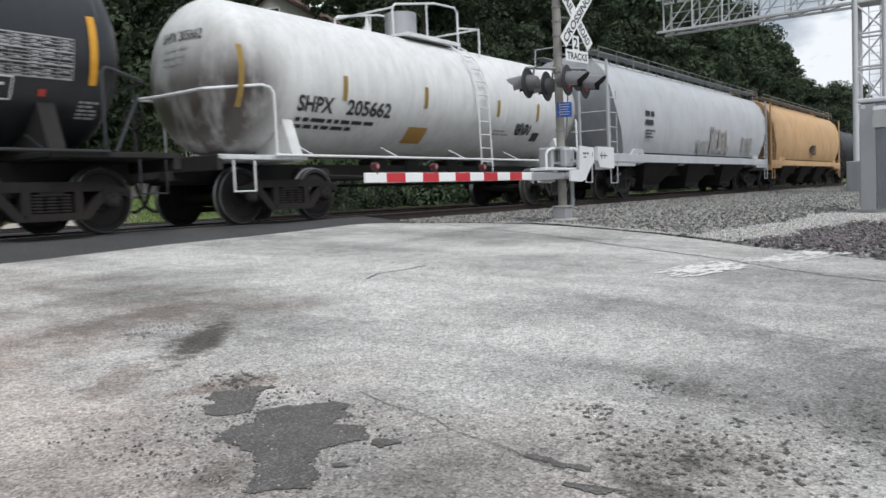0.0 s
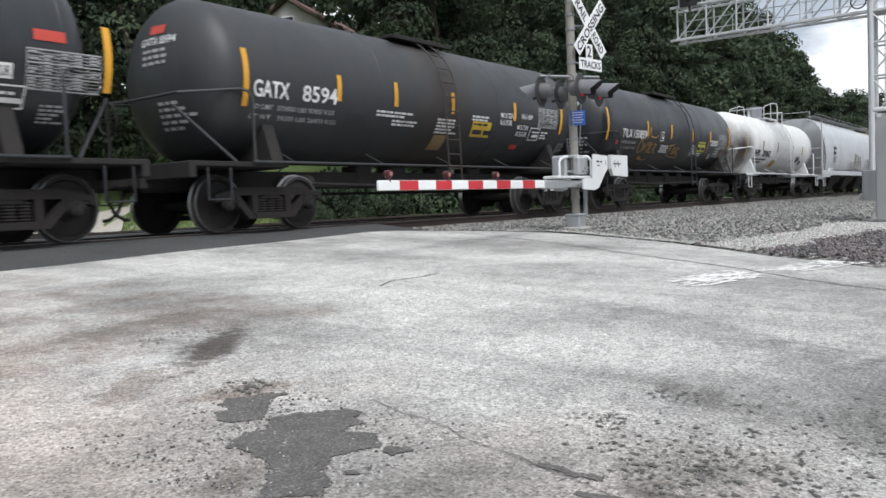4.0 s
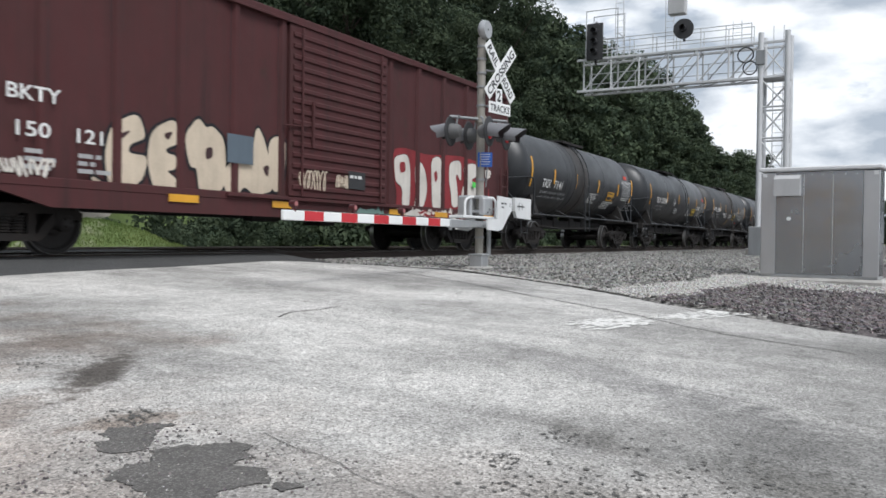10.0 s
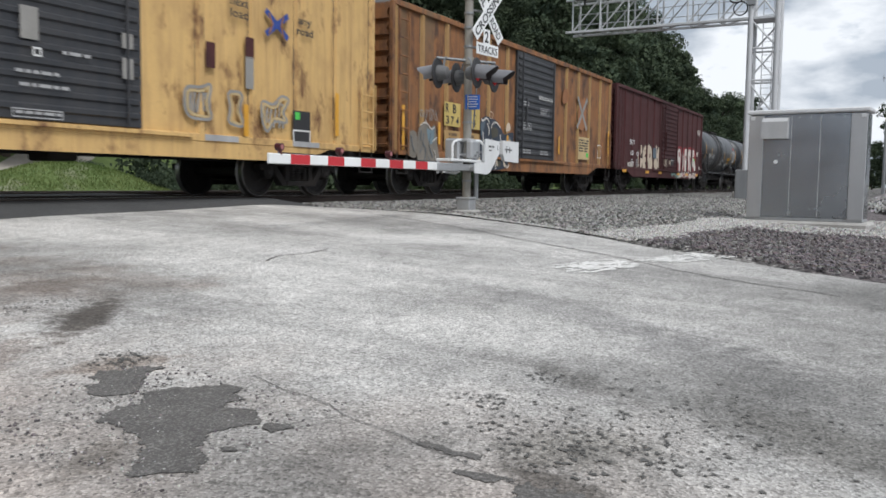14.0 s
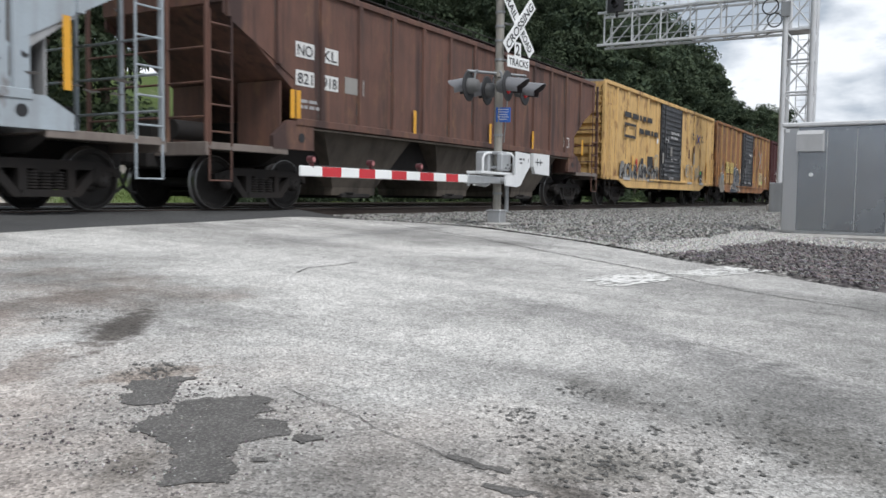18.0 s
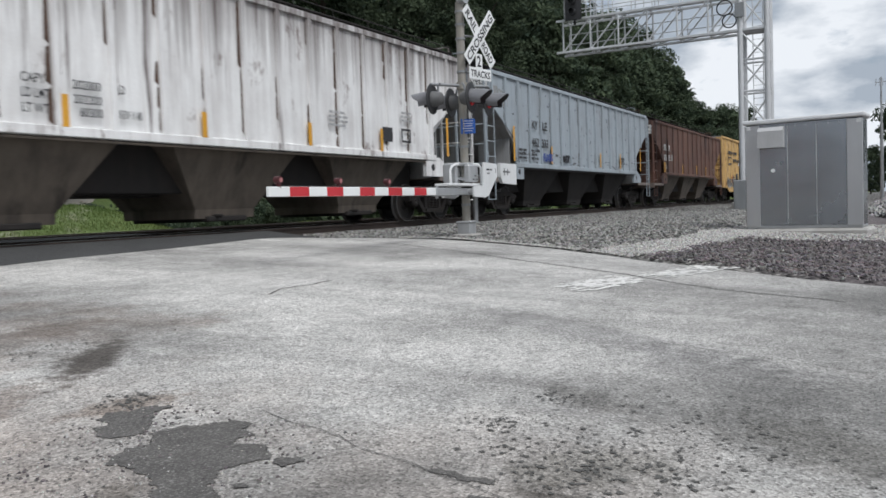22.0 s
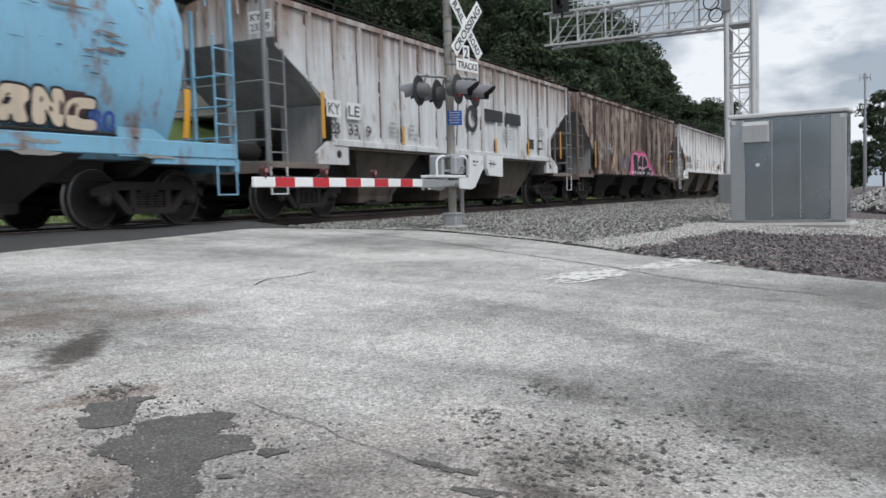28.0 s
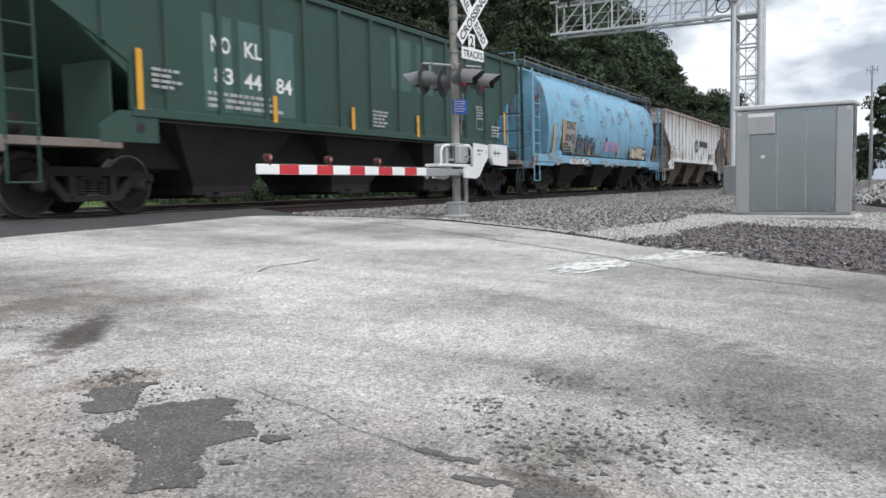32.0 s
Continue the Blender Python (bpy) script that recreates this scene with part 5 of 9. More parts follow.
# ---- the train ----
def truck_meshes():
    """Meshes of one freight truck, its middle over the bolster, rail top at 0."""
    prof = [(-0.85, 0.12), (-0.82, 0.3), (-0.74, 0.44), (-0.72, 0.457), (-0.735, 0.457), (-0.722, 0.11), (-0.68, 0.09)]
    ws = Shape().rod((0, -0.86, 0.0), (0, 0.86, 0.0), 0.085, 14)
    wheel = [(-0.86, 0.085), (-0.86, 0.15), (-0.82, 0.19), (-0.815, 0.36), (-0.86, 0.39), (-0.86, 0.445), (-0.855, 0.457), (-0.745, 0.46), (-0.735, 0.485), (-0.715, 0.485), (-0.715, 0.4), (-0.755, 0.36), (-0.76, 0.2), (-0.72, 0.15), (-0.72, 0.085)]
    ws.lathe(wheel, (0, 0, 0), "y", 36).lathe([(-a, r) for a, r in wheel], (0, 0, 0), "y", 36)
    for sgn in (-1, 1):
        ws.rod((0, sgn * 0.86, 0), (0, sgn * 1.16, 0), 0.06, 12)
    tread = Shape()
    for sgn in (-1, 1):
        tread.lathe([(sgn * 0.853, 0.4595), (sgn * 0.75, 0.4625)], (0, 0, 0), "y", 36)
    cap = Shape()
    for sgn in (-1,):
        cap.lathe([(sgn * 1.0, 0.13), (sgn * 1.12, 0.13), (sgn * 1.15, 0.1), (sgn * 1.16, 0.0)], (0, 0, 0), "y", 16)
        for k in range(3):
            a = k * 2.1
            cap.rod((0.06 * math.cos(a), sgn * 1.15, 0.06 * math.sin(a)), (0.06 * math.cos(a), sgn * 1.18, 0.06 * math.sin(a)), 0.018, 6)
    side = Shape()
    for y0, y1 in ((-1.13, -0.97),):
        # top chord, two struts, bottom chord and pedestals
        side.prism([(-1.15, 0.60), (-0.7, 0.71), (0.7, 0.71), (1.15, 0.60), (1.15, 0.48), (0.7, 0.58), (-0.7, 0.58), (-1.15, 0.48)], y0, y1, "y")
        side.prism([(-0.38, 0.2), (0.38, 0.2), (0.38, 0.3), (-0.38, 0.3)], y0 - 0.02, y1 + 0.03, "y")
        for s in (-1, 1):
            side.prism([(s * 0.86, 0.58), (s * 0.7, 0.6), (s * 0.34, 0.2), (s * 0.5, 0.2)][::s], y0, y1, "y")
            side.prism([(s * 0.3, 0.28), (s * 0.42, 0.28), (s * 0.42, 0.6), (s * 0.3, 0.6)][::s], y0, y1, "y")
            side.prism([(s * 0.72, 0.62), (s * 1.08, 0.62), (s * 1.08, 0.47), (s * 1.03, 0.56), (s * 0.77, 0.56), (s * 0.72, 0.36)][::s], y0 - 0.015, y1 + 0.03, "y")
    springs = Shape()
    coil = [(0.0, 0.0)]
    for j in range(6):
        coil += [(j * 0.042, 0.08), (j * 0.042 + 0.012, 0.1), (j * 0.042 + 0.024, 0.1), (j * 0.042 + 0.036, 0.08)]
    springs.lathe(coil + [(0.25, 0.0)], (0, 0, 0), "z", 12)
    bolster = Shape().slab((-0.2, -1.12, 0.5), (0.2, 1.12, 0.68), 0.03).rod((0, 0, 0.6), (0, 0, 0.82), 0.22, 14)
    for s in (-1, 1):
        bolster.slab((s * 0.42, -0.85, 0.32), (s * 0.5, 0.85, 0.44), 0.02)
    return dict(wheelset=ws.mesh("wheelset", 35), tread=tread.mesh("tread", 35), cap=cap.mesh("bearing_cap", 35), side=side.mesh("side_frame"), springs=springs.mesh("springs", 40), bolster=bolster.mesh("truck"))


TM = truck_meshes()
for key, mat_key in (("wheelset", "wheel"), ("tread", "tread"), ("cap", "truck"), ("side", "truck"), ("springs", "truck"), ("bolster", "truck")):
    TM[key].materials.append(M[mat_key])
TM["wheelset"].materials.append(M["tread"])
for f in TM["wheelset"].polygons:
    if all(math.hypot(TM["wheelset"].vertices[i].co.x, TM["wheelset"].vertices[i].co.z) > 0.444 for i in f.vertices):
        f.material_index = 1
WHEELSETS = []


def add_truck(car, x):
    t = part("truck", TM["bolster"], None, car, "grimy cast steel freight truck", m=pose(x, 0, 0))
    for s in (-1, 1):
        w = part("wheelset", TM["wheelset"], None, t, "steel wheels on an axle", m=pose(s * 0.889, 0, 0.457))
        w["axle"] = s
        WHEELSETS.append((w, s))
        part("side_frame", TM["side"], None, t, m=pose(0, 0, 0, 0, 0, 0 if s < 0 else 180))
        for k in (-0.19, 0.0, 0.19):
            part("spring", TM["springs"], None, t, m=pose(k, s * 1.05, 0.305))
        for e in (-1, 1):
            part("bearing_cap", TM["cap"], None, t, m=pose(s * 0.889, 0, 0.457, 0, 0, 0 if e < 0 else 180))
    return t


COUPLER = Shape()
COUPLER.slab((-0.95, -0.09, 0.76), (0.0, 0.09, 0.92), 0.03).slab((-0.12, -0.16, 0.72), (0.16, 0.14, 0.98), 0.05)
COUPLER_MESH = COUPLER.mesh("coupler")
COUPLER_MESH.materials.append(M["truck"])
HOSE = Shape().pipe([(-0.35, -0.3, 0.72), (-0.3, -0.3, 0.55), (-0.18, -0.25, 0.36), (0.0, -0.2, 0.27), (0.12, -0.15, 0.26)], 0.028, 7).mesh("air_hose", 50)
HOSE.materials.append(M["hose"])


def couplers(car, half):
    for s in (-1, 1):
        part("coupler", COUPLER_MESH, None, car, m=pose(s * half, 0, 0, 0, 0, 0 if s > 0 else 180))
        part("air_hose", HOSE, None, car, m=pose(s * half, 0, 0, 0, 0, 0 if s > 0 else 180))


def start_car(kind_name, label, front, rear, category):
    car = tagged(new(kind_name), label, category, "cars of the freight train")
    car["mid"] = (front + rear) / 2
    car.matrix_basis = pose(car["mid"], TRACK_Y, 0)
    return car, (front - rear) / 2


def flat_face(y):
    return lambda x, z: (x, y, z)


def round_face(r, zc, lift=0.012):
    """Point on a tank's near side at height-along-the-shell z."""
    def f(x, z):
        a = (z - zc) / r
        return (x, -(r + lift) * math.cos(a), zc + (r + lift) * math.sin(a))
    return f


def letters(car, body, x, z, size, face, mat_key="letter_white", width=None, bold=0.015, label=""):
    return part("lettering", on_side(text_mesh(body, size, width, bold), x, z, face), M[mat_key], car, label)


def bars(car, x, z, w, rows, h, face, mat_key="letter_white", seed=0, ragged=0.35):
    """Lines of small lettering too fine to read."""
    rnd = random.Random(seed + int(x * 100))
    s = Shape()
    for r in range(rows):
        x0, z0 = x, z - r * h * 1.75
        end = x + w * rnd.uniform(1 - ragged, 1)
        while x0 < end:
            ln = rnd.uniform(1.2, 4.5) * h
            n = max(1, int(ln / 0.12))
            for k in range(n):
                a, b = x0 + ln * k / n, x0 + ln * (k + 1) / n
                s.add([face(a, z0), face(b, z0), face(b, z0 + h), face(a, z0 + h)], [(0, 1, 2, 3)])
            x0 += ln + h * 0.7
    return tagged(part("small_lettering", s, M[mat_key], car, "lines of small lettering"), kind="stuff")


def reflector(car, x, z0, z1, face, w=0.11, mat_key="reflect"):
    s = Shape()
    n = 6
    for k in range(n):
        a, b = z0 + (z1 - z0) * k / n, z0 + (z1 - z0) * (k + 1) / n
        s.add([face(x, a), face(x + w, a), face(x + w, b), face(x, b)], [(0, 1, 2, 3)])
    return part("reflector", s, M[mat_key], car, "amber reflective stripe")


def frame_box(car, x, z, w, h, face, mat_key="letter_white", t=0.025):
    s = Shape()
    for a, b, c, d in ((x, z, x + w, z + t), (x, z + h - t, x + w, z + h), (x, z, x + t, z + h), (x + w - t, z, x + w, z + h)):
        s.add([face(a, b), face(c, b), face(c, d), face(a, d)], [(0, 1, 2, 3)])
    return part("stencil_frame", s, M[mat_key], car)


def plate(car, x, z, w, h, face, mat_key, name="stencil_panel", label=""):
    s = Shape()
    n = 5
    for k in range(n):
        a, b = z + h * k / n, z + h * (k + 1) / n
        s.add([face(x, a), face(x + w, a), face(x + w, b), face(x, b)], [(0, 1, 2, 3)])
    return part(name, s, M[mat_key], car, label)


def ribbon(s, pts, wide, face, lift):
    """A sprayed line of even width laid on a car's side."""
    left, right = [], []
    for i, (x, z) in enumerate(pts):
        (xa, za), (xb, zb) = pts[max(i - 1, 0)], pts[min(i + 1, len(pts) - 1)]
        d = math.hypot(xb - xa, zb - za) or 1
        ux, uz = (xb - xa) / d, (zb - za) / d
        left.append((x - uz * wide, z + ux * wide))
        right.append((x + uz * wide, z - ux * wide))
    k = len(s.v)
    for a, b in zip(left, right):
        for q in (a, b):
            px, py, pz = face(*q)
            s.v.append((px, py - lift, pz))
    s.f += [(k + 2 * i, k + 2 * i + 1, k + 2 * i + 3, k + 2 * i + 2) for i in range(len(pts) - 1)]


def graffiti(car, x, z, w, h, count, face, layers, seed, slant=0.1, label="thin sprayed scrawl"):
    """A looping scrawl: each layer is (material key, half the stroke's width)."""
    for depth, (mat_key, wide) in enumerate(layers):
        rnd = random.Random(seed)
        s = Shape()
        for k in range(count):
            cw = w / count
            x0 = x + cw * k
            ph, loops, tall = rnd.uniform(0, 6.28), rnd.uniform(1.2, 2.4), rnd.uniform(0.6, 1.0)
            pts = []
            for i in range(19):
                u = i / 18
                v = 0.5 + 0.5 * tall * math.sin(ph + loops * 6.283 * u)
                pts.append((x0 + cw * (u * 0.8 + 0.22 * math.cos(ph * 1.7 + loops * 6.283 * u)) + slant * v * h, z + h * v))
            ribbon(s, pts, wide, face, 0.002 * depth + 0.0004 * k)
        tagged(part("graffiti", s, M[mat_key], car, label), kind="stuff")


GLYPHS = [
    [(0, 0), (.1, 1), (.9, 1), (1, 0), (.68, 0), (.62, .35), (.4, .35), (.34, 0)],
    [(0, 0), (.95, 0), (1, .6), (.4, .62), (.42, .75), (.98, .76), (.95, 1), (.05, 1), (0, .42), (.6, .38), (.58, .24), (0, .22)],
    [(0, 0), (1, .02), (.96, .25), (.35, .25), (.36, .4), (.85, .42), (.84, .6), (.36, .6), (.36, .75), (1, .78), (.95, 1), (.03, 1)],
    [(0, 0), (.05, 1), (.35, 1), (.62, .5), (.62, 1), (.98, 1), (1, 0), (.68, 0), (.38, .5), (.36, 0)],
    [(.1, 0), (.05, 1), (.45, 1), (.5, .3), (.95, .28), (1, 0)],
    [(0, 0), (.02, 1), (.9, .95), (1, .6), (.75, .45), (1, 0), (.6, 0), (.45, .3), (.36, 0)],
    [(.05, .1), (0, .8), (.25, 1), (1, .95), (.96, .68), (.42, .7), (.4, .3), (1, .3), (.98, .02), (.2, 0)],
]


def grown(poly, by):
    """The outline moved outwards by a width."""
    n = len(poly)
    area = sum(poly[i][0] * poly[(i + 1) % n][1] - poly[(i + 1) % n][0] * poly[i][1] for i in range(n))
    sg = 1 if area > 0 else -1
    out = []
    for i in range(n):
        (xa, za), (xp, zp), (xb, zb) = poly[i - 1], poly[i], poly[(i + 1) % n]
        d0, d1 = math.hypot(xp - xa, zp - za) or 1, math.hypot(xb - xp, zb - zp) or 1
        nx, nz = (zp - za) / d0 + (zb - zp) / d1, -(xp - xa) / d0 - (xb - xp) / d1
        d = math.hypot(nx, nz) or 1
        out.append((xp + sg * nx / d * by, zp + sg * nz / d * by))
    return out


def softened(poly, rounds):
    """Cuts the corners of an outline."""
    for _ in range(rounds):
        out = []
        for (xa, za), (xb, zb) in zip(poly, poly[1:] + poly[:1]):
            out += [(xa * 0.8 + xb * 0.2, za * 0.8 + zb * 0.2), (xa * 0.2 + xb * 0.8, za * 0.2 + zb * 0.8)]
        poly = out
    return poly


def sprayed_shapes(car, polys, face, layers, label="large sprayed graffiti shapes"):
    """Painted outlines laid on a car's side; layers are (material key, growth)."""
    for depth, (mat_key, by) in enumerate(layers):
        s = Shape()
        for k, poly in enumerate(polys):
            pts = []
            for x, z in softened(grown(poly, by), 2):
                q = face(x, z)
                pts.append((q[0], q[1] - 0.002 * depth - 0.0004 * (k % 4), q[2]))
            s.add(pts, [tuple(range(len(pts)))])
        tagged(part("graffiti", s, M[mat_key], car, label), kind="stuff")


def sprayed_blocks(car, x, z, w, h, count, face, halo, line, fill, cut, seed, grow=0.1, label="large sprayed graffiti shapes"):
    """Fat angular sprayed letters with no meaning: halo, outline, fill and inner cuts."""
    rnd = random.Random(seed)
    polys, cuts = [], []
    cw = w / count
    for k in range(count):
        g = GLYPHS[rnd.randrange(len(GLYPHS))]
        lean, tall, low = rnd.uniform(-0.1, 0.2), rnd.uniform(0.88, 1.08), rnd.uniform(-0.06, 0.06)
        poly = []
        for u, v in g:
            u, v = u + rnd.uniform(-0.06, 0.06), v * tall + low + rnd.uniform(-0.04, 0.04)
            poly.append((x + cw * (k + 0.96 * u + lean * (v - 0.5)), z + h * v))
        polys.append(poly)
        for _ in range(2):
            cx, cz, sz, t = x + cw * (k + rnd.uniform(0.25, 0.75)), z + h * rnd.uniform(0.2, 0.8), rnd.uniform(0.07, 0.15), rnd.uniform(0, 6.28)
            cuts.append([(cx + math.cos(t + q) * sz * cw * (1.4 if j % 2 else 0.4), cz + math.sin(t + q) * sz * h) for j, q in enumerate((0, 1.3, 3.0, 4.4))])
    layers = ([(halo, grow * 2.2)] if halo else []) + ([(line, grow)] if line else []) + [(fill, 0.0)]
    sprayed_shapes(car, polys, face, layers, label)
    if cut:
        over = lambda a, b: (face(a, b)[0], face(a, b)[1] - 0.008, face(a, b)[2])  # noqa: E731
        sprayed_shapes(car, cuts, over, [(cut, 0.0)], label)


def ladder(car, x0, x1, y, z0, z1, rungs, material, name="ladder", bar=0.022):
    s = Shape()
    for x in (x0, x1):
        s.box((x - bar, y - 0.012, z0), (x + bar, y + 0.012, z1))
    for k in range(rungs):
        z = z0 + (z1 - z0) * (k + 0.5) / rungs
        s.rod((x0, y, z), (x1, y, z), 0.016, 6)
    return part(name, s, material, car)


def end_ladder(car, x, y0, y1, z0, z1, rungs, material):
    s = Shape()
    for y in (y0, y1):
        s.box((x - 0.012, y - 0.022, z0), (x + 0.012, y + 0.022, z1))
    for k in range(rungs):
        z = z0 + (z1 - z0) * (k + 0.5) / rungs
        s.rod((x, y0, z), (x, y1, z), 0.016, 6)
    return part("end_ladder", s, material, car)


def tank_car(label, front, rear, paint, r=1.34, zc=2.5, rail_paint=None, dome=False, lad_x=0.55):
    car, half = start_car("tank_car", label, front, rear, "tank car")
    rail_paint = rail_paint or paint
    tl = half - 0.76
    seg = 56
    prof = [(-tl + 0.67 * (1 - math.sin(math.pi / 2 * (1 - k / 9))), r * math.sin(math.pi / 2 * k / 9)) for k in range(10)]
    prof += [(-x, rr) for x, rr in prof[::-1]]
    part("tank", Shape().lathe(prof, (0, 0, zc), "x", seg), M[paint], car, "long cylindrical tank with domed ends", smooth=40)
    for x in (-tl + 0.68, -tl * 0.33, tl * 0.33, tl - 0.68):
        part("weld_seam", Shape().lathe([(x - 0.012, r), (x - 0.008, r + 0.005), (x + 0.008, r + 0.005), (x + 0.012, r)], (0, 0, zc), "x", seg), M[paint], car, smooth=60)
    # underframe, stub sills and bolsters
    part("centre_sill", Shape().slab((-half + 0.25, -0.32, 0.72), (half - 0.25, 0.32, 1.02), 0.02), M["under"], car)
    for s in (-1, 1):
        x = s * (half - 2.15)
        cradle = Shape()
        cradle.prism([(-1.32, 1.0), (1.32, 1.0), (1.32, 1.12), (1.1, 1.75), (0.8, 1.4), (-0.8, 1.4), (-1.1, 1.75), (-1.32, 1.12)], x - 0.12, x + 0.12)
        part("saddle", cradle, M["under"] if "white" not in paint else M[paint], car)
        part("end_platform", Shape().slab((s * (half - 0.35), -1.42, 1.02), (s * (half - 2.3), 1.42, 1.1), 0.01), M["under"] if "white" not in paint else M["cream"], car)
        part("end_sill", Shape().slab((s * (half - 0.45), -1.42, 0.85), (s * (half - 0.33), 1.42, 1.1), 0.015), M["under"], car)
        for y in (-1.45, 1.45):
            part("sill_step", Shape().pipe([(s * (half - 0.62), y, 1.0), (s * (half - 0.62), y, 0.52), (s * (half - 1.05), y, 0.52), (s * (half - 1.05), y, 1.0)], 0.018, 6), M[rail_paint], car)
        # end handrail bent round the head
        rail = Shape().pipe([(s * (half - 1.55), -1.45, 1.08), (s * (half - 1.55), -1.45, 2.1), (s * (half - 1.5), -1.42, 2.2), (s * (half - 1.4), -1.35, 2.24), (s * (half - 0.55), -0.95, 2.16),
                             (s * (half - 0.42), 0, 2.12), (s * (half - 0.55), 0.95, 2.16), (s * (half - 1.4), 1.35, 2.24), (s * (half - 1.55), 1.45, 2.1), (s * (half - 1.55), 1.45, 1.08)], 0.024, 8)
        part("end_handrail", rail, M[rail_paint], car, smooth=40)
        if not dome:
            part("brace", Shape().rod((s * (half - 1.3), -1.3, 1.1), (s * (half - 0.55), -0.8, 1.98), 0.028, 6), M[rail_paint], car)
        part("draft_box", Shape().slab((s * (half - 0.3), -0.26, 0.68), (s * (half - 1.5), 0.26, 1.06), 0.03), M["under"], car)
        if s < 0:
            part("brake_cylinder", Shape().rod((-half + 2.9, -0.55, 0.78), (-half + 3.6, -0.55, 0.78), 0.16, 14), M["under"], car, smooth=40)
            part("brake_wheel", Shape().lathe([(-0.01, 0.26), (0.01, 0.28), (0.03, 0.26), (0.01, 0.24), (-0.01, 0.26)], (-half + 0.42, 0.75, 1.9), "x", 20).rod((-half + 0.43, 0.52, 1.9), (-half + 0.43, 0.98, 1.9), 0.012, 6)
                 .rod((-half + 0.43, 0.75, 1.0), (-half + 0.43, 0.75, 2.1), 0.03, 6), M["under"], car)
        add_truck(car, s * (half - 2.15))
    # side running rail below the tank
    for y in (-1.46, 1.46):
        rail = Shape().rod((-half + 1.5, y, 1.1), (half - 1.5, y, 1.1), 0.024, 8)
        for k in range(5):
            x = -half + 2.4 + (2 * half - 4.8) * k / 4
            rail.rod((x, y, 1.1), (x, y * 0.7, 1.32), 0.016, 6)
        part("side_rail", rail, M[rail_paint], car, smooth=40)
    for k, x in enumerate((-1.8, -0.7, 0.9, 2.2)):
        part("outlet_box", Shape().slab((x, -0.35, 0.72 + 0.05 * (k % 2)), (x + 0.5, 0.1, 1.15), 0.04), M["under"], car)
    part("train_line", Shape().pipe([(-half + 2.9, -0.7, 0.8), (-1, -0.72, 0.72), (half - 2.9, -0.7, 0.8)], 0.025, 6), M["under"], car)
    part("steam_pipe", Shape().pipe([(-half + 2.9, 0.5, 0.62), (half - 2.9, 0.5, 0.62)], 0.03, 6), M["under"], car)
    # top platform, ladder and dome
    part("top_platform", Shape().slab((-0.9, -0.75, zc + r - 0.06), (0.9, 0.75, zc + r + 0.0), 0.01).slab((-1.0, -0.8, zc + r - 0.1), (1.0, -0.72, zc + r - 0.02), 0.005), M["under"] if not dome else M[rail_paint], car)
    dome_x = -0.2 if dome else 0.0
    part("manway", Shape().rod((dome_x, 0, zc + r - 0.05), (dome_x, 0, zc + r + (0.58 if dome else 0.1)), 0.36, 20), M["galv"] if dome else M["under"], car, smooth=40)
    part("safety_valve", Shape().rod((0.55, 0.2, zc + r - 0.05), (0.55, 0.2, zc + r + 0.16), 0.12, 12), M["galv"] if dome else M["under"], car, smooth=40)
    if dome:
        part("vent_valve", Shape().rod((-1.5, -0.1, zc + r - 0.1), (-1.5, -0.1, zc + r + 0.1), 0.09, 10).rod((-1.5, -0.1, zc + r + 0.1), (-1.5, -0.1, zc + r + 0.32), 0.05, 10, 0.02), M[rail_paint], car, smooth=40)
    lad = Shape()
    for x in (lad_x, lad_x + 0.45):
        pts = [(x, -1.5, 0.62), (x, -1.46, 2.3)] + [(x, -(r + 0.1) * math.cos(a), zc + (r + 0.1) * math.sin(a)) for a in (0.15, 0.4, 0.65, 0.9, 1.1)]
        lad.pipe(pts, 0.018, 6)
    for k in range(10):
        z = 0.75 + 0.3 * k
        a = max(math.asin(max(min((z - zc) / (r + 0.1), 1), -1)), 0.0)
        y = -1.48 if z < 2.35 else -(r + 0.1) * math.cos(a)
        lad.rod((lad_x, y, z), (lad_x + 0.45, y, z), 0.014, 6)
    part("side_ladder", lad, M[rail_paint], car)
    couplers(car, half)
    return car, half, round_face(r, zc)


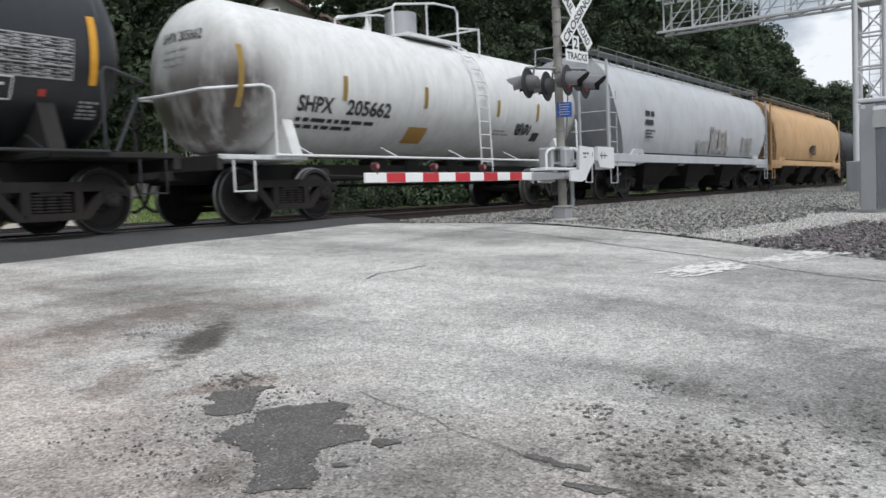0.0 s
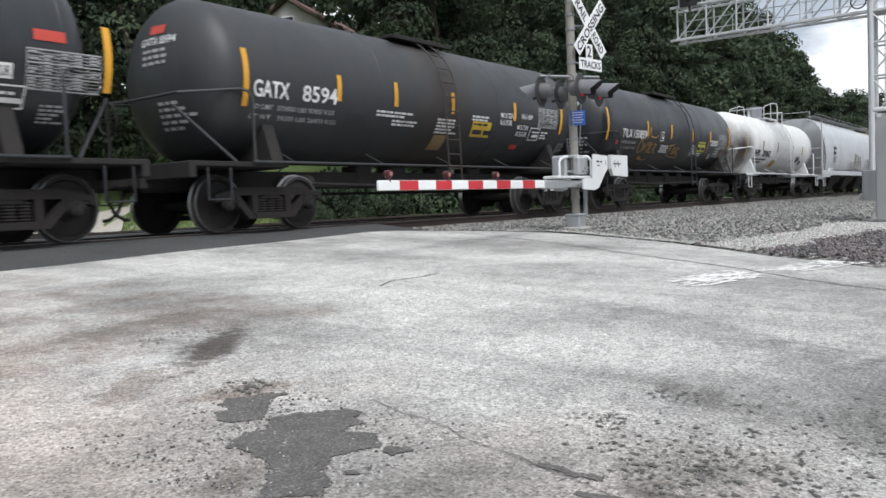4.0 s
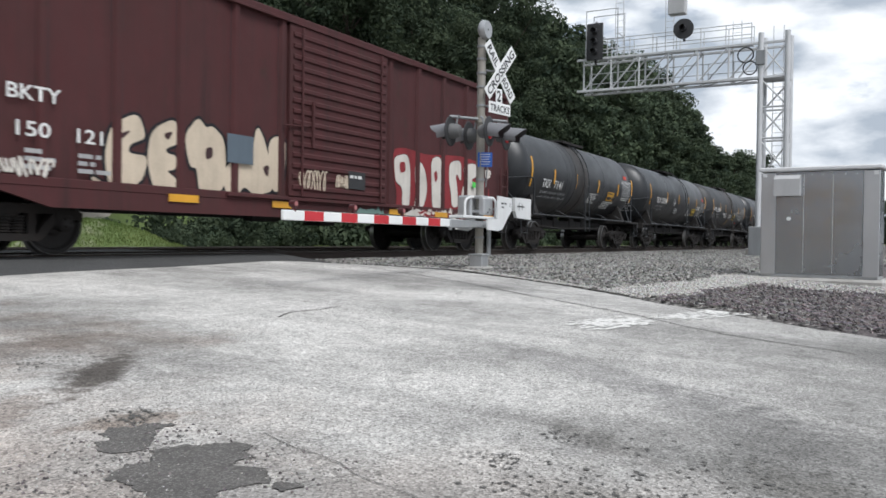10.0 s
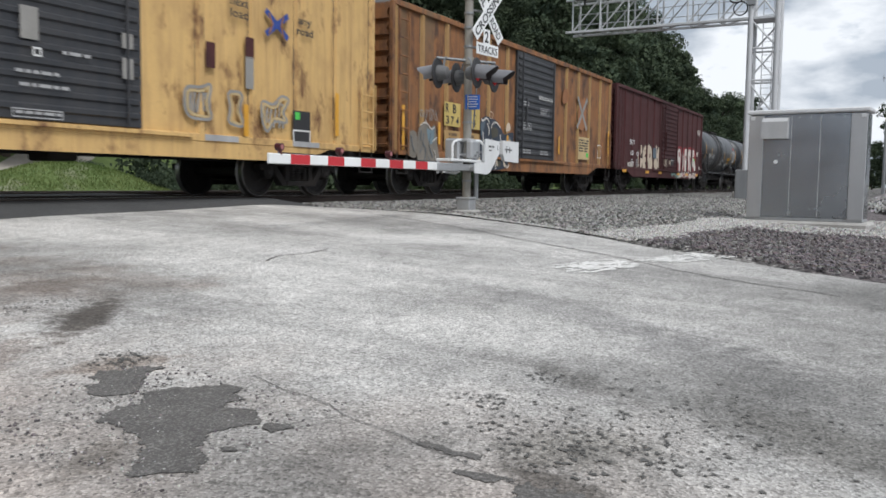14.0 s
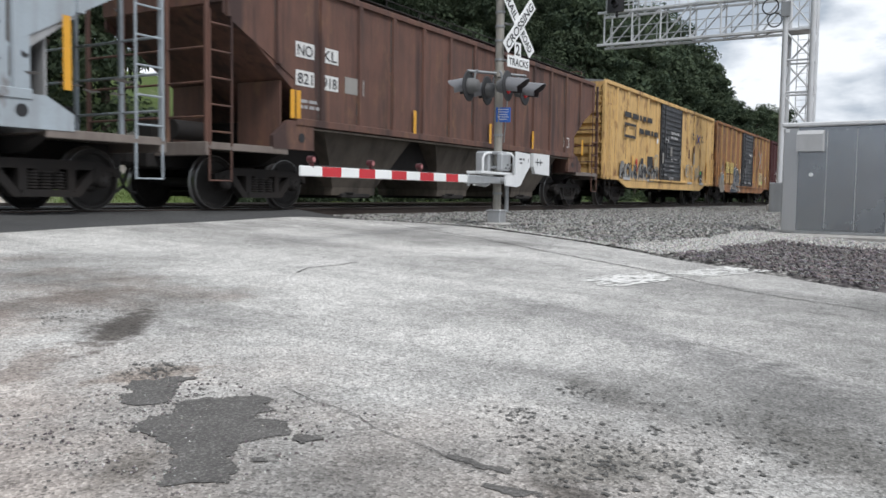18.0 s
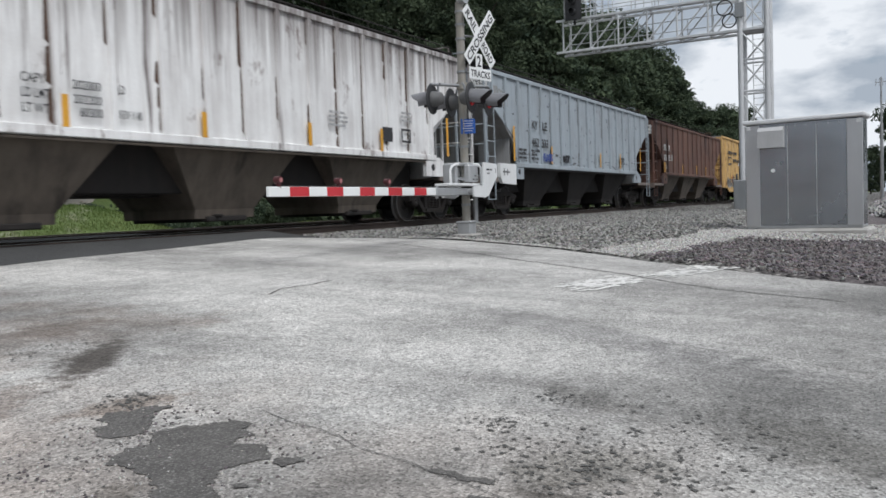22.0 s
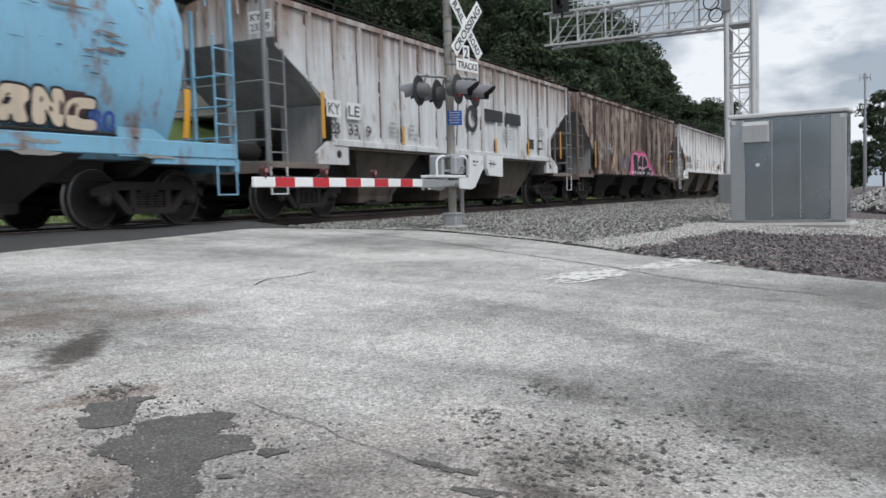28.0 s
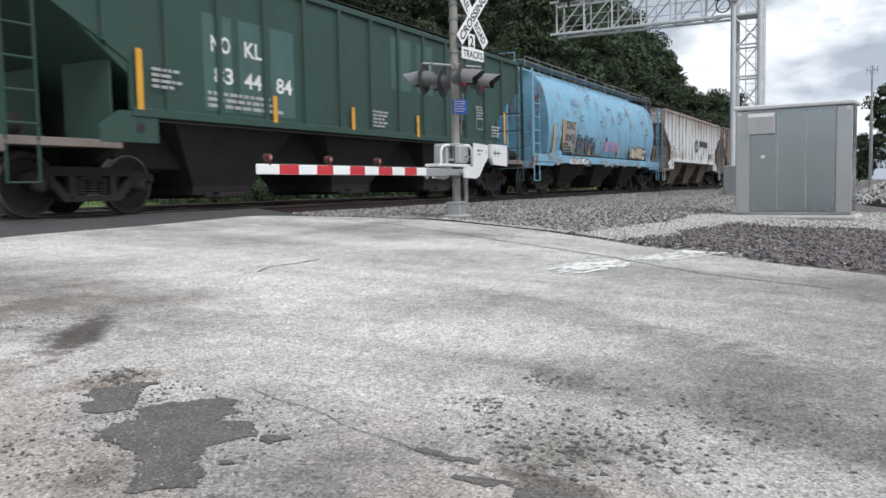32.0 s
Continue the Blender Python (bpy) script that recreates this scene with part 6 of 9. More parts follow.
def tank_marks(car, half, face, marks, number, x, w, spec, seed):
    """Lettering of one tank car. spec: its stripes, print blocks, placards, boxes, table and words."""
    size = spec.get("size", 0.25)
    letters(car, marks, x, spec["z"], size, face, width=w * 0.4)
    letters(car, number, x + w * spec.get("split", 0.46), spec["z"], size, face, width=w * (1 - spec.get("split", 0.46)))
    for k, row in enumerate(spec["load"]):
        letters(car, row, x, spec["z"] - 0.2 - 0.17 * k, 0.085, face, "letter_dim", width=spec["load_w"] * (1.0 if k else 0.95), bold=0.005)
    for xs, z0, z1 in spec["stripes"]:
        reflector(car, xs - 0.05, z0, z1, face, 0.11)
    for k, (xs, z, wd, rows) in enumerate(spec["print"]):
        bars(car, xs, z, wd, rows, 0.04, face, "letter_white", seed + k)
    over = lambda a, b: (face(a, b)[0], face(a, b)[1] - 0.004, face(a, b)[2])  # noqa: E731
    for xs, z, wd, ht, colour in spec["placards"]:
        plate(car, xs, z, wd, ht, face, colour, "placard", "small yellow placard" if "yellow" in colour else "rubbed placard")
        bars(car, xs + 0.05, z + ht - 0.09, wd - 0.1, 1, 0.05, over, "letter_black", seed + 20)
        bars(car, xs + 0.05, z + 0.06, wd - 0.1, 1, 0.11, over, "letter_black", seed + 21, 0.1)
    for xs, z, wd, ht in spec["boxes"]:
        frame_box(car, xs, z, wd, ht, face, t=0.022)
        bars(car, xs + wd * 0.25, z + ht * 0.6, wd * 0.4, 1, ht * 0.12, face, "letter_white", seed + 8, 0.1)
        bars(car, xs + wd * 0.3, z + ht * 0.25, wd * 0.25, 1, ht * 0.22, face, "letter_white", seed + 9, 0.1)
    for word, xs, z, sz, wd, on in spec["words"]:
        if on:
            plate(car, xs - 0.03, z - 0.03, wd + 0.06, sz + 0.06, face, on)
        letters(car, word, xs, z, sz, over, "letter_black" if on == "letter_white" else "letter_white", width=wd, bold=0.01)
    for xs, z, wd, ht in spec["reds"]:
        plate(car, xs, z, wd, ht, face, "letter_red", "stencil_panel", "faded red stencil")
    # ruled table of data
    tx, tz, tw, th = spec["table"]
    t = Shape()
    for r in range(13):
        z0, hh = tz + th * r / 12, 0.016 if r % 4 == 0 else 0.008
        t.add([face(tx, z0), face(tx + tw, z0), face(tx + tw, z0 + hh), face(tx, z0 + hh)], [(0, 1, 2, 3)])
    for u in (0.0, 0.18, 0.4, 0.58, 0.8, 0.99):
        for k in range(4):
            z0, z1 = tz + th * k / 4, tz + th * (k + 1) / 4
            t.add([face(tx + tw * u, z0), face(tx + tw * u + 0.01, z0), face(tx + tw * u + 0.01, z1), face(tx + tw * u, z1)], [(0, 1, 2, 3)])
    cell_rnd = random.Random(seed)
    for r in range(12):
        for u in (0.03, 0.22, 0.44, 0.62, 0.84):
            if cell_rnd.random() < 0.8:
                z, ln = tz + th * (r + 0.3) / 12, tw * cell_rnd.uniform(0.07, 0.14)
                t.add([face(tx + tw * u, z), face(tx + tw * u + ln, z), face(tx + tw * u + ln, z + th * 0.035), face(tx + tw * u, z + th * 0.035)], [(0, 1, 2, 3)])
    tagged(part("data_table", t, M["letter_dim"], car, "ruled table of small lettering"), kind="stuff")
    bars(car, half - 1.7, 1.72, 0.3, 5, 0.035, face, "letter_dim", seed + 6)

    # lettering on the rear head, reading towards the near side
    def head(y, z):
        rr = min(math.hypot(y, z - 2.5) / 1.34, 0.98)
        return (-(half - 0.76) + 0.67 * (1 - math.sqrt(1 - rr * rr)) - 0.012, -y, z)
    me = text_mesh(marks + " " + number, 0.13, width=0.82, bold=0.01)
    for v in me.vertices:
        v.co = head(-0.3 + v.co.x, 3.02 + v.co.y)
    part("lettering", me, M["letter_white"], car)
    h = Shape()
    rnd = random.Random(seed)
    for r in range(8):
        z = (2.9 if r < 3 else 2.35) - r * 0.1
        y0, end = (-0.22 if r < 3 else 0.1), (0.3 if r < 3 else 0.62) + rnd.uniform(-0.1, 0.1)
        while y0 < end:
            ln = rnd.uniform(0.06, 0.16)
            h.add([head(y0, z), head(y0 + ln, z), head(y0 + ln, z + 0.05), head(y0, z + 0.05)], [(0, 1, 2, 3)])
            y0 += ln + 0.04
    tagged(part("small_lettering", h, M["letter_dim"], car), kind="stuff")
    part("stencil_panel", Shape().add([head(-0.1, 3.2), head(0.25, 3.2), head(0.25, 3.34), head(-0.1, 3.34)], [(0, 1, 2, 3)]), M["letter_red"], car, "small red stencil")


def ribbed_end(car, x, s, z0, z1, w, material, ribs=9):
    end = part("corrugated_end", Shape().slab((x - s * 0.1, -w, z0), (x, w, z1), 0.01), material, car, "horizontally ribbed steel end")
    for k in range(ribs):
        z = z0 + 0.25 + (z1 - z0 - 0.5) * k / (ribs - 1)
        part("rib", Shape().prism([(-w + 0.1, z - 0.13), (w - 0.1, z - 0.13), (w - 0.16, z), (w - 0.1, z + 0.1), (-w + 0.1, z + 0.1), (-w + 0.16, z)], x, x + s * 0.07), material, end)


def boxcar(label, front, rear, paint, door_paint, posts, door, top=4.42, z0=0.98, low=0.66, post_paint=None):
    car, half = start_car("boxcar", label, front, rear, "boxcar")
    hl, w = half - 0.42, 1.46
    part("body", Shape().box((-hl, -w + 0.06, z0), (hl, w - 0.06, top - 0.05)), M[paint], car, "sheet steel box body")
    sill = Shape().slab((-hl, -w, z0 - 0.05), (hl, -w + 0.12, z0 + 0.08), 0.01).slab((-hl, w - 0.12, z0 - 0.05), (hl, w, z0 + 0.08), 0.01)
    sill.prism([(-hl + 1.6, z0 - 0.05), (-hl + 2.6, low), (hl - 2.6, low), (hl - 1.6, z0 - 0.05)], -w + 0.01, -w + 0.07, "y")
    part("side_sill", sill, M[paint], car)
    part("top_chord", Shape().slab((-hl, -w - 0.02, top - 0.14), (hl, -w + 0.1, top), 0.015).slab((-hl, w - 0.1, top - 0.14), (hl, w + 0.02, top), 0.015), M[paint], car)
    roof = Shape().prism([(-w, top - 0.03), (0, top + 0.13), (w, top - 0.03), (w, top - 0.08), (-w, top - 0.08)], -hl, hl)
    for k in range(12):
        x = -hl + 2 * hl * (k + 0.5) / 12
        roof.prism([(-w, top), (0, top + 0.17), (w, top), (w, top - 0.05), (-w, top - 0.05)], x - 0.05, x + 0.05)
    part("roof", roof, M["galv_dull"] if paint != "maroon" else M[paint], car, "ribbed steel roof")
    d0, d1 = door
    for y_s in (-1, 1):
        for k in range(posts):
            x = -hl + 0.06 + (2 * hl - 0.12) * k / (posts - 1)
            if d0 - 0.1 < x < d1 + 0.1:
                continue
            a, b = sorted((y_s * (w - 0.07), y_s * (w + 0.0)))
            part("side_post", Shape().prism([(x - 0.09, y_s * (w - 0.065)), (x - 0.05, y_s * w), (x + 0.05, y_s * w), (x + 0.09, y_s * (w - 0.065))], z0 + 0.05, top - 0.1, "z"), M[post_paint or paint], car)
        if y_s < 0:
            # dark lines beside the posts: shade of the post sides, put in as colour
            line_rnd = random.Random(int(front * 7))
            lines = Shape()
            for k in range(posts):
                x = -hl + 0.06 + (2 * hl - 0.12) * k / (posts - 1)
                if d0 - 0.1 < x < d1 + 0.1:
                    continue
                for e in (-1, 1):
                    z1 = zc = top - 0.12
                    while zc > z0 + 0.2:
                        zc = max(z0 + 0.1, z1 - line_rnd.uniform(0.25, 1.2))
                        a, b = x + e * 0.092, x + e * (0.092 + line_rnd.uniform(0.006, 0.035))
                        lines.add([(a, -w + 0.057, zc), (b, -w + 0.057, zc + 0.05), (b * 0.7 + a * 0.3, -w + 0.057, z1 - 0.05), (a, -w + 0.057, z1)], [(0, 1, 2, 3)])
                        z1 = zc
            tagged(part("grime_line", lines, M["shade_grime" if paint != "maroon" else "spray_dark"], car, "thin painted lines of shade and wear along the posts"), kind="stuff")
        dr = Shape().slab((d0, y_s * (w - 0.06), z0 + 0.08), (d1, y_s * (w + 0.02), top - 0.16), 0.01)
        dp = part("door", dr, M[door_paint], car, "ribbed sliding door")
        n = 15
        for k in range(n):
            z = z0 + 0.25 + (top - z0 - 0.6) * k / (n - 1)
            part("door_rib", Shape().prism([(y_s * (w + 0.015), z - 0.06), (y_s * (w + 0.05), z - 0.03), (y_s * (w + 0.05), z + 0.03), (y_s * (w + 0.015), z + 0.06)], d0 + 0.08, d1 - 0.08), M[door_paint], dp)
        if y_s < 0:
            for x in (d0 + 0.3, d1 - 0.3):
                part("lock_bar", Shape().rod((x, -w - 0.08, z0 + 0.1), (x, -w - 0.08, top - 0.2), 0.022, 8), M[door_paint], dp)
            hw = Shape()
            hw.slab((d0 + 0.6, -w - 0.1, 2.0), (d0 + 0.66, -w - 0.04, 2.9), 0.01).rod((d0 - 0.2, -w - 0.06, 2.35), (d0 + 0.5, -w - 0.06, 2.4), 0.018, 6)
            part("door_lever", hw, M[door_paint], dp)
        part("door_track", Shape().slab((d0 - 1.6, y_s * (w - 0.02), z0 + 0.0), (d1 + 1.0, y_s * (w + 0.06), z0 + 0.06), 0.006), M[paint], car)
        part("door_track", Shape().slab((d0 - 1.6, y_s * (w - 0.02), top - 0.16), (d1 + 1.0, y_s * (w + 0.05), top - 0.11), 0.006), M[paint], car)
    for s in (-1, 1):
        ribbed_end(car, s * hl, s, z0, top - 0.05, w - 0.03, M[paint])
        for e in (-1, 1):
            part("corner_post", Shape().slab((s * hl - 0.1, e * (w + 0.01), z0), (s * hl + 0.0, e * (w - 0.1), top - 0.05), 0.01), M[paint], car)
        ladder(car, s * (hl - 0.12), s * (hl - 0.55), -w - 0.05, z0 - 0.05, 2.3 if s > 0 else 4.2, 4 if s > 0 else 8, M[paint])
        end_ladder(car, s * (hl + 0.12), -w + 0.05, -w + 0.5, z0, 2.4, 4, M[paint])
        part("sill_step", Shape().pipe([(s * (hl - 0.1), -w, z0), (s * (hl - 0.1), -w, 0.5), (s * (hl - 0.55), -w, 0.5), (s * (hl - 0.55), -w, z0)], 0.02, 6), M["under"], car)
        part("cushion_sill", Shape().slab((s * (hl - 0.2), -0.35, 0.68), (s * (half - 0.25), 0.35, 1.0), 0.03), M["under"], car)
        add_truck(car, s * (half - 2.6))
    part("centre_sill", Shape().slab((-hl, -0.3, 0.66), (hl, 0.3, 0.98), 0.02), M["under"], car)
    part("brake_cylinder", Shape().rod((-1.2, -0.6, 0.75), (-0.4, -0.6, 0.75), 0.16, 14), M["under"], car, smooth=40)
    part("valve_box", Shape().slab((0.8, -0.8, 0.55), (1.3, -0.3, 0.95), 0.03), M["under"], car)
    part("train_line", Shape().pipe([(-hl + 3.5, -0.7, 0.7), (hl - 3.5, -0.7, 0.7)], 0.022, 6), M["under"], car)
    for k in range(7):
        x = -hl + 1.5 + (2 * hl - 3) * k / 6
        part("cross_bearer", Shape().slab((x - 0.06, -w + 0.1, 0.78), (x + 0.06, w - 0.1, 0.98), 0.01), M["under"], car)
    couplers(car, half)
    return car, half, hl, flat_face(-w - 0.004), flat_face(-w - 0.056)


def hopper_car(label, front, rear, paint, under, posts=17, top=4.15, bot=1.52, round_side=False, end_paint=None, streaks="shade_grime", rake=1.1, inset=0.22, post_paint=None):
    """Covered hopper with three chutes and sloped ends."""
    car, half = start_car("covered_hopper_car", label, front, rear, "hopper car")
    hl, w = half - 0.45, 1.5
    end_paint = end_paint or under
    if round_side:
        # smooth bulging sides with a straight sill
        sec = [(-1.16, 1.05), (-1.4, 1.45), (-1.53, 2.1), (-1.55, 2.7), (-1.47, 3.3), (-1.28, 3.8), (-1.0, 4.1), (-0.6, 4.28), (0, 4.36)]
        sec = sec + [(-y, z) for y, z in sec[-2::-1]]
        bl = hl - 1.5
        body = Shape()
        n = len(sec)

        def end_x(z):
            return hl - inset - rake * min(max((3.0 - z) / 1.7, 0), 1) - 0.15 * max(z - 3.9, 0)

        for k in range(17):
            body.v += [((k / 8 - 1) * end_x(z), y, z) for y, z in sec]
        for k in range(16):
            body.f += [(k * n + i, k * n + (i + 1) % n, (k + 1) * n + (i + 1) % n, (k + 1) * n + i) for i in range(n)]
        for k in (0, 16):
            for i in range(n // 2 - 0):
                j = n - 1 - i
                if j - 1 > i + 1:
                    body.f.append((k * n + i, k * n + i + 1, k * n + j - 1, k * n + j)[::1 if k else -1])
                elif j > i + 1:
                    body.f.append((k * n + i, k * n + i + 1, k * n + j)[::1 if k else -1])
        part("body", body, M[paint], car, "smooth bulging steel hopper body", smooth=35)
        for y_s in (-1, 1):
            part("side_sill", Shape().slab((-hl, y_s * (w + 0.02), 1.1), (hl, y_s * (w - 0.1), 1.36), 0.015), M[paint], car, "deep flat side sill")
        face = lambda x, z: (x, -(1.557 - 0.12 * max(z - 2.7, 0) ** 2 - 0.10 * max(2.3 - z, 0) ** 2 - 0.0 * z) - 0.012, z)  # noqa: E731
        roof_z = 4.36
    else:
        bl = hl - 0.35
        # side sheets with slanted lower ends, full height between the slope sheets
        outline = [(-bl, top), (bl, top), (bl, top - 0.9), (bl - 1.75, bot + 0.75), (bl - 1.75, bot), (-bl + 1.75, bot), (-bl + 1.75, bot + 0.75), (-bl, top - 0.9)]
        for y_s in (-1, 1):
            part("side_sheet", Shape().prism(outline, y_s * (w - 0.06), y_s * (w - 0.03), "y"), M[paint], car, "flat steel side sheet")
        part("roof", Shape().prism([(-w, top - 0.02), (-0.5, top + 0.2), (0.5, top + 0.2), (w, top - 0.02), (w, top - 0.08), (-w, top - 0.08)], -bl, bl), M[paint], car)
        for s in (-1, 1):
            sl = Shape().prism([(s * bl, top - 0.06), (s * bl, top - 0.75), (s * (bl - 2.6), bot - 0.04), (s * (bl - 3.2), bot - 0.04), (s * (bl - 0.6), top - 0.06)][::s], -w + 0.05, w - 0.05, "y")
            part("slope_sheet", sl, M[end_paint], car, "sloped end sheet of the hopper")
            part("shear_plate", Shape().slab((s * (bl - 1.5), -w + 0.12, 1.05), (s * (bl - 1.46), -0.35, 2.3), 0.005), M[end_paint], car)
            part("shear_plate", Shape().slab((s * (bl - 1.5), 0.35, 1.05), (s * (bl - 1.46), w - 0.12, 2.3), 0.005), M[end_paint], car)
            part("end_header", Shape().box((s * bl, -w + 0.03, top - 0.72), (s * (bl + 0.03), w - 0.03, top - 0.02)), M[paint], car)
        for y_s in (-1, 1):
            part("top_chord", Shape().slab((-bl, y_s * (w - 0.08), top - 0.1), (bl, y_s * (w + 0.03), top + 0.02), 0.012), M[paint], car)
            part("side_sill", Shape().slab((-bl + 1.75, y_s * (w - 0.1), bot - 0.08), (bl - 1.75, y_s * (w + 0.03), bot + 0.06), 0.012), M[paint], car)
        for y_s in (-1, 1):
            for k in range(posts):
                x = -bl + 0.1 + (2 * bl - 0.2) * k / (posts - 1)
                zb = bot
                if abs(x) > bl - 1.75:
                    zb = bot + 0.75 + (abs(x) - bl + 1.75) / 1.75 * (top - 0.9 - bot - 0.75)
                part("side_post", Shape().prism([(x - 0.06, y_s * (w - 0.03)), (x - 0.05, y_s * (w + 0.028)), (x + 0.05, y_s * (w + 0.028)), (x + 0.06, y_s * (w - 0.03))], zb, top - 0.08, "z"), M[post_paint or paint], car)
        # lines along the posts' edges: their shade in colour, with rust and worn paint
        line_rnd = random.Random(int(front * 10))
        lines = Shape()
        for k in range(posts):
            x = -bl + 0.1 + (2 * bl - 0.2) * k / (posts - 1)
            zb = bot + 0.07 if abs(x) < bl - 1.75 else bot + 0.85 + (abs(x) - bl + 1.75) / 1.75 * (top - 0.9 - bot - 0.75)
            for e in (-1, 1):
                z1, z0 = top - 0.12, top - 0.12
                while z0 > zb + 0.1:
                    z0 = max(zb, z1 - line_rnd.uniform(0.2, 1.3))
                    wd = line_rnd.uniform(0.008, 0.045) * (1.25 if e < 0 else 0.7) * (1.8 if streaks == "rust_line" else 1.0)
                    if line_rnd.random() < 0.86:
                        a, b = x + e * 0.062, x + e * (0.062 + wd)
                        lines.add([(a, -w + 0.026, z0), (b, -w + 0.026, z0 + 0.06), (b * 0.7 + a * 0.3, -w + 0.026, z1 - 0.05), (a, -w + 0.026, z1)], [(0, 1, 2, 3)])
                    z1 = z0
        tagged(part("grime_line", lines, M[streaks], car, "thin painted lines of shade and wear along the posts"), kind="stuff")
        # end frame: posts, platform, ladders
        face = flat_face(-w + 0.026)
        roof_z = top + 0.2
    for s in (-1, 1):
        xe = s * hl
        steel = M["end_steel"] if paint == "rusty_white" else M["galv_dull"] if paint == "cream" else M[paint]
        for y in (-w + 0.04, -0.55, 0.55, w - 0.04):
            part("end_post", Shape().slab((xe - 0.035, y - 0.035, 1.05), (xe + 0.035, y + 0.035, top - 0.05 if abs(y) > 1 else top - 0.35), 0.01), steel, car)
        for z in (1.5, 2.05, 2.6):
            part("end_grab_bar", Shape().rod((xe, -w + 0.04, z), (xe, w - 0.04, z), 0.02, 6), steel, car)
        ladder(car, xe - s * 0.02, xe - s * 0.5, -w - 0.01, 1.05, 3.2, 5, steel, bar=0.016)
        part("end_platform", Shape().slab((xe - s * 1.9, -w + 0.06, 1.02), (xe + s * 0.02, w - 0.06, 1.06), 0.01), M["end_steel"], car)
        part("end_sill", Shape().slab((xe - s * 0.05, -w, 0.88), (xe + s * 0.06, w, 1.1), 0.01), M["end_steel"] if not round_side else M[paint], car)
        for y_s in (-1, 1):
            part("platform_edge", Shape().slab((xe - s * 1.9, y_s * w, 0.98), (xe - s * 0.05, y_s * (w - 0.07), 1.1), 0.008), M["end_steel"] if not round_side else M[paint], car)
        part("jacking_bracket", Shape().prism([(xe - s * 1.5, 1.08), (xe - s * 2.6, 1.08), (xe - s * 2.6, bot), (xe - s * 1.9, bot), (xe - s * 1.5, 1.3)][::-s], -w - 0.01, -w + 0.08, "y"), M[paint], car)
        part("jacking_hole", Shape().rod((xe - s * 2.25, -w - 0.016, 1.3), (xe - s * 2.25, -w, 1.3), 0.085, 16), M["sign_black"], car)
        part("sill_step", Shape().pipe([(xe - s * 0.02, -w, 1.0), (xe - s * 0.02, -w, 0.48), (xe - s * 0.5, -w, 0.48), (xe - s * 0.5, -w, 1.0)], 0.02, 6), M[paint], car)
        part("draft_sill", Shape().slab((xe - s * 2.4, -0.3, 0.68), (xe + s * 0.2, 0.3, 1.02), 0.03), M["under"], car)
        part("bolster_web", Shape().prism([(-w + 0.1, 1.0), (w - 0.1, 1.0), (0.9, 0.78), (-0.9, 0.78)], xe - s * 1.8, xe - s * 2.0), M["under"], car)
        add_truck(car, s * (half - 2.1))
    part("brake_cylinder", Shape().rod((-hl + 0.3, -0.3, 1.35), (-hl + 1.0, -0.3, 1.35), 0.17, 14), M["under"], car, smooth=40)
    part("valve_box", Shape().slab((-hl + 0.4, 0.3, 1.1), (-hl + 0.9, 0.8, 1.6), 0.04), M["under"], car)
    part("air_tank", Shape().rod((hl - 0.9, 0.2, 1.4), (hl - 0.4, 0.2, 1.4), 0.2, 14), M["under"], car, smooth=40)
    part("centre_sill", Shape().slab((-hl + 2, -0.3, 0.66), (hl - 2, 0.3, 1.02), 0.02), M["under"], car)
    part("hopper_floor", Shape().slab((-hl + 2.3, -0.85, 0.7), (hl - 2.3, 0.85, (1.15 if round_side else bot + 0.04)), 0.02), M["under"], car)
    # three chutes
    span = 2 * (hl - 2.6)
    for k in range(3):
        xc = -hl + 2.6 + span * (k + 0.5) / 3
        hs = span / 6
        c = Shape()
        zt, zb = (1.15 if round_side else bot + 0.05), 0.26
        ring = [(hs - 0.42, w - 0.12, zt), (0.75, 0.9, zb + 0.16), (0.75, 0.88, zb)]
        for a, b, z in ring:
            c.v += [(xc - a, -b, z), (xc + a, -b, z), (xc + a, b, z), (xc - a, b, z)]
        for j in range(2):
            for i in range(4):
                c.f.append((j * 4 + i, j * 4 + (i + 1) % 4, j * 4 + 4 + (i + 1) % 4, j * 4 + 4 + i))
        c.f.append((8, 9, 10, 11))
        part("chute", c, M[under], car, "sloped discharge chute")
        part("outlet_gate", Shape().slab((xc - 0.5, -0.95, 0.2), (xc + 0.5, 0.95, 0.3), 0.02).rod((xc - 0.3, -1.1, 0.3), (xc - 0.3, 1.1, 0.3), 0.03, 8), M["under"], car)
    part("train_line", Shape().pipe([(-hl + 1.9, -w + 0.02, bot - 0.12), (hl - 1.9, -w + 0.02, bot - 0.12)], 0.022, 6), M[under], car)
    # roof walk and hatches
    walk_mat = M["galv_dull"] if paint in ("gray_hopper", "tan", "blue") else M["under"]
    for y in (-0.85, 0.85):
        board = Shape().slab((-hl + 0.1, y - 0.2, roof_z + 0.05), (hl - 0.1, y + 0.2, roof_z + 0.08), 0.005)
        for k in range(14):
            x = -hl + 0.3 + (2 * hl - 0.6) * k / 13
            board.rod((x, y, roof_z - 0.2), (x, y, roof_z + 0.06), 0.015, 5)
        part("running_board", board, walk_mat, car, "open running board along the roof")
    rail = Shape().rod((-hl + 0.3, -1.08, roof_z + 0.2), (hl - 0.3, -1.08, roof_z + 0.2), 0.013, 5)
    for k in range(14):
        x = -hl + 0.3 + (2 * hl - 0.6) * k / 13
        rail.rod((x, -1.08, roof_z - 0.25), (x, -1.08, roof_z + 0.2), 0.013, 5)
    part("roof_rail", rail, walk_mat, car)
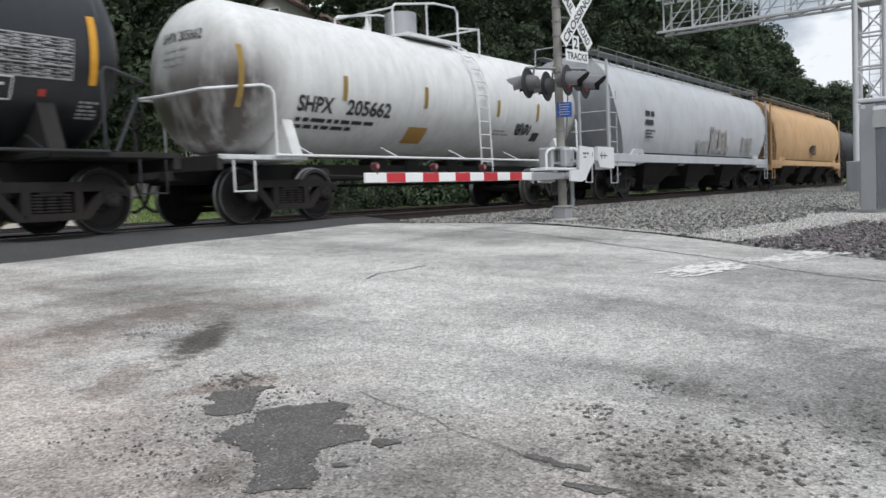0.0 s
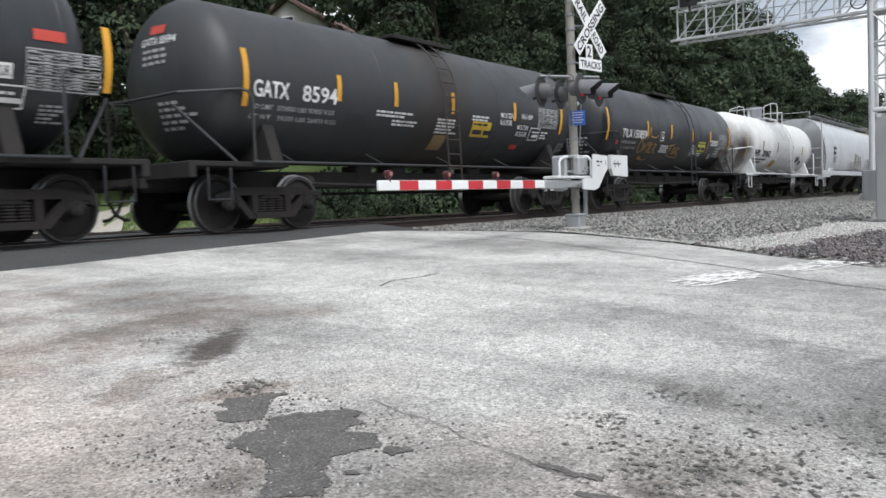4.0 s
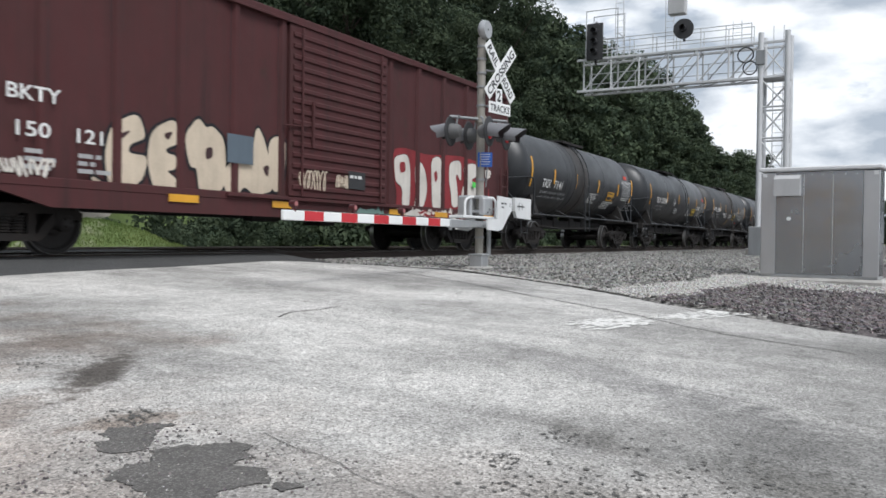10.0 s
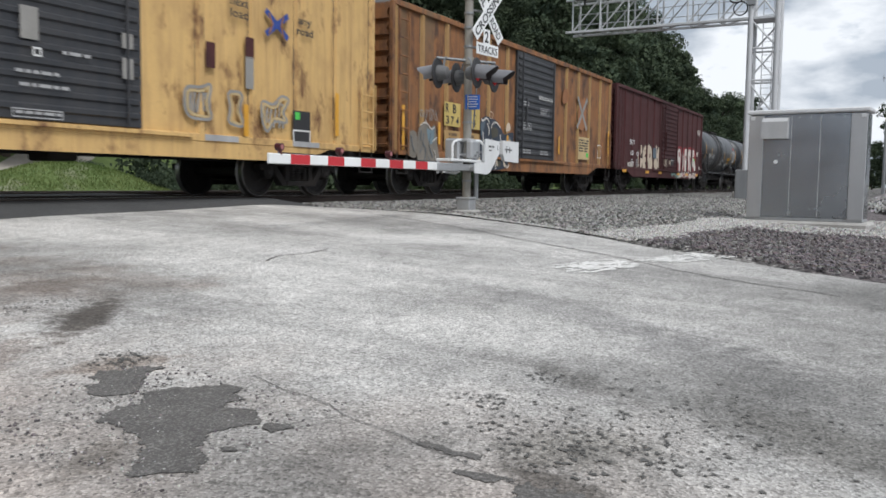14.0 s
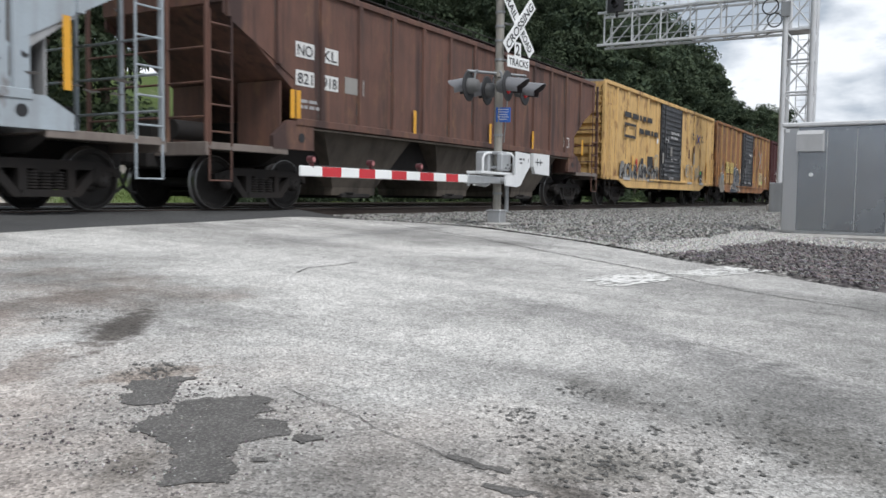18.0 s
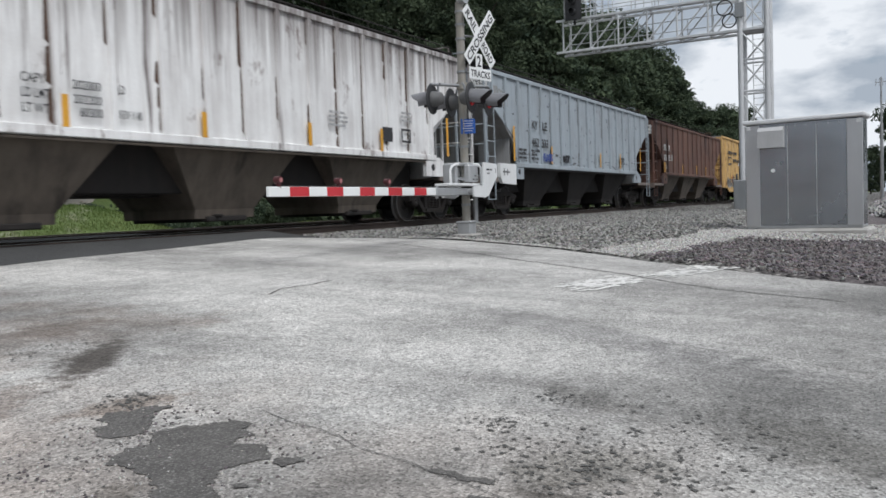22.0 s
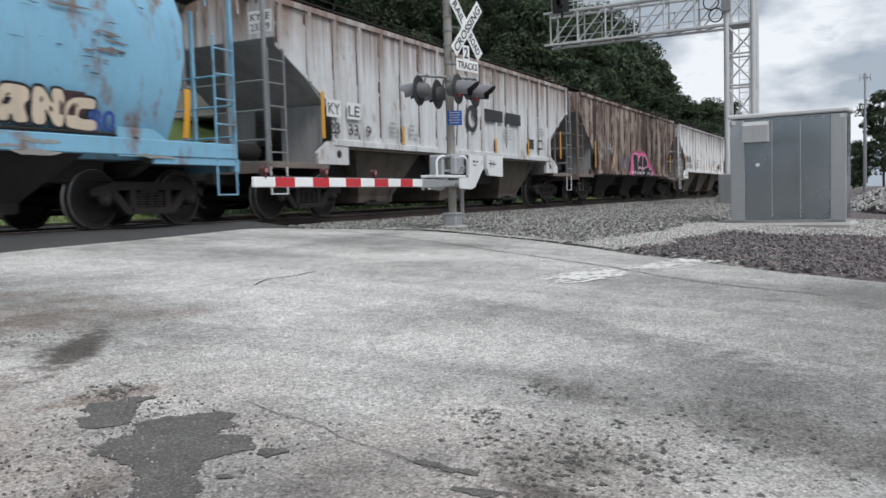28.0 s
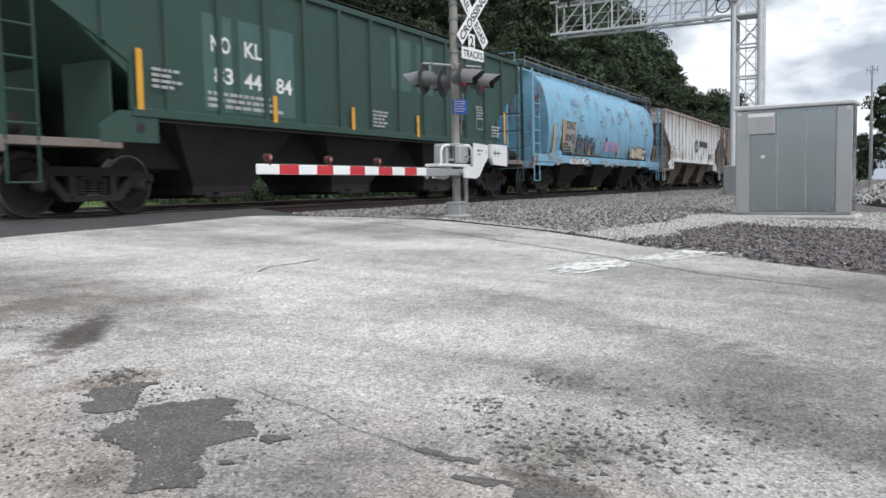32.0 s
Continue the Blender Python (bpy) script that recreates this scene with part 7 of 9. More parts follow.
    part("roof_hatch", Shape().slab((-hl + 1.5, -0.35, roof_z - 0.02), (hl - 1.5, 0.35, roof_z + 0.07), 0.03), M[paint], car)
    for s in (-1, 1):
        part("grab_hoop", Shape().pipe([(s * (hl + 0.02), -0.9, top - 0.3), (s * (hl + 0.02), -0.85, roof_z + 0.3), (s * (hl + 0.02), 0.85, roof_z + 0.3), (s * (hl + 0.02), 0.9, top - 0.3)], 0.022, 6), M[paint], car)
    couplers(car, half)
    return car, half, bl, face


def end_placard(car, bl, lines, top):
    """White plate with the car's marks, high on the rear end, towards the near side."""
    x = -bl - 0.036
    part("end_placard", Shape().box((x, -1.42, top - 0.62), (x + 0.004, -0.86, top - 0.2)), M["letter_white"], car, "white plate with black marks")
    for k, w in enumerate(lines):
        me = text_mesh(w, 0.13, width=0.46, bold=0.01)
        for v in me.vertices:
            v.co = (x - 0.003, -0.91 - v.co.x, top - 0.38 - 0.19 * k + v.co.y)
        part("lettering", me, M["letter_black"], car)


def scratches(car, face, x0, x1, z0, z1, count, mat_key, seed, long=0.3, thick=0.02, name="scratch_mark", label="dark scratches in the paint"):
    rnd = random.Random(seed)
    s = Shape()
    for _ in range(count):
        x, z, ln, th = rnd.uniform(x0, x1), rnd.uniform(z0, z1), long * rnd.random() ** 2 + 0.04, thick * rnd.uniform(0.4, 1.2)
        n = 5
        pts = [(x + ln * i / n, z + rnd.uniform(-0.4, 0.4) * thick) for i in range(n + 1)]
        k = len(s.v)
        for i, (a, b) in enumerate(pts):
            t = th * (0.25 + math.sin(math.pi * i / n)) * 0.5
            s.v += [face(a, b - t), face(a, b + t)]
        s.f += [(k + 2 * i, k + 2 * i + 2, k + 2 * i + 3, k + 2 * i + 1) for i in range(n)]
    return tagged(part(name, s, M[mat_key], car, label), kind="stuff")


CARS = []
near = flat_face(-1.478)
proud = flat_face(-1.532)
# cars in order from the front; numbers are the couplings' places at the clip's start
c, h, f = tank_car("dark tank car far ahead in the train", 74.5, 60.2, "tank_gray")
CARS.append(c)
c, h, bl, f = hopper_car("tan covered hopper car with dark scrawls on its side", 60.1, 41.4, "tan", "under", round_side=True)
graffiti(c, -0.5, 1.7, 1.6, 0.6, 3, f, [("spray_black", 0.05)], 2)
CARS.append(c)
c, h, bl, f = hopper_car("light gray covered hopper car with faded gray graffiti", 41.4, 22.4, "gray_hopper", "under", round_side=True)
bars(c, -bl + 1.2, 2.6, 0.9, 2, 0.16, f, "letter_black", 4)
bars(c, -bl + 1.2, 2.1, 0.7, 3, 0.06, f, "letter_black", 5)
sprayed_blocks(c, 0.3, 1.5, 2.4, 0.95, 5, f, None, None, "spray_gray", "gray_hopper", 11)
graffiti(c, -1.2, 1.5, 1.3, 0.5, 3, f, [("spray_gray", 0.04)], 13)
graffiti(c, 4.6, 1.6, 1.6, 0.7, 4, f, [("spray_gray", 0.04)], 12)
CARS.append(c)
c, h, f = tank_car("white tank car with grimy ends and a top handrail", 22.3, 8.06, "tank_white", rail_paint="white_paint", dome=True, lad_x=0.62)
letters(c, "SHPX", -4.83, 1.88, 0.28, f, "letter_black", width=0.9, bold=0.03)
letters(c, "205662", -3.57, 1.88, 0.28, f, "letter_black", width=1.29, bold=0.03)
bars(c, -4.8, 1.68, 2.0, 2, 0.08, f, "letter_black", 14)
me = text_mesh("SHPX 205662", 0.17, width=0.95, bold=0.012)
for v in me.vertices:
    rr = min(math.hypot(-0.4 + v.co.x, 0.55 + v.co.y) / 1.34, 0.98)
    v.co = (-(h - 0.76) + 0.67 * (1 - math.sqrt(1 - rr * rr)) - 0.012, 0.4 - v.co.x, 3.05 + v.co.y)
part("lettering", me, M["letter_black"], c)
for k in range(3):
    s2 = Shape()
    for a, b in ((0.35, 0.2), (0.14, -0.02), (-0.1, -0.28 + 0.06 * k)):
        z = 2.9 - 0.12 * k
        pts = [(a, z), (b, z), (b, z + 0.05), (a, z + 0.05)]
        s2.add([(-(h - 0.76) + 0.67 * (1 - math.sqrt(1 - ((p * p + (q - 2.5) ** 2) / 1.7956))) - 0.012, p, q) for p, q in pts], [(0, 1, 2, 3)])
    tagged(part("small_lettering", s2, M["letter_dim"], c), kind="stuff")
for x, z0, z1 in ((-6.2, 1.85, 2.85), (-3.73, 2.13, 2.57), (-1.23, 2.14, 2.57), (1.66, 2.12, 2.5), (3.58, 2.1, 2.54)):
    reflector(c, x, z0, z1, f, 0.12, "reflect_dull")
plate(c, -1.55, 1.3, 0.66, 0.42, f, "spray_gold", "stencil_panel", "rubbed ochre panel")
graffiti(c, 2.7, 1.68, 0.75, 0.35, 4, f, [("spray_black", 0.022)], 21)
plate(c, 3.6, 1.55, 0.35, 0.25, f, "letter_black")
bars(c, 1.7, 1.75, 0.7, 2, 0.05, f, "letter_dim", 22)
top_rail = Shape()
zt = 3.84
for y in (-0.8, 0.8):
    top_rail.pipe([(-1.5, y, zt - 0.2), (-1.5, y, zt + 0.4), (-1.4, y, zt + 0.48), (0.0, y, zt + 0.72), (0.8, y, zt + 0.75), (0.9, y, zt + 0.66), (0.9, y, zt - 0.2)], 0.024, 8)
    top_rail.rod((-0.3, y, zt - 0.1), (-0.3, y, zt + 0.66), 0.02, 6)
    top_rail.pipe([(0.9, y, zt + 0.3), (1.8, y, zt + 0.4), (1.8, y, zt - 0.3)], 0.024, 8)
top_rail.rod((-1.5, -0.8, zt + 0.4), (-1.5, 0.8, zt + 0.4), 0.022, 6).rod((1.8, -0.8, zt + 0.4), (1.8, 0.8, zt + 0.4), 0.022, 6)
part("top_handrail", top_rail, M["white_paint"], c, "bent white pipe handrail")
CARS.append(c)
c, h, f = tank_car("black sulfur tank car with gold scrawled graffiti", 8.06, -5.83, "tank_black")
tank_marks(c, h, f, "TILX", "150859", -4.86, 1.84, dict(z=2.12, load=("LD LMT 224500 LBS 101 800 KGS", "LT WT     61500 LBS  27 900 KGS"), load_w=1.2,
           stripes=((-5.9, 1.98, 2.92), (-2.95, 2.2, 2.68), (-0.9, 2.2, 2.66), (1.18, 2.2, 2.64), (3.1, 2.22, 2.64), (5.38, 1.98, 2.9)), print=((-1.65, 1.92, 0.75, 4), (1.28, 2.02, 0.5, 6), (1.86, 1.76, 0.6, 2), (3.35, 1.72, 0.22, 3)),
           placards=((1.88, 1.84, 0.78, 0.36, "lime_placard"),), boxes=((-1.84, 2.1, 0.3, 0.3), (3.85, 1.7, 0.48, 0.32)),
           words=(("MOLTEN SULFUR", 3.22, 2.14, 0.13, 0.76, "letter_white"),), reds=((4.66, 1.78, 0.1, 0.1), (-5.2, 1.88, 0.12, 0.12)), table=(4.08, 2.02, 1.02, 0.52)), 31)
plate(c, 2.88, 1.78, 0.11, 0.5, f, "reflect_tan", "reflector", "rubbed tan stripe")
# two tags in thin gold line
gold = Shape()
for x0, z0, k, strokes in ((-3.45, 1.58, 1.5, (((0.16, 0.3), (0.06, 0.34), (0, 0.2), (0.05, 0.06), (0.16, 0.05), (0.22, 0.18), (0.16, 0.3)), ((0.26, 0.06), (0.3, 0.28), (0.36, 0.1), (0.4, 0.3)), ((0.44, 0.24), (0.62, 0.3)), ((0.54, 0.27), (0.5, 0.05)),
                                                ((0.74, 0.26), (0.62, 0.24), (0.6, 0.08), (0.74, 0.06)), ((0.6, 0.17), (0.7, 0.18)), ((0.8, 0.05), (0.84, 0.28), (0.95, 0.24), (0.84, 0.17), (1.0, 0.04)), ((0.25, -0.04), (0.5, -0.09), (0.3, -0.1), (0.6, -0.14), (0.78, -0.1)),
                                                ((0.35, 0.34), (0.5, 0.62), (0.52, 0.42), (0.8, 0.4), (0.95, 0.46)))),
                           (-0.95, 1.62, 1.1, (((0.0, 0.3), (0.45, 0.36)), ((0.22, 0.33), (0.12, 0.05)), ((0.42, 0.04), (0.48, 0.28), (0.62, 0.24), (0.5, 0.17), (0.66, 0.1), (0.42, 0.04)), ((0.74, 0.03), (0.78, 0.3)), ((0.96, 0.28), (0.76, 0.15), (1.02, 0.0)), ((0.1, 0.0), (0.5, -0.06), (1.1, -0.08))))):
    for st in strokes:
        pts = [(x0 + k * u, z0 + k * v) for u, v in st]
        fine = [tuple(p0 + (p1 - p0) * q / 4 for p0, p1 in zip(a0, a1)) for a0, a1 in zip(pts, pts[1:]) for q in range(4)] + [pts[-1]]
        ribbon(gold, fine, 0.018, f, 0.003)
tagged(part("graffiti", gold, M["spray_gold"], c, "thin gold sprayed tags"), kind="stuff")
CARS.append(c)
c, h, f = tank_car("dull black tank car with brown stains round its waist", -5.83, -19.71, "tank_gray", lad_x=-0.2)
tank_marks(c, h, f, "GATX", "8594", -5.24, 1.93, dict(z=2.16, size=0.27, split=0.56, load=("LD LMT  203800 LBS 92450 KGS", "LT WT   59200 LBS 26850 KGS"), load_w=2.0,
           stripes=((-5.4, 1.98, 2.9), (-3.27, 2.22, 2.68), (-1.67, 2.24, 2.7), (0.24, 2.22, 2.66), (2.77, 2.22, 2.64), (5.1, 2.0, 2.86)), print=((-2.2, 2.1, 1.15, 2), (-1.7, 1.94, 0.8, 2), (-0.25, 2.06, 0.75, 5), (1.0, 2.2, 0.85, 2), (4.15, 1.98, 0.3, 3)),
           placards=((1.06, 1.76, 0.76, 0.36, "placard_yellow"),), boxes=((3.6, 1.78, 0.48, 0.32),),
           words=(("MOLTEN", 2.16, 2.26, 0.12, 0.55, ""), ("SULFUR", 2.16, 2.1, 0.12, 0.52, ""), ("FRA INP", 3.1, 2.28, 0.12, 0.5, ""), ("MOLTEN", 2.96, 2.02, 0.12, 0.5, "letter_black"), ("SULFUR", 2.96, 1.86, 0.12, 0.5, "letter_black")),
           reds=((2.95, 1.5, 0.32, 0.13),), table=(3.9, 2.12, 1.0, 0.46)), 41)
plate(c, -3.05, 1.84, 0.62, 0.18, f, "letter_black")
plate(c, -0.22, 1.36, 0.46, 0.38, f, "reflect_tan", "placard", "rubbed ochre placard")
CARS.append(c)
c, h, f = tank_car("black sulfur tank car with white lettering", -19.71, -33.78, "tank_black", lad_x=1.1)
tank_marks(c, h, f, "TILX", "150784", -4.07, 1.84, dict(z=2.12, load=("LD LMT 222200 LBS 101 200 KGS", "LT WT     62800 LBS  28 500 KGS"), load_w=1.25,
           stripes=((-5.12, 1.98, 2.94), (-2.18, 2.2, 2.68), (0.06, 2.2, 2.68), (2.13, 2.2, 2.64), (4.0, 2.2, 2.62), (6.2, 1.98, 2.86)), print=((-0.5, 1.92, 0.76, 4), (2.28, 2.0, 0.45, 6), (2.8, 1.74, 0.5, 2)),
           placards=((3.25, 1.7, 0.82, 0.38, "placard_yellow"),), boxes=((-0.88, 2.1, 0.29, 0.3), (4.62, 1.66, 0.5, 0.32)),
           words=(("MOLTEN SULFUR", 4.16, 2.08, 0.13, 0.74, "letter_white"),), reds=((5.2, 2.56, 0.42, 0.14),), table=(5.1, 1.94, 1.0, 0.5)), 51)
CARS.append(c)
c, h, f = tank_car("black sulfur tank car with a ladder over its waist", -33.78, -46.99, "tank_black", lad_x=-0.54)
tank_marks(c, h, f, "TASX", "7141", -3.99, 1.7, dict(z=2.0, size=0.28, split=0.58, load=("LD LMT 203500 LB  92300 KG", "LT WT   59500 LB  27000 KG NEW 12-92"), load_w=2.3,
           stripes=((-4.95, 1.96, 2.9), (-3.08, 2.15, 2.62), (-1.04, 2.12, 2.6), (1.33, 2.1, 2.55), (3.7, 2.1, 2.55), (5.52, 1.9, 2.86)), print=((0.5, 2.0, 0.9, 6), (2.28, 1.76, 1.15, 5), (4.3, 2.02, 0.95, 2), (4.7, 2.5, 0.4, 1)),
           placards=((2.52, 1.84, 0.8, 0.36, "placard_ochre"),), boxes=(), words=(("MOLTEN SULFUR", 4.12, 2.6, 0.13, 1.2, ""),), reds=((4.45, 2.8, 0.42, 0.15),), table=(4.24, 2.1, 1.1, 0.46)), 61)
part("waist_collar", Shape().lathe([(-1.55, 1.34), (-1.5, 1.352), (0.1, 1.352), (0.15, 1.34)], (0, 0, 2.5), "x", 56), M["tank_gray"], c, "dull raised jacket collar round the tank", smooth=60)
for x in (-1.1, -0.25):
    part("waist_band", Shape().lathe([(x - 0.05, 1.35), (x - 0.04, 1.372), (x + 0.04, 1.372), (x + 0.05, 1.35)], (0, 0, 2.5), "x", 56), M["tank_gray"], c, "riveted band round the tank", smooth=60)
CARS.append(c)

c, h, hl, f, fd = boxcar("maroon ribbed boxcar with white and red graffiti", -46.99, -64.83, "maroon", "maroon", 15, (-1.05, 2.2))
for w, x, z, wd in (("BKTY", -6.55, 2.05, 0.78), ("150", -6.42, 1.58, 0.5), ("121", -5.52, 1.57, 0.42)):
    letters(c, w, x, z, 0.2, f, width=wd)
bars(c, -6.3, 1.36, 0.4, 3, 0.06, f, "letter_dim", 71)
bars(c, -5.5, 1.36, 0.4, 3, 0.06, f, "letter_dim", 72)
# cream letters with black outlines behind the door, white ones on red before it
on_body = lambda x, z: (x, -1.41, max(z, 0.94))  # noqa: E731
sprayed_shapes(c, [[(-4.88, 1.86), (-4.46, 2.09), (-4.33, 1.79), (-4.63, 1.69), (-4.67, 1.47), (-4.28, 1.47), (-4.41, 1.11), (-4.91, 0.97), (-4.98, 1.44)]], on_body, [("spray_black", 0.12), ("spray_cream", 0.06)])
sprayed_shapes(c, [[(-4.15, 1.88), (-3.73, 2.11), (-3.68, 1.79), (-3.96, 1.68), (-3.94, 1.54), (-3.73, 1.52), (-3.75, 1.37), (-3.96, 1.32), (-3.71, 1.16), (-3.77, 1.04), (-4.09, 0.99), (-4.22, 1.44)]], on_body, [("spray_black", 0.12), ("spray_cream", 0.06)])
sprayed_shapes(c, [[(-3.49, 1.88), (-3.24, 2.18), (-3.08, 2.01), (-2.93, 2.07), (-2.68, 1.9), (-2.64, 1.11), (-3.17, 1.0), (-3.23, 1.46), (-3.38, 1.44)]], on_body, [("spray_black", 0.12), ("spray_cream", 0.06)])
sprayed_shapes(c, [[(-2.56, 1.53), (-1.98, 1.54), (-1.85, 2.24), (-1.7, 2.01), (-1.38, 1.18), (-1.89, 1.07), (-2.17, 1.24), (-2.35, 1.05), (-2.62, 1.09)]], on_body, [("spray_black", 0.12), ("spray_cream", 0.06)])
sprayed_shapes(c, [[(-1.54, 2.02), (-1.09, 2.16), (-1.17, 1.2), (-1.43, 1.15)]], on_body, [("spray_black", 0.12), ("spray_cream", 0.06)])
sprayed_shapes(c, [[(-5.26, 1.14), (-5.05, 0.76), (-4.3, 0.78), (-4.89, 0.88)]], on_body, [("spray_black", 0.12), ("spray_cream", 0.06)])
sprayed_shapes(c, [[(-4.8, 1.77), (-4.55, 1.87), (-4.74, 1.7)], [(-3.08, 1.74), (-2.92, 1.78), (-2.92, 1.6), (-3.08, 1.55)], [(-3.97, 1.87), (-3.76, 1.94), (-3.87, 1.77)], [(-1.72, 1.54), (-1.53, 1.6), (-1.56, 1.34)]], lambda x, z: (x, -1.418, z), [("spray_dark", 0.0)])
sprayed_shapes(c, [[(2.64, 2.25), (3.1, 2.28), (4.03, 2.2), (5.0, 2.29), (5.86, 2.34), (6.82, 2.26), (7.34, 1.69), (7.41, 1.18), (2.77, 0.97), (2.85, 1.36), (2.71, 1.67)]], on_body, [("spray_red", 0.1)])
sprayed_shapes(c, [[(2.67, 2.1), (3.14, 2.2), (3.24, 1.93), (3.25, 1.59), (3.23, 1.04), (3.01, 1.03), (3.03, 1.5), (2.74, 1.61), (2.69, 1.87)]], lambda x, z: (x, -1.414, max(z, 0.94)), [("spray_dark", 0.08), ("spray_white", 0.065)])
sprayed_shapes(c, [[(3.58, 2.0), (3.77, 2.06), (3.94, 1.87), (4.03, 1.52), (3.94, 1.22), (3.8, 1.04), (3.54, 1.02), (3.63, 1.41), (3.59, 1.69)]], lambda x, z: (x, -1.414, max(z, 0.94)), [("spray_dark", 0.08), ("spray_white", 0.065)])
sprayed_shapes(c, [[(4.31, 2.18), (4.6, 2.27), (4.85, 2.11), (4.89, 1.74), (4.79, 1.5), (4.59, 1.37), (4.94, 1.34), (4.79, 1.08), (4.38, 1.04), (4.35, 1.69)]], lambda x, z: (x, -1.414, max(z, 0.94)), [("spray_dark", 0.08), ("spray_white", 0.065)])
sprayed_shapes(c, [[(5.21, 2.19), (5.75, 2.29), (5.77, 1.81), (5.61, 2.02), (5.44, 1.94), (5.54, 1.56), (5.61, 1.16), (5.36, 1.15), (5.31, 1.54), (5.22, 1.76)]], lambda x, z: (x, -1.414, max(z, 0.94)), [("spray_dark", 0.08), ("spray_white", 0.065)])
sprayed_shapes(c, [[(5.95, 2.17), (6.57, 2.28), (6.7, 2.02), (6.35, 1.93), (6.33, 1.8), (6.82, 1.65), (7.01, 1.41), (7.27, 1.18), (6.82, 1.16), (6.67, 1.37), (6.21, 1.46), (5.97, 1.12), (5.81, 1.11), (5.92, 1.58), (6.09, 1.76)]], lambda x, z: (x, -1.414, max(z, 0.94)), [("spray_dark", 0.08), ("spray_white", 0.065)])
sprayed_shapes(c, [[(4.38, 1.9), (4.52, 1.98), (4.58, 1.78), (4.45, 1.65)], [(2.82, 2.02), (3.06, 2.06), (3.1, 1.83), (2.86, 1.78)]], lambda x, z: (x, -1.424, z), [("spray_red", 0.0)])
graffiti(c, -6.8, 1.05, 0.9, 0.25, 5, f, [("spray_white", 0.02)], 79)
graffiti(c, -0.85, 1.2, 0.9, 0.4, 4, fd, [("spray_cream", 0.016)], 75)
graffiti(c, 0.35, 1.28, 0.4, 0.3, 3, fd, [("spray_cream", 0.014)], 275)
graffiti(c, 7.15, 3.1, 0.75, 0.42, 4, f, [("spray_white", 0.014)], 76)
graffiti(c, 7.08, 1.93, 0.32, 0.3, 3, f, [("spray_white", 0.018)], 176)
graffiti(c, 7.75, 1.18, 0.55, 0.22, 4, lambda x, z: (x, -1.475, z), [("spray_white", 0.02)], 276)
for x in (-hl + 0.9, -3.9, -1.5, 2.36, 4.37, 6.95):
    plate(c, x, 0.83, 0.62, 0.12, flat_face(-1.476), "reflect", "reflector", "amber reflective stripe")
plate(c, 6.32, 1.66, 0.2, 0.15, flat_face(-1.476), "green_tag", "notice", "small bright green paper notice")
plate(c, -2.64, 1.55, 0.64, 0.49, flat_face(-1.468), "spray_slate")
plate(c, 0.75, 1.3, 0.6, 0.36, flat_face(-1.518), "letter_black")
bars(c, 0.8, 1.52, 0.45, 1, 0.06, flat_face(-1.522), "letter_white", 77)
scratches(c, flat_face(-1.4625), 2.6, 7.2, 0.74, 0.98, 60, "spray_white", 78, 0.7, 0.12, "graffiti_overspray", "white overspray along the sill")
scratches(c, flat_face(-1.464), 3.4, 7.2, 0.74, 0.95, 26, "spray_red", 178, 0.5, 0.09, "graffiti_overspray", "red overspray along the sill")
scratches(c, flat_face(-1.4645), 1.0, 2.6, 0.76, 0.92, 16, "spray_teal", 179, 0.7, 0.12, "graffiti_overspray", "green overspray along the sill")
CARS.append(c)

c, h, hl, f, fd = boxcar("faded orange boxcar with a black door and patches of graffiti", -64.83, -81.93, "orange", "black_door", 14, (-1.25, 1.9), post_paint="ochre")
for k, (a, b) in enumerate((("RB", "374"), ("OX", "54"))):
    x0 = (-5.78, -4.63)[k]
    plate(c, x0, 1.74, 0.88, 0.6, flat_face(-1.468), "plate_yellow", label="faded yellow number panel")
    letters(c, a[0], x0 + 0.07, 2.08, 0.23, flat_face(-1.474), "letter_black", width=0.17)
    letters(c, a[1], x0 + 0.45, 2.08, 0.23, flat_face(-1.474), "letter_black", width=0.19)
    for q, d in enumerate(b):
        letters(c, d, x0 + 0.08 + (0.27 if k == 0 else 0.37) * q, 1.79, 0.21, flat_face(-1.474), "letter_black", width=0.17)
    plate(c, x0 + 0.02, 1.17, 0.86, 0.46, flat_face(-1.468), "plate_tan", label="tan stencil panel")
    bars(c, x0 + 0.24, 1.5, 0.42, 2, 0.07, flat_face(-1.474), "letter_dark", 80 + k)
over = lambda x, z: (x, f(x, z)[1] - 0.004, z)  # noqa: E731
near_over = lambda x, z: (x, f(x, z)[1] - 0.01, z)  # noqa: E731
sprayed_shapes(c, [[(-7.57, 1.43), (-7.3, 1.52), (-7.12, 1.45), (-7.13, 0.86), (-7.55, 0.93)], [(-7.07, 1.61), (-6.68, 1.74), (-6.48, 1.59), (-6.24, 1.75), (-6.15, 1.24), (-5.97, 0.79), (-6.12, 0.69), (-7.11, 0.65)]], f, [("spray_silver", 0.02)], "faded silver sprayed piece")
sprayed_shapes(c, [[(-6.66, 1.64), (-6.5, 1.56), (-6.28, 1.7), (-6.3, 1.3), (-6.48, 1.2), (-6.62, 1.4)]], over, [("spray_pale_blue", 0.0)], "pale blue sprayed fill")
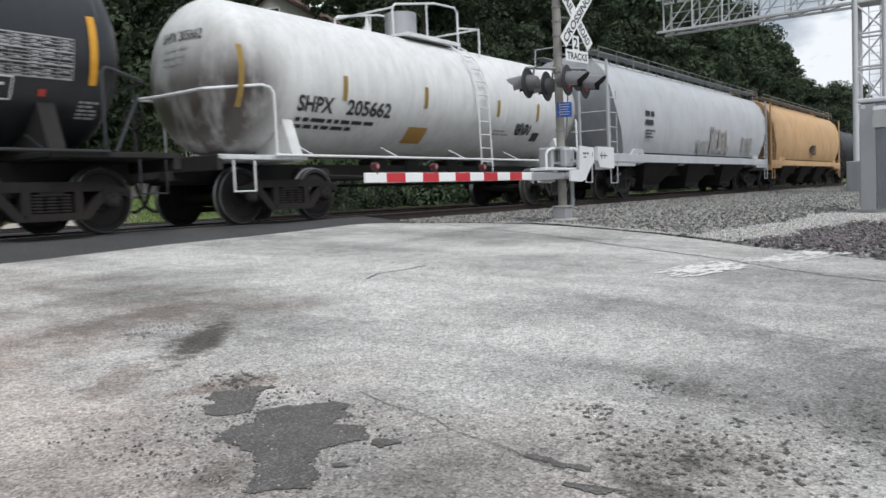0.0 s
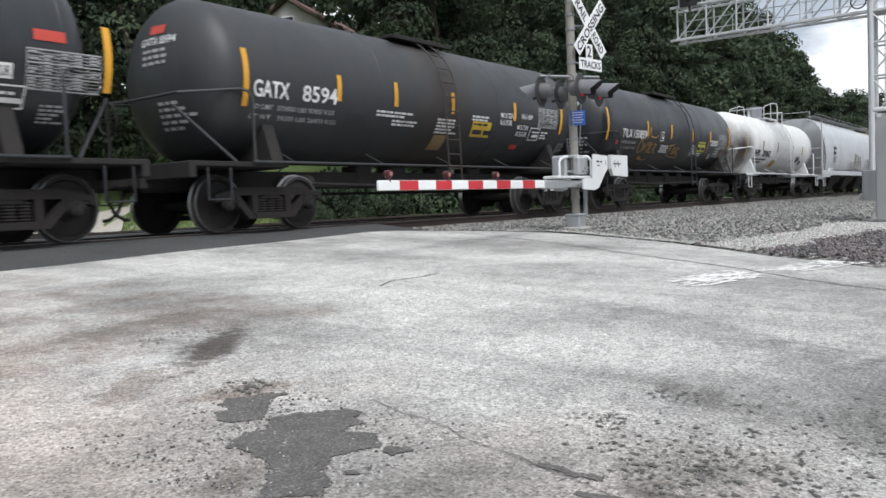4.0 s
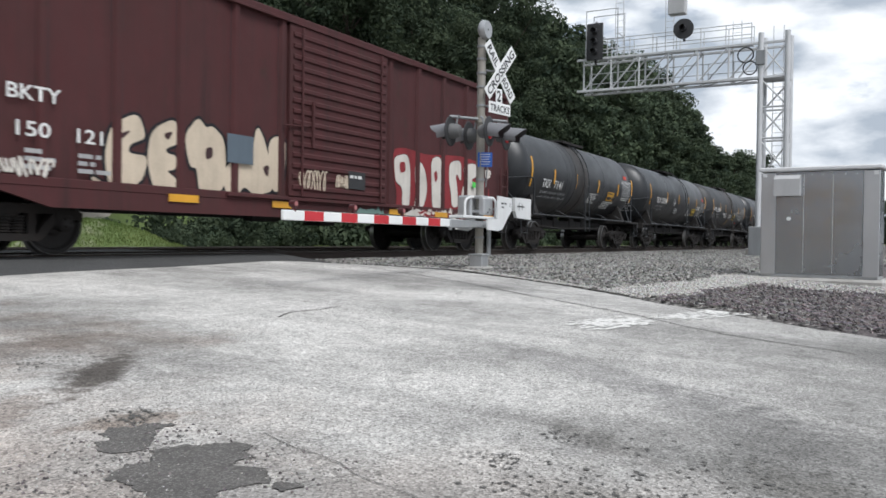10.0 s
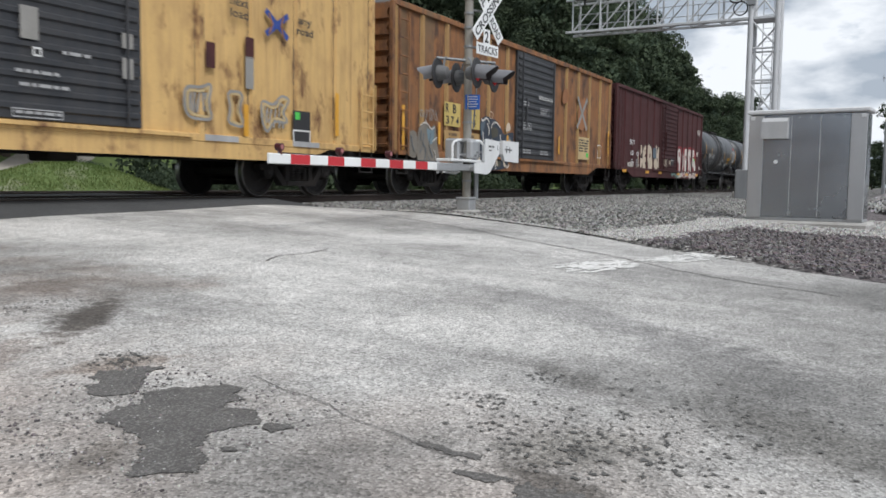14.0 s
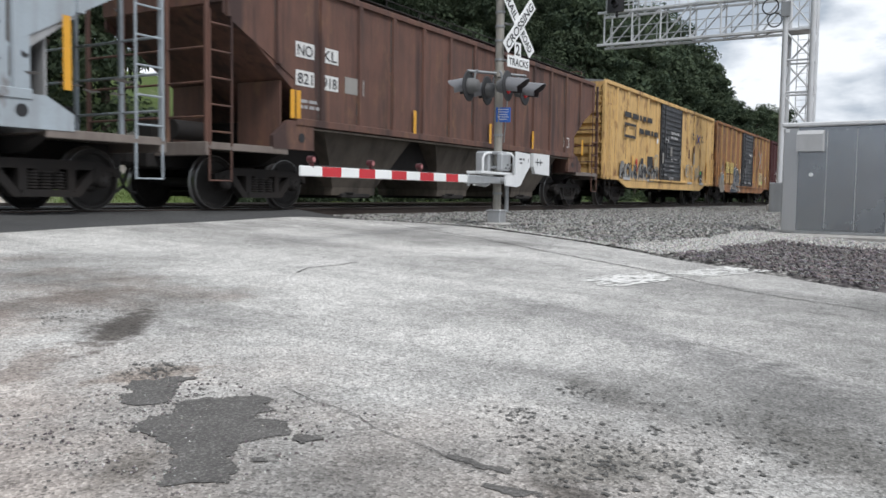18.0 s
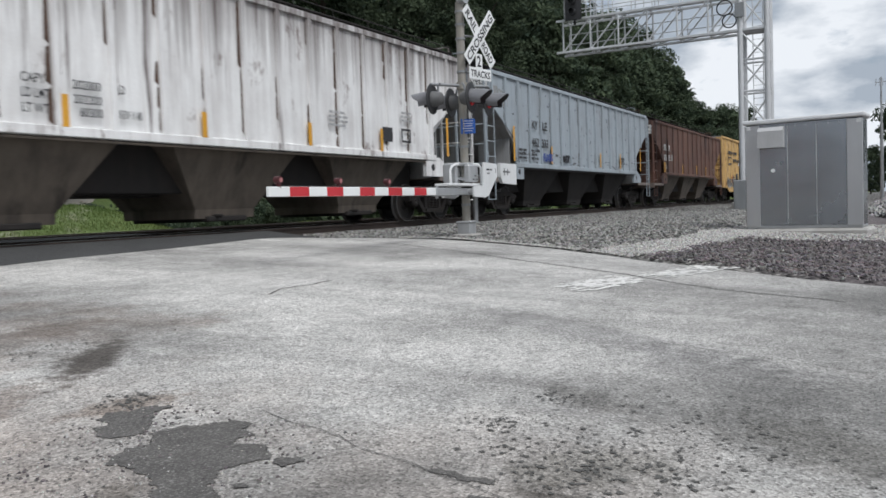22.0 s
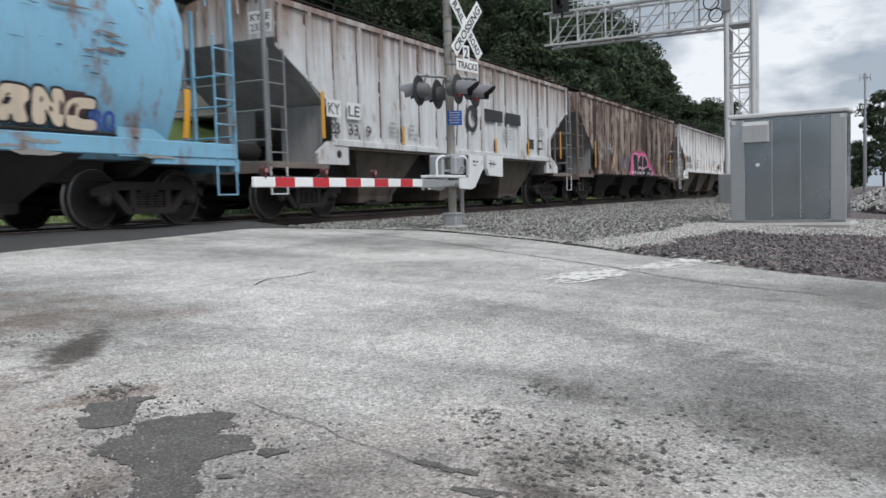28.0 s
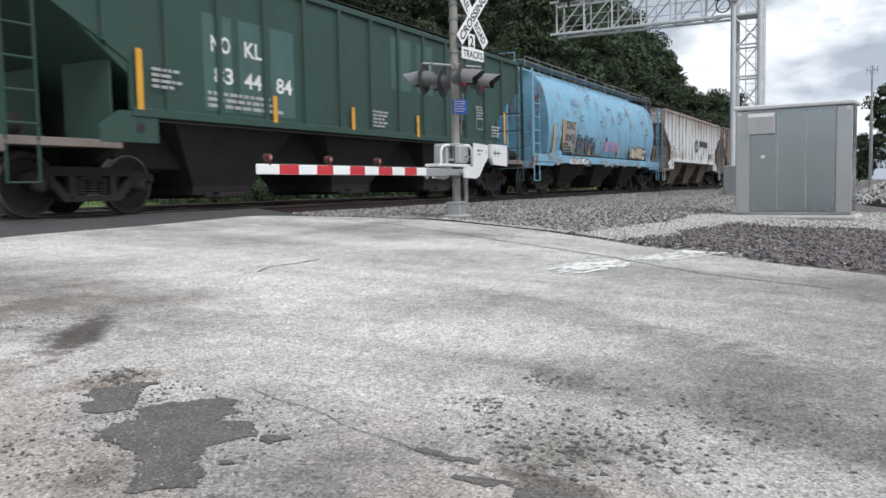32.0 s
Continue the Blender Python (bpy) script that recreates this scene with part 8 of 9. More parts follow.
sprayed_shapes(c, [[(-3.66, 2.03), (-3.38, 2.15), (-3.09, 2.11), (-2.71, 2.07), (-2.35, 1.88), (-2.16, 1.67), (-1.68, 1.77), (-1.45, 1.8), (-1.45, 1.55), (-1.68, 1.43), (-1.82, 0.79), (-2.36, 0.7), (-3.23, 0.68), (-4.47, 0.68), (-4.43, 0.84), (-4.21, 1.02), (-3.84, 1.09), (-3.81, 1.28), (-3.62, 1.49), (-3.72, 1.81)]], over, [("spray_navy", 0.02)], "dark slate blue sprayed piece")
sprayed_shapes(c, [[(-3.71, 1.97), (-3.38, 2.08), (-3.47, 1.78), (-3.65, 1.53)], [(-3.5, 1.5), (-3.34, 1.56), (-3.33, 1.2), (-3.44, 1.06)], [(-3.2, 1.0), (-3.02, 1.1), (-2.9, 0.8), (-3.1, 0.72)], [(-2.55, 1.5), (-2.36, 1.62), (-2.3, 1.2), (-2.5, 1.1)], [(-2.05, 1.62), (-1.65, 1.7), (-1.68, 1.5), (-2.0, 1.45)]], near_over, [("spray_slate", 0.0)], "slate blue sprayed fill")
sprayed_shapes(c, [[(-3.04, 1.89), (-2.55, 1.86), (-2.55, 1.63), (-2.98, 1.55)], [(-2.6, 0.9), (-2.4, 1.0), (-2.3, 0.8), (-2.5, 0.74)]], near_over, [("spray_olive", 0.0)], "olive sprayed fill")
sprayed_shapes(c, [[(-3.84, 1.17), (-3.72, 1.05), (-3.67, 0.87), (-3.92, 0.85), (-3.79, 0.98)], [(-1.98, 2.0), (-1.76, 2.1), (-1.65, 1.87), (-2.02, 1.77)], [(-2.09, 1.49), (-1.61, 1.6), (-1.71, 1.46)], [(-4.51, 0.77), (-4.39, 0.97), (-4.1, 1.11), (-4.25, 0.89)], [(-2.24, 1.22), (-2.12, 1.2), (-2.06, 0.86), (-1.86, 0.8), (-2.1, 0.76), (-2.2, 1.0)], [(-2.7, 1.26), (-2.6, 1.3), (-2.58, 0.9), (-2.44, 0.78), (-2.66, 0.8)]], near_over, [("spray_cream", 0.0)], "cream sprayed fill")
curves = ((-3.56, 1.71, -3.52, 1.5, -3.56, 1.28, -3.46, 1.11), (-3.28, 1.52, -3.3, 1.26, -3.26, 1.08, -3.11, 0.82), (-2.98, 1.55, -2.93, 1.28, -3.05, 1.1, -2.81, 0.79), (-2.42, 1.69, -2.36, 1.47, -2.49, 1.32), (-3.4, 0.94, -3.29, 0.82, -3.2, 0.7), (-2.75, 0.89, -2.69, 0.7),
          (-3.68, 2.05, -3.55, 1.99, -3.35, 2.13, -3.15, 1.97), (-3.04, 1.85, -2.92, 2.0, -2.67, 2.03, -2.42, 1.88), (-3.3, 1.95, -3.15, 1.78, -3.2, 1.62), (-1.96, 0.74, -1.75, 0.84))
shine = ((-6.99, 1.66, -6.8, 1.75, -6.59, 1.7, -6.46, 1.58, -6.28, 1.66), (-6.77, 1.82, -6.69, 1.74), (-6.3, 1.1, -6.2, 0.84, -6.02, 0.77), (-6.4, 1.3, -6.15, 1.42))
shade = ((-6.81, 1.47, -6.88, 1.24, -6.69, 1.11, -6.78, 0.79), (-6.48, 1.5, -6.56, 1.17, -6.36, 0.9), (-7.01, 1.0, -6.85, 1.2), (-7.42, 1.42, -7.37, 1.2, -7.25, 1.03), (-6.95, 1.55, -6.98, 1.3), (-6.6, 0.95, -6.45, 0.75))
for key, wide, lines in (("spray_white", 0.022, curves), ("spray_white", 0.016, shine), ("spray_slate", 0.014, shade)):
    sw = Shape()
    for k, flat_pts in enumerate(lines):
        pts = list(zip(flat_pts[::2], flat_pts[1::2]))
        for _ in range(2):
            pts = [pts[0]] + [tuple(u * q + v * (1 - q) for u, v in zip(a0, a1)) for a0, a1 in zip(pts, pts[1:]) for q in (0.75, 0.25)] + [pts[-1]]
        ribbon(sw, pts, wide, f, 0.016 + 0.0008 * k)
    tagged(part("graffiti", sw, M[key], c, "curving sprayed lines"), kind="stuff")
graffiti(c, -7.0, 1.8, 0.9, 0.3, 4, f, [("spray_gray", 0.01)], 381)
frame_box(c, -3.12, 2.1, 0.22, 0.2, over, "spray_cream", 0.018)
sprayed_shapes(c, [[(4.3, 2.3), (4.2, 2.8), (4.45, 3.4), (4.7, 3.3), (4.95, 3.5), (5.15, 3.0), (5.1, 2.5), (4.8, 2.2)], [(2.6, 3.0), (2.7, 3.5), (3.1, 3.6), (3.2, 3.1)]], f, [("spray_salmon", 0.0)])
s2 = Shape()
for k, q in enumerate(((4.15, 2.3, 5.2, 3.4), (4.15, 3.4, 5.2, 2.3))):
    ribbon(s2, [(q[0], q[1]), (q[2], q[3])], 0.075, f, 0.004 + 0.002 * k)
part("painted_cross", s2, M["spray_gray"], c, "faded gray-green painted cross")
plate(c, 4.35, 1.2, 1.15, 0.8, f, "notice_cream", "notice", "torn cream paper notice")
for k in range(4):
    bars(c, 4.42 + 0.26 * k, 1.86, 0.16, 5, 0.055, lambda x, z: (x, f(x, z)[1] - 0.004, z), "letter_black", 183 + k)
plate(c, 5.2, 1.28, 0.22, 0.16, lambda x, z: (x, f(x, z)[1] - 0.006, z), "green_tag", "notice", "small bright green paper notice")
frame_box(c, hl - 1.6, 1.3, 0.42, 0.5, f)
for k, (x, z) in enumerate(((-1.0, 2.75), (-0.95, 2.05), (-0.9, 1.3), (0.5, 2.6), (0.5, 1.3))):
    bars(c, x + 0.04, z, 0.62, 2, 0.045, flat_face(-1.535), "letter_dim", 84 + k)
    if k % 2:
        frame_box(c, x, z - 0.12, 0.74, 0.22, flat_face(-1.534), "letter_dim", 0.016)
letters(c, "BEFORE MOVING CAR", 0.35, 2.95, 0.11, flat_face(-1.535), "letter_white", width=1.2)
for x, z0, z1 in ((-hl + 0.3, 1.05, 2.07), (-6.1, 1.25, 1.8), (hl - 0.35, 1.4, 2.4), (-1.95, 1.2, 1.7), (2.3, 1.3, 1.9)):
    reflector(c, x, z0, z1, flat_face(-1.478), 0.12)
CARS.append(c)

c, h, hl, f, fd = boxcar("faded yellow boxcar with a black door and rusty stains", -81.93, -99.32, "yellow", "black_door", 14, (-1.35, 1.9))
bars(c, -6.2, 3.3, 3.6, 1, 0.2, flat_face(-1.47), "letter_black", 193, 0.05)
bars(c, -4.4, 2.8, 2.4, 1, 0.2, flat_face(-1.47), "letter_black", 194, 0.05)
frame_box(c, -6.2, 2.55, 1.4, 0.55, flat_face(-1.47), "letter_black", 0.1)
for w, x, z, wd in (("next", 3.82, 3.28, 0.45), ("load", 3.82, 3.08, 0.45), ("any", 5.65, 3.26, 0.4), ("road", 5.6, 3.06, 0.5)):
    letters(c, w, x, z, 0.15, flat_face(-1.47), "letter_black", width=wd)
s2 = Shape()
for q in ((0, 0, 0.62, 0.42), (0, 0.42, 0.62, 0)):
    ribbon(s2, [(4.72 + q[0], 2.92 + q[1]), (4.72 + q[2], 2.92 + q[3])], 0.055, f, 0.012 if q[1] else 0.014)
part("painted_cross", s2, M["letter_blue"], c, "small blue painted cross")
s2 = Shape()
for q in (0.02, 0.42):
    ribbon(s2, [(4.78 + q, 2.94), (4.88 + q * 0.62, 3.12), (4.78 + q, 3.3)], 0.022, f, 0.017)
part("painted_cross", s2, M["spray_salmon"], c, "faded red paint round the cross")
sprayed_blocks(c, -6.6, 0.98, 5.0, 0.62, 9, f, None, None, "spray_gray", "spray_black", 91)
graffiti(c, -6.6, 0.95, 5.0, 0.7, 12, f, [("spray_black", 0.03)], 191)
piece = [[(2.77, 1.8), (3.12, 1.8), (3.37, 1.91), (3.29, 1.53), (3.39, 1.29), (2.88, 1.29), (2.75, 1.44)],
         [(3.72, 1.81), (4.13, 1.82), (4.02, 1.53), (4.17, 1.21), (3.72, 1.27), (3.81, 1.52)],
         [(4.58, 1.75), (4.94, 1.66), (5.13, 1.87), (5.4, 1.82), (5.18, 1.56), (5.36, 1.37), (4.94, 1.39), (4.74, 1.15), (4.61, 1.35)],
         [(-2.31, 1.96), (-2.11, 2.04), (-1.78, 2.06), (-1.81, 1.79), (-1.9, 1.73), (-1.92, 1.46), (-2.2, 1.42), (-2.28, 1.64)]]
for key, wide, by, lift in (("spray_gray", 0.026, 0.0, 0.008), ("notice_cream", 0.02, -0.07, 0.01)):
    sw = Shape()
    for poly in piece:
        loop = softened(grown(poly, by), 2)
        ribbon(sw, loop + loop[:1], wide, f, lift)
    tagged(part("graffiti", sw, M[key], c, "outlined sprayed letters"), kind="stuff")
graffiti(c, 2.8, 1.35, 0.5, 0.45, 3, f, [("spray_gray", 0.016)], 291)
graffiti(c, 4.65, 1.25, 0.6, 0.5, 3, f, [("spray_gray", 0.016)], 292)
graffiti(c, -2.25, 1.5, 0.3, 0.45, 3, f, [("notice_cream", 0.022)], 293)
plate(c, 5.49, 0.95, 0.53, 0.68, f, "letter_black")
frame_box(c, 5.49, 0.95, 0.53, 0.32, lambda x, z: (x, f(x, z)[1] - 0.004, z), "letter_white", 0.03)
plate(c, 5.55, 1.46, 0.14, 0.14, lambda x, z: (x, f(x, z)[1] - 0.006, z), "green_tag", "notice", "small bright green paper notice")
plate(c, 3.24, 2.15, 0.22, 0.42, flat_face(-1.468), "maroon", "stencil_panel", "maroon touched-up patch")
plate(c, 4.19, 2.43, 0.22, 0.36, flat_face(-1.468), "maroon", "stencil_panel", "maroon touched-up patch")
plate(c, 4.19, 1.9, 0.21, 0.56, flat_face(-1.468), "spray_gray", "stencil_panel", "gray touched-up patch")
plate(c, -3.23, 1.48, 0.75, 0.48, f, "letter_black")
plate(c, -4.1, 1.6, 0.35, 0.25, f, "letter_black")
plate(c, -4.7, 1.3, 0.2, 0.5, f, "letter_red")
on_door = flat_face(-1.535)
letters(c, "CLOSE AND LOCK DOORS", -0.09, 3.06, 0.12, on_door, "letter_white", width=1.31)
letters(c, "BEFORE MOVING CAR", -0.09, 2.86, 0.12, on_door, "letter_white", width=1.1)
frame_box(c, -0.98, 2.66, 0.66, 0.22, on_door, "letter_dim", 0.02)
bars(c, -0.92, 2.8, 0.54, 2, 0.035, on_door, "letter_white", 93)
for k, (x, z, wide) in enumerate(((-1.12, 1.68, 0.26), (-1.14, 1.51, 0.34), (0.51, 1.97, 0.38), (-0.18, 1.66, 0.66), (-0.13, 1.49, 0.7), (-1.0, 1.25, 0.25))):
    bars(c, x, z, wide, 1, 0.045, on_door, "letter_dim", 94 + k, 0.1)
frame_box(c, 0.07, 1.89, 0.13, 0.12, on_door, "letter_white", 0.025)
frame_box(c, -0.25, 1.08, 0.75, 0.12, on_door, "letter_dim", 0.016)
bars(c, -0.2, 1.13, 0.64, 1, 0.04, on_door, "letter_dim", 101, 0.05)
for x, z, wide, tall in ((-0.1, 2.1, 0.26, 0.42), (-1.33, 1.76, 0.22, 0.43), (1.5, 2.2, 0.2, 0.22), (1.5, 1.76, 0.2, 0.3)):
    plate(c, x, z, wide, tall, on_door, "spray_gray", "stencil_panel", "rubbed pale patch")
plate(c, -2.0, 2.55, 0.26, 0.2, f, "letter_white", "notice")
for x, z0, z1 in ((-5.2, 1.3, 1.9), (1.78, 1.17, 1.64), (4.13, 1.07, 1.62), (6.82, 1.22, 2.08)):
    reflector(c, x, z0, z1, flat_face(-1.478), 0.12)
for x in (-6.2, -3.2, 3.2, 5.5):
    plate(c, x, 0.95, 0.8, 0.1, flat_face(-1.475), "letter_dim", "reflector", "pale reflective stripe")
CARS.append(c)

c, h, bl, f = hopper_car("oxide brown covered hopper car with dusty chutes", -99.32, -117.9, "brown", "under_brown", 15, 4.1, 1.6, end_paint="brown")
for r, row in enumerate((("NO", "KL"), ("821", "918"))):
    for k, w in enumerate(row):
        x0, z0 = (-6.72, -6.0)[k], (2.76, 2.25)[r]
        plate(c, x0, z0, 0.52, 0.28, near, "letter_white")
        letters(c, w, x0 + 0.05, z0 + 0.04, 0.2, flat_face(-1.482), "letter_black", width=0.42)
plate(c, -5.27, 2.26, 0.64, 0.32, near, "spray_gray")
for x in (-6.92, -6.76, -2.85, 0.78, 3.43):
    reflector(c, x, 1.64, 2.15, flat_face(-1.53), 0.12)
bars(c, -6.6, 1.95, 0.5, 2, 0.06, near, "letter_dim", 98)
frame_box(c, 5.92, 1.84, 0.42, 0.3, near, "letter_white", 0.03)
reflector(c, 7.3, 1.64, 2.15, flat_face(-1.53), 0.12)
end_placard(c, bl, ("NOKL", "821918"), 4.1)
CARS.append(c)

c, h, bl, f = hopper_car("pale blue-gray covered hopper car with small graffiti", -117.9, -136.4, "pale_gray", "under", 19, 4.15, 1.52, end_paint="slope_gray")
end_placard(c, bl, ("KYLE", "462333"), 4.15)
for w, x, z, wd in (("KY", -5.5, 2.68, 0.5), ("LE", -4.62, 2.68, 0.42), ("462", -5.55, 2.13, 0.62), ("333", -4.72, 2.13, 0.58)):
    letters(c, w, x, z, 0.27, proud, "letter_black", width=wd, bold=0.03)
bars(c, -6.6, 1.95, 0.55, 3, 0.07, proud, "letter_black", 101)
bars(c, -5.6, 1.95, 0.6, 3, 0.07, proud, "letter_black", 102)
graffiti(c, -8.3, 3.1, 1.1, 0.7, 3, near, [("spray_gray", 0.025)], 103)
graffiti(c, -4.6, 1.66, 0.85, 0.3, 6, proud, [("letter_blue", 0.02)], 104)
graffiti(c, -2.8, 1.68, 0.65, 0.28, 5, proud, [("spray_black", 0.028)], 204)
frame_box(c, 4.16, 1.82, 0.5, 0.28, proud, "letter_black", 0.045)
bars(c, 4.22, 2.0, 0.35, 2, 0.05, proud, "letter_black", 105)
for x, z1 in ((-7.0, 2.66), (-3.88, 2.2), (1.35, 2.17), (4.02, 2.24), (7.13, 2.6)):
    reflector(c, x, 1.62, z1, proud, 0.12)
scratches(c, near, -8, 8, 1.9, 4.0, 60, "letter_black", 106, 0.12, 0.05)
scratches(c, near, -7, 8, 1.6, 1.95, 90, "shade_grime", 206, 0.4, 0.03, "grime_smear", "dark smudges along the sill")
sp_rnd = random.Random(5)
for k in range(10):
    x = sp_rnd.uniform(-6, 7.5)
    plate(c, x, sp_rnd.uniform(2.0, 3.9), 0.06, sp_rnd.uniform(0.06, 0.18), near, "letter_black", "paint_chip", "dark chipped spot")
CARS.append(c)


def owner_marks(car, bl, number, seed, lift=0.0):
    for k, (w, x) in enumerate((("KY", -6.74), ("LE", -6.0))):
        letters(car, w, x, 2.12, 0.24, proud, "letter_black", width=0.42, bold=0.01)
    for w, x in zip(number, (-6.72, -6.02, -5.34)):
        letters(car, w, x, 1.72, 0.24, proud, "letter_black", width=0.38 if len(w) > 1 else 0.2, bold=0.01)
    if number[0] == "23":
        for x in (-6.8, -6.06):
            plate(car, x, 2.06, 0.52, 0.36, flat_face(-1.53), "white_paint", "stencil_panel", "fresh white number panel")
        bars(car, -4.3, 2.05, 0.3, 3, 0.06, proud, "letter_dim", seed)
        bars(car, -3.4, 2.05, 0.35, 3, 0.06, proud, "letter_dim", seed + 1)
    else:
        frame_box(car, -5.42, 1.66, 0.36, 0.36, proud, "letter_dim", 0.03)
    for x, z1 in ((-6.98, 2.55), (-3.74, 2.05), (-1.12, 2.02), (1.7, 2.05), (4.28, 2.1), (7.38, 2.57)):
        reflector(car, x, 1.6, z1, proud, 0.11)
    bars(car, 2.4, 2.3, 0.6, 4, 0.05, proud, "letter_dim", seed + 2)
    bars(car, 5.2, 2.5, 0.5, 3, 0.05, proud, "letter_dim", seed + 3)
    plate(car, 4.38, 1.83, 0.42, 0.32, proud, "letter_black")
    frame_box(car, 5.18, 1.84, 0.42, 0.32, proud, "letter_black", 0.05)


c, h, bl, f = hopper_car("white covered hopper car with dark vertical rust streaks", -136.4, -155.15, "white_streaked", "under_brown", 19, 4.17, 1.55, end_paint="slope_gray", streaks="rust_line")
owner_marks(c, bl, ("24", "18", "7"), 111)
end_placard(c, bl, ("KYLE", "24187"), 4.17)
for x in (-6.78, -6.04):
    plate(c, x, 2.06, 0.5, 0.36, flat_face(-1.53), "spray_gray", "stencil_panel", "grayed stencil panel")
for w, x, z, wd in (("CAPY", -4.33, 2.16, 0.36), ("LD LMT", -4.33, 1.96, 0.42), ("LT WT", -4.33, 1.76, 0.4), ("202000", -3.55, 2.14, 0.47), ("202200", -3.54, 1.94, 0.46), ("60300", -3.45, 1.76, 0.38), ("LD", -2.78, 2.14, 0.13), ("NEW 11-80", -2.78, 1.78, 0.42)):
    letters(c, w, x, z, 0.13, proud, "letter_black", width=wd)
CARS.append(c)
c, h, bl, f = hopper_car("heavily rusted covered hopper car with pink and black graffiti", -155.15, -173.3, "rusty_white", "under", 17, 4.2, 1.2, end_paint="slope_gray", streaks="cream_line", post_paint="post_worn")
for k, w in enumerate(("KY", "LE")):
    plate(c, (-5.62, -4.63)[k], 1.95, 0.62, 0.5, near, "spray_faint")
    letters(c, w, (-5.6, -4.6)[k], 2.2, 0.25, flat_face(-1.482), "letter_dim", width=0.55)
low_z = 1.14
pink_shape = [(-0.81, 2.12), (-0.34, 2.23), (0.04, 2.19), (0.37, 2.16), (0.92, 2.23), (1.60, 2.20), (2.04, 1.90), (2.51, 1.70), (3.23, 1.38), (3.55, 1.13), (-1.53, 1.10), (-1.19, 1.36), (-1.11, 1.64), (-1.07, 1.92)]
sprayed_shapes(c, [pink_shape], lambda x, z: (x, -1.534, max(z, low_z)), [("pink_edge", 0.09)])
sprayed_shapes(c, [pink_shape], lambda x, z: (x, -1.537, max(z, low_z)), [("spray_pink", 0.0)])
tag_polys = [[(-0.76, 2.04), (-0.35, 2.12), (0.00, 2.06), (0.09, 1.87), (0.07, 1.10), (-0.61, 1.10), (-0.68, 1.51)],
             [(0.36, 2.01), (0.95, 2.10), (0.91, 1.87), (0.97, 1.56), (0.59, 1.50), (0.48, 1.60), (0.14, 1.48), (0.14, 1.75), (0.24, 1.85), (0.34, 1.73)],
             [(0.14, 1.40), (0.48, 1.50), (0.59, 1.40), (0.99, 1.43), (0.83, 1.32), (0.65, 1.10), (0.16, 1.10)],
             [(1.05, 2.02), (1.41, 2.08), (1.67, 1.87), (1.76, 1.95), (1.94, 1.63), (1.47, 1.57), (1.25, 1.50), (1.04, 1.54)],
             [(1.08, 1.40), (1.47, 1.48), (2.31, 1.57), (2.15, 1.36), (2.60, 1.44), (2.80, 1.43), (2.58, 1.10), (0.98, 1.10), (0.86, 1.23)]]
sprayed_shapes(c, tag_polys, lambda x, z: (x, -1.541, max(z, low_z)), [("letter_white", 0.04), ("spray_black", 0.012)])
plate(c, -2.6, 1.36, 1.36, 0.7, near, "spray_faint")
graffiti(c, -2.5, 1.42, 1.2, 0.5, 6, flat_face(-1.482), [("spray_violet", 0.014)], 122)
for k, (x, wide) in enumerate(((-1.02, 0.3), (-0.52, 0.22), (-0.05, 0.16), (0.28, 0.36), (1.0, 0.3), (1.85, 0.55), (2.75, 0.28))):
    graffiti(c, x, low_z + 0.04, wide, 0.15, 3 + k % 2, flat_face(-1.549), [("letter_white", 0.011)], 323 + k)
graffiti(c, -6.0, 1.7, 0.5, 0.25, 3, proud, [("letter_dim", 0.02)], 124)
for x, z1 in ((-6.6, 2.42), (-4.03, 1.85), (4.24, 1.8), (7.12, 2.35)):
    reflector(c, x, 1.38, z1, proud, 0.12)
CARS.append(c)
c, h, bl, f = hopper_car("rust-stained white covered hopper car with a dark emblem", -173.3, -191.45, "cream", "under_brown", 19, 4.17, 1.55, end_paint="slope_gray", streaks="rust_line")
owner_marks(c, bl, ("23", "33", "9"), 131)
end_placard(c, bl, ("KYLE", "23339"), 4.17)
em = Shape()
for k in range(24):
    a0, a1 = 2 * math.pi * k / 24, 2 * math.pi * (k + 1) / 24
    for r0, r1, cx, cz in ((0.24, 0.38, 0.12, 2.5), (0.1, 0.2, 0.3, 2.72)):
        em.add([(cx + r0 * math.cos(a0), -1.535, cz + r0 * math.sin(a0)), (cx + r1 * math.cos(a0), -1.535, cz + r1 * math.sin(a0)), (cx + r1 * math.cos(a1), -1.535, cz + r1 * math.sin(a1)), (cx + r0 * math.cos(a1), -1.535, cz + r0 * math.sin(a1))], [(0, 1, 2, 3)])
tagged(part("emblem", em, M["letter_black"], c, "dark round emblem shapes"), kind="stuff")
bars(c, 0.95, 2.52, 1.8, 1, 0.34, flat_face(-1.535), "letter_black", 132, 0.05)
CARS.append(c)
c, h, bl, f = hopper_car("light blue covered hopper car with rust spots and graffiti", -191.45, -209.47, "blue", "under", round_side=True, rake=0.35, inset=1.15)
over = lambda x, z: (x, f(x, z)[1] - 0.006, z)  # noqa: E731
plate(c, -5.8, 1.5, 1.3, 1.1, f, "spray_gray", "stencil_panel", "weathered pale gray panel")
plate(c, -5.95, 1.6, 0.16, 1.05, f, "spray_gold", "stencil_panel", "ochre edge of an old panel")
letters(c, "DSRC", -5.5, 2.32, 0.27, over, "letter_black", width=0.92)
letters(c, "8041", -5.68, 1.88, 0.26, over, "letter_black", width=0.8)
bars(c, -5.9, 1.74, 0.8, 3, 0.06, over, "letter_black", 141)
sprayed_blocks(c, -4.9, 1.36, 2.9, 0.62, 6, f, None, "spray_black", "spray_slate", "spray_gray", 142, 0.04)
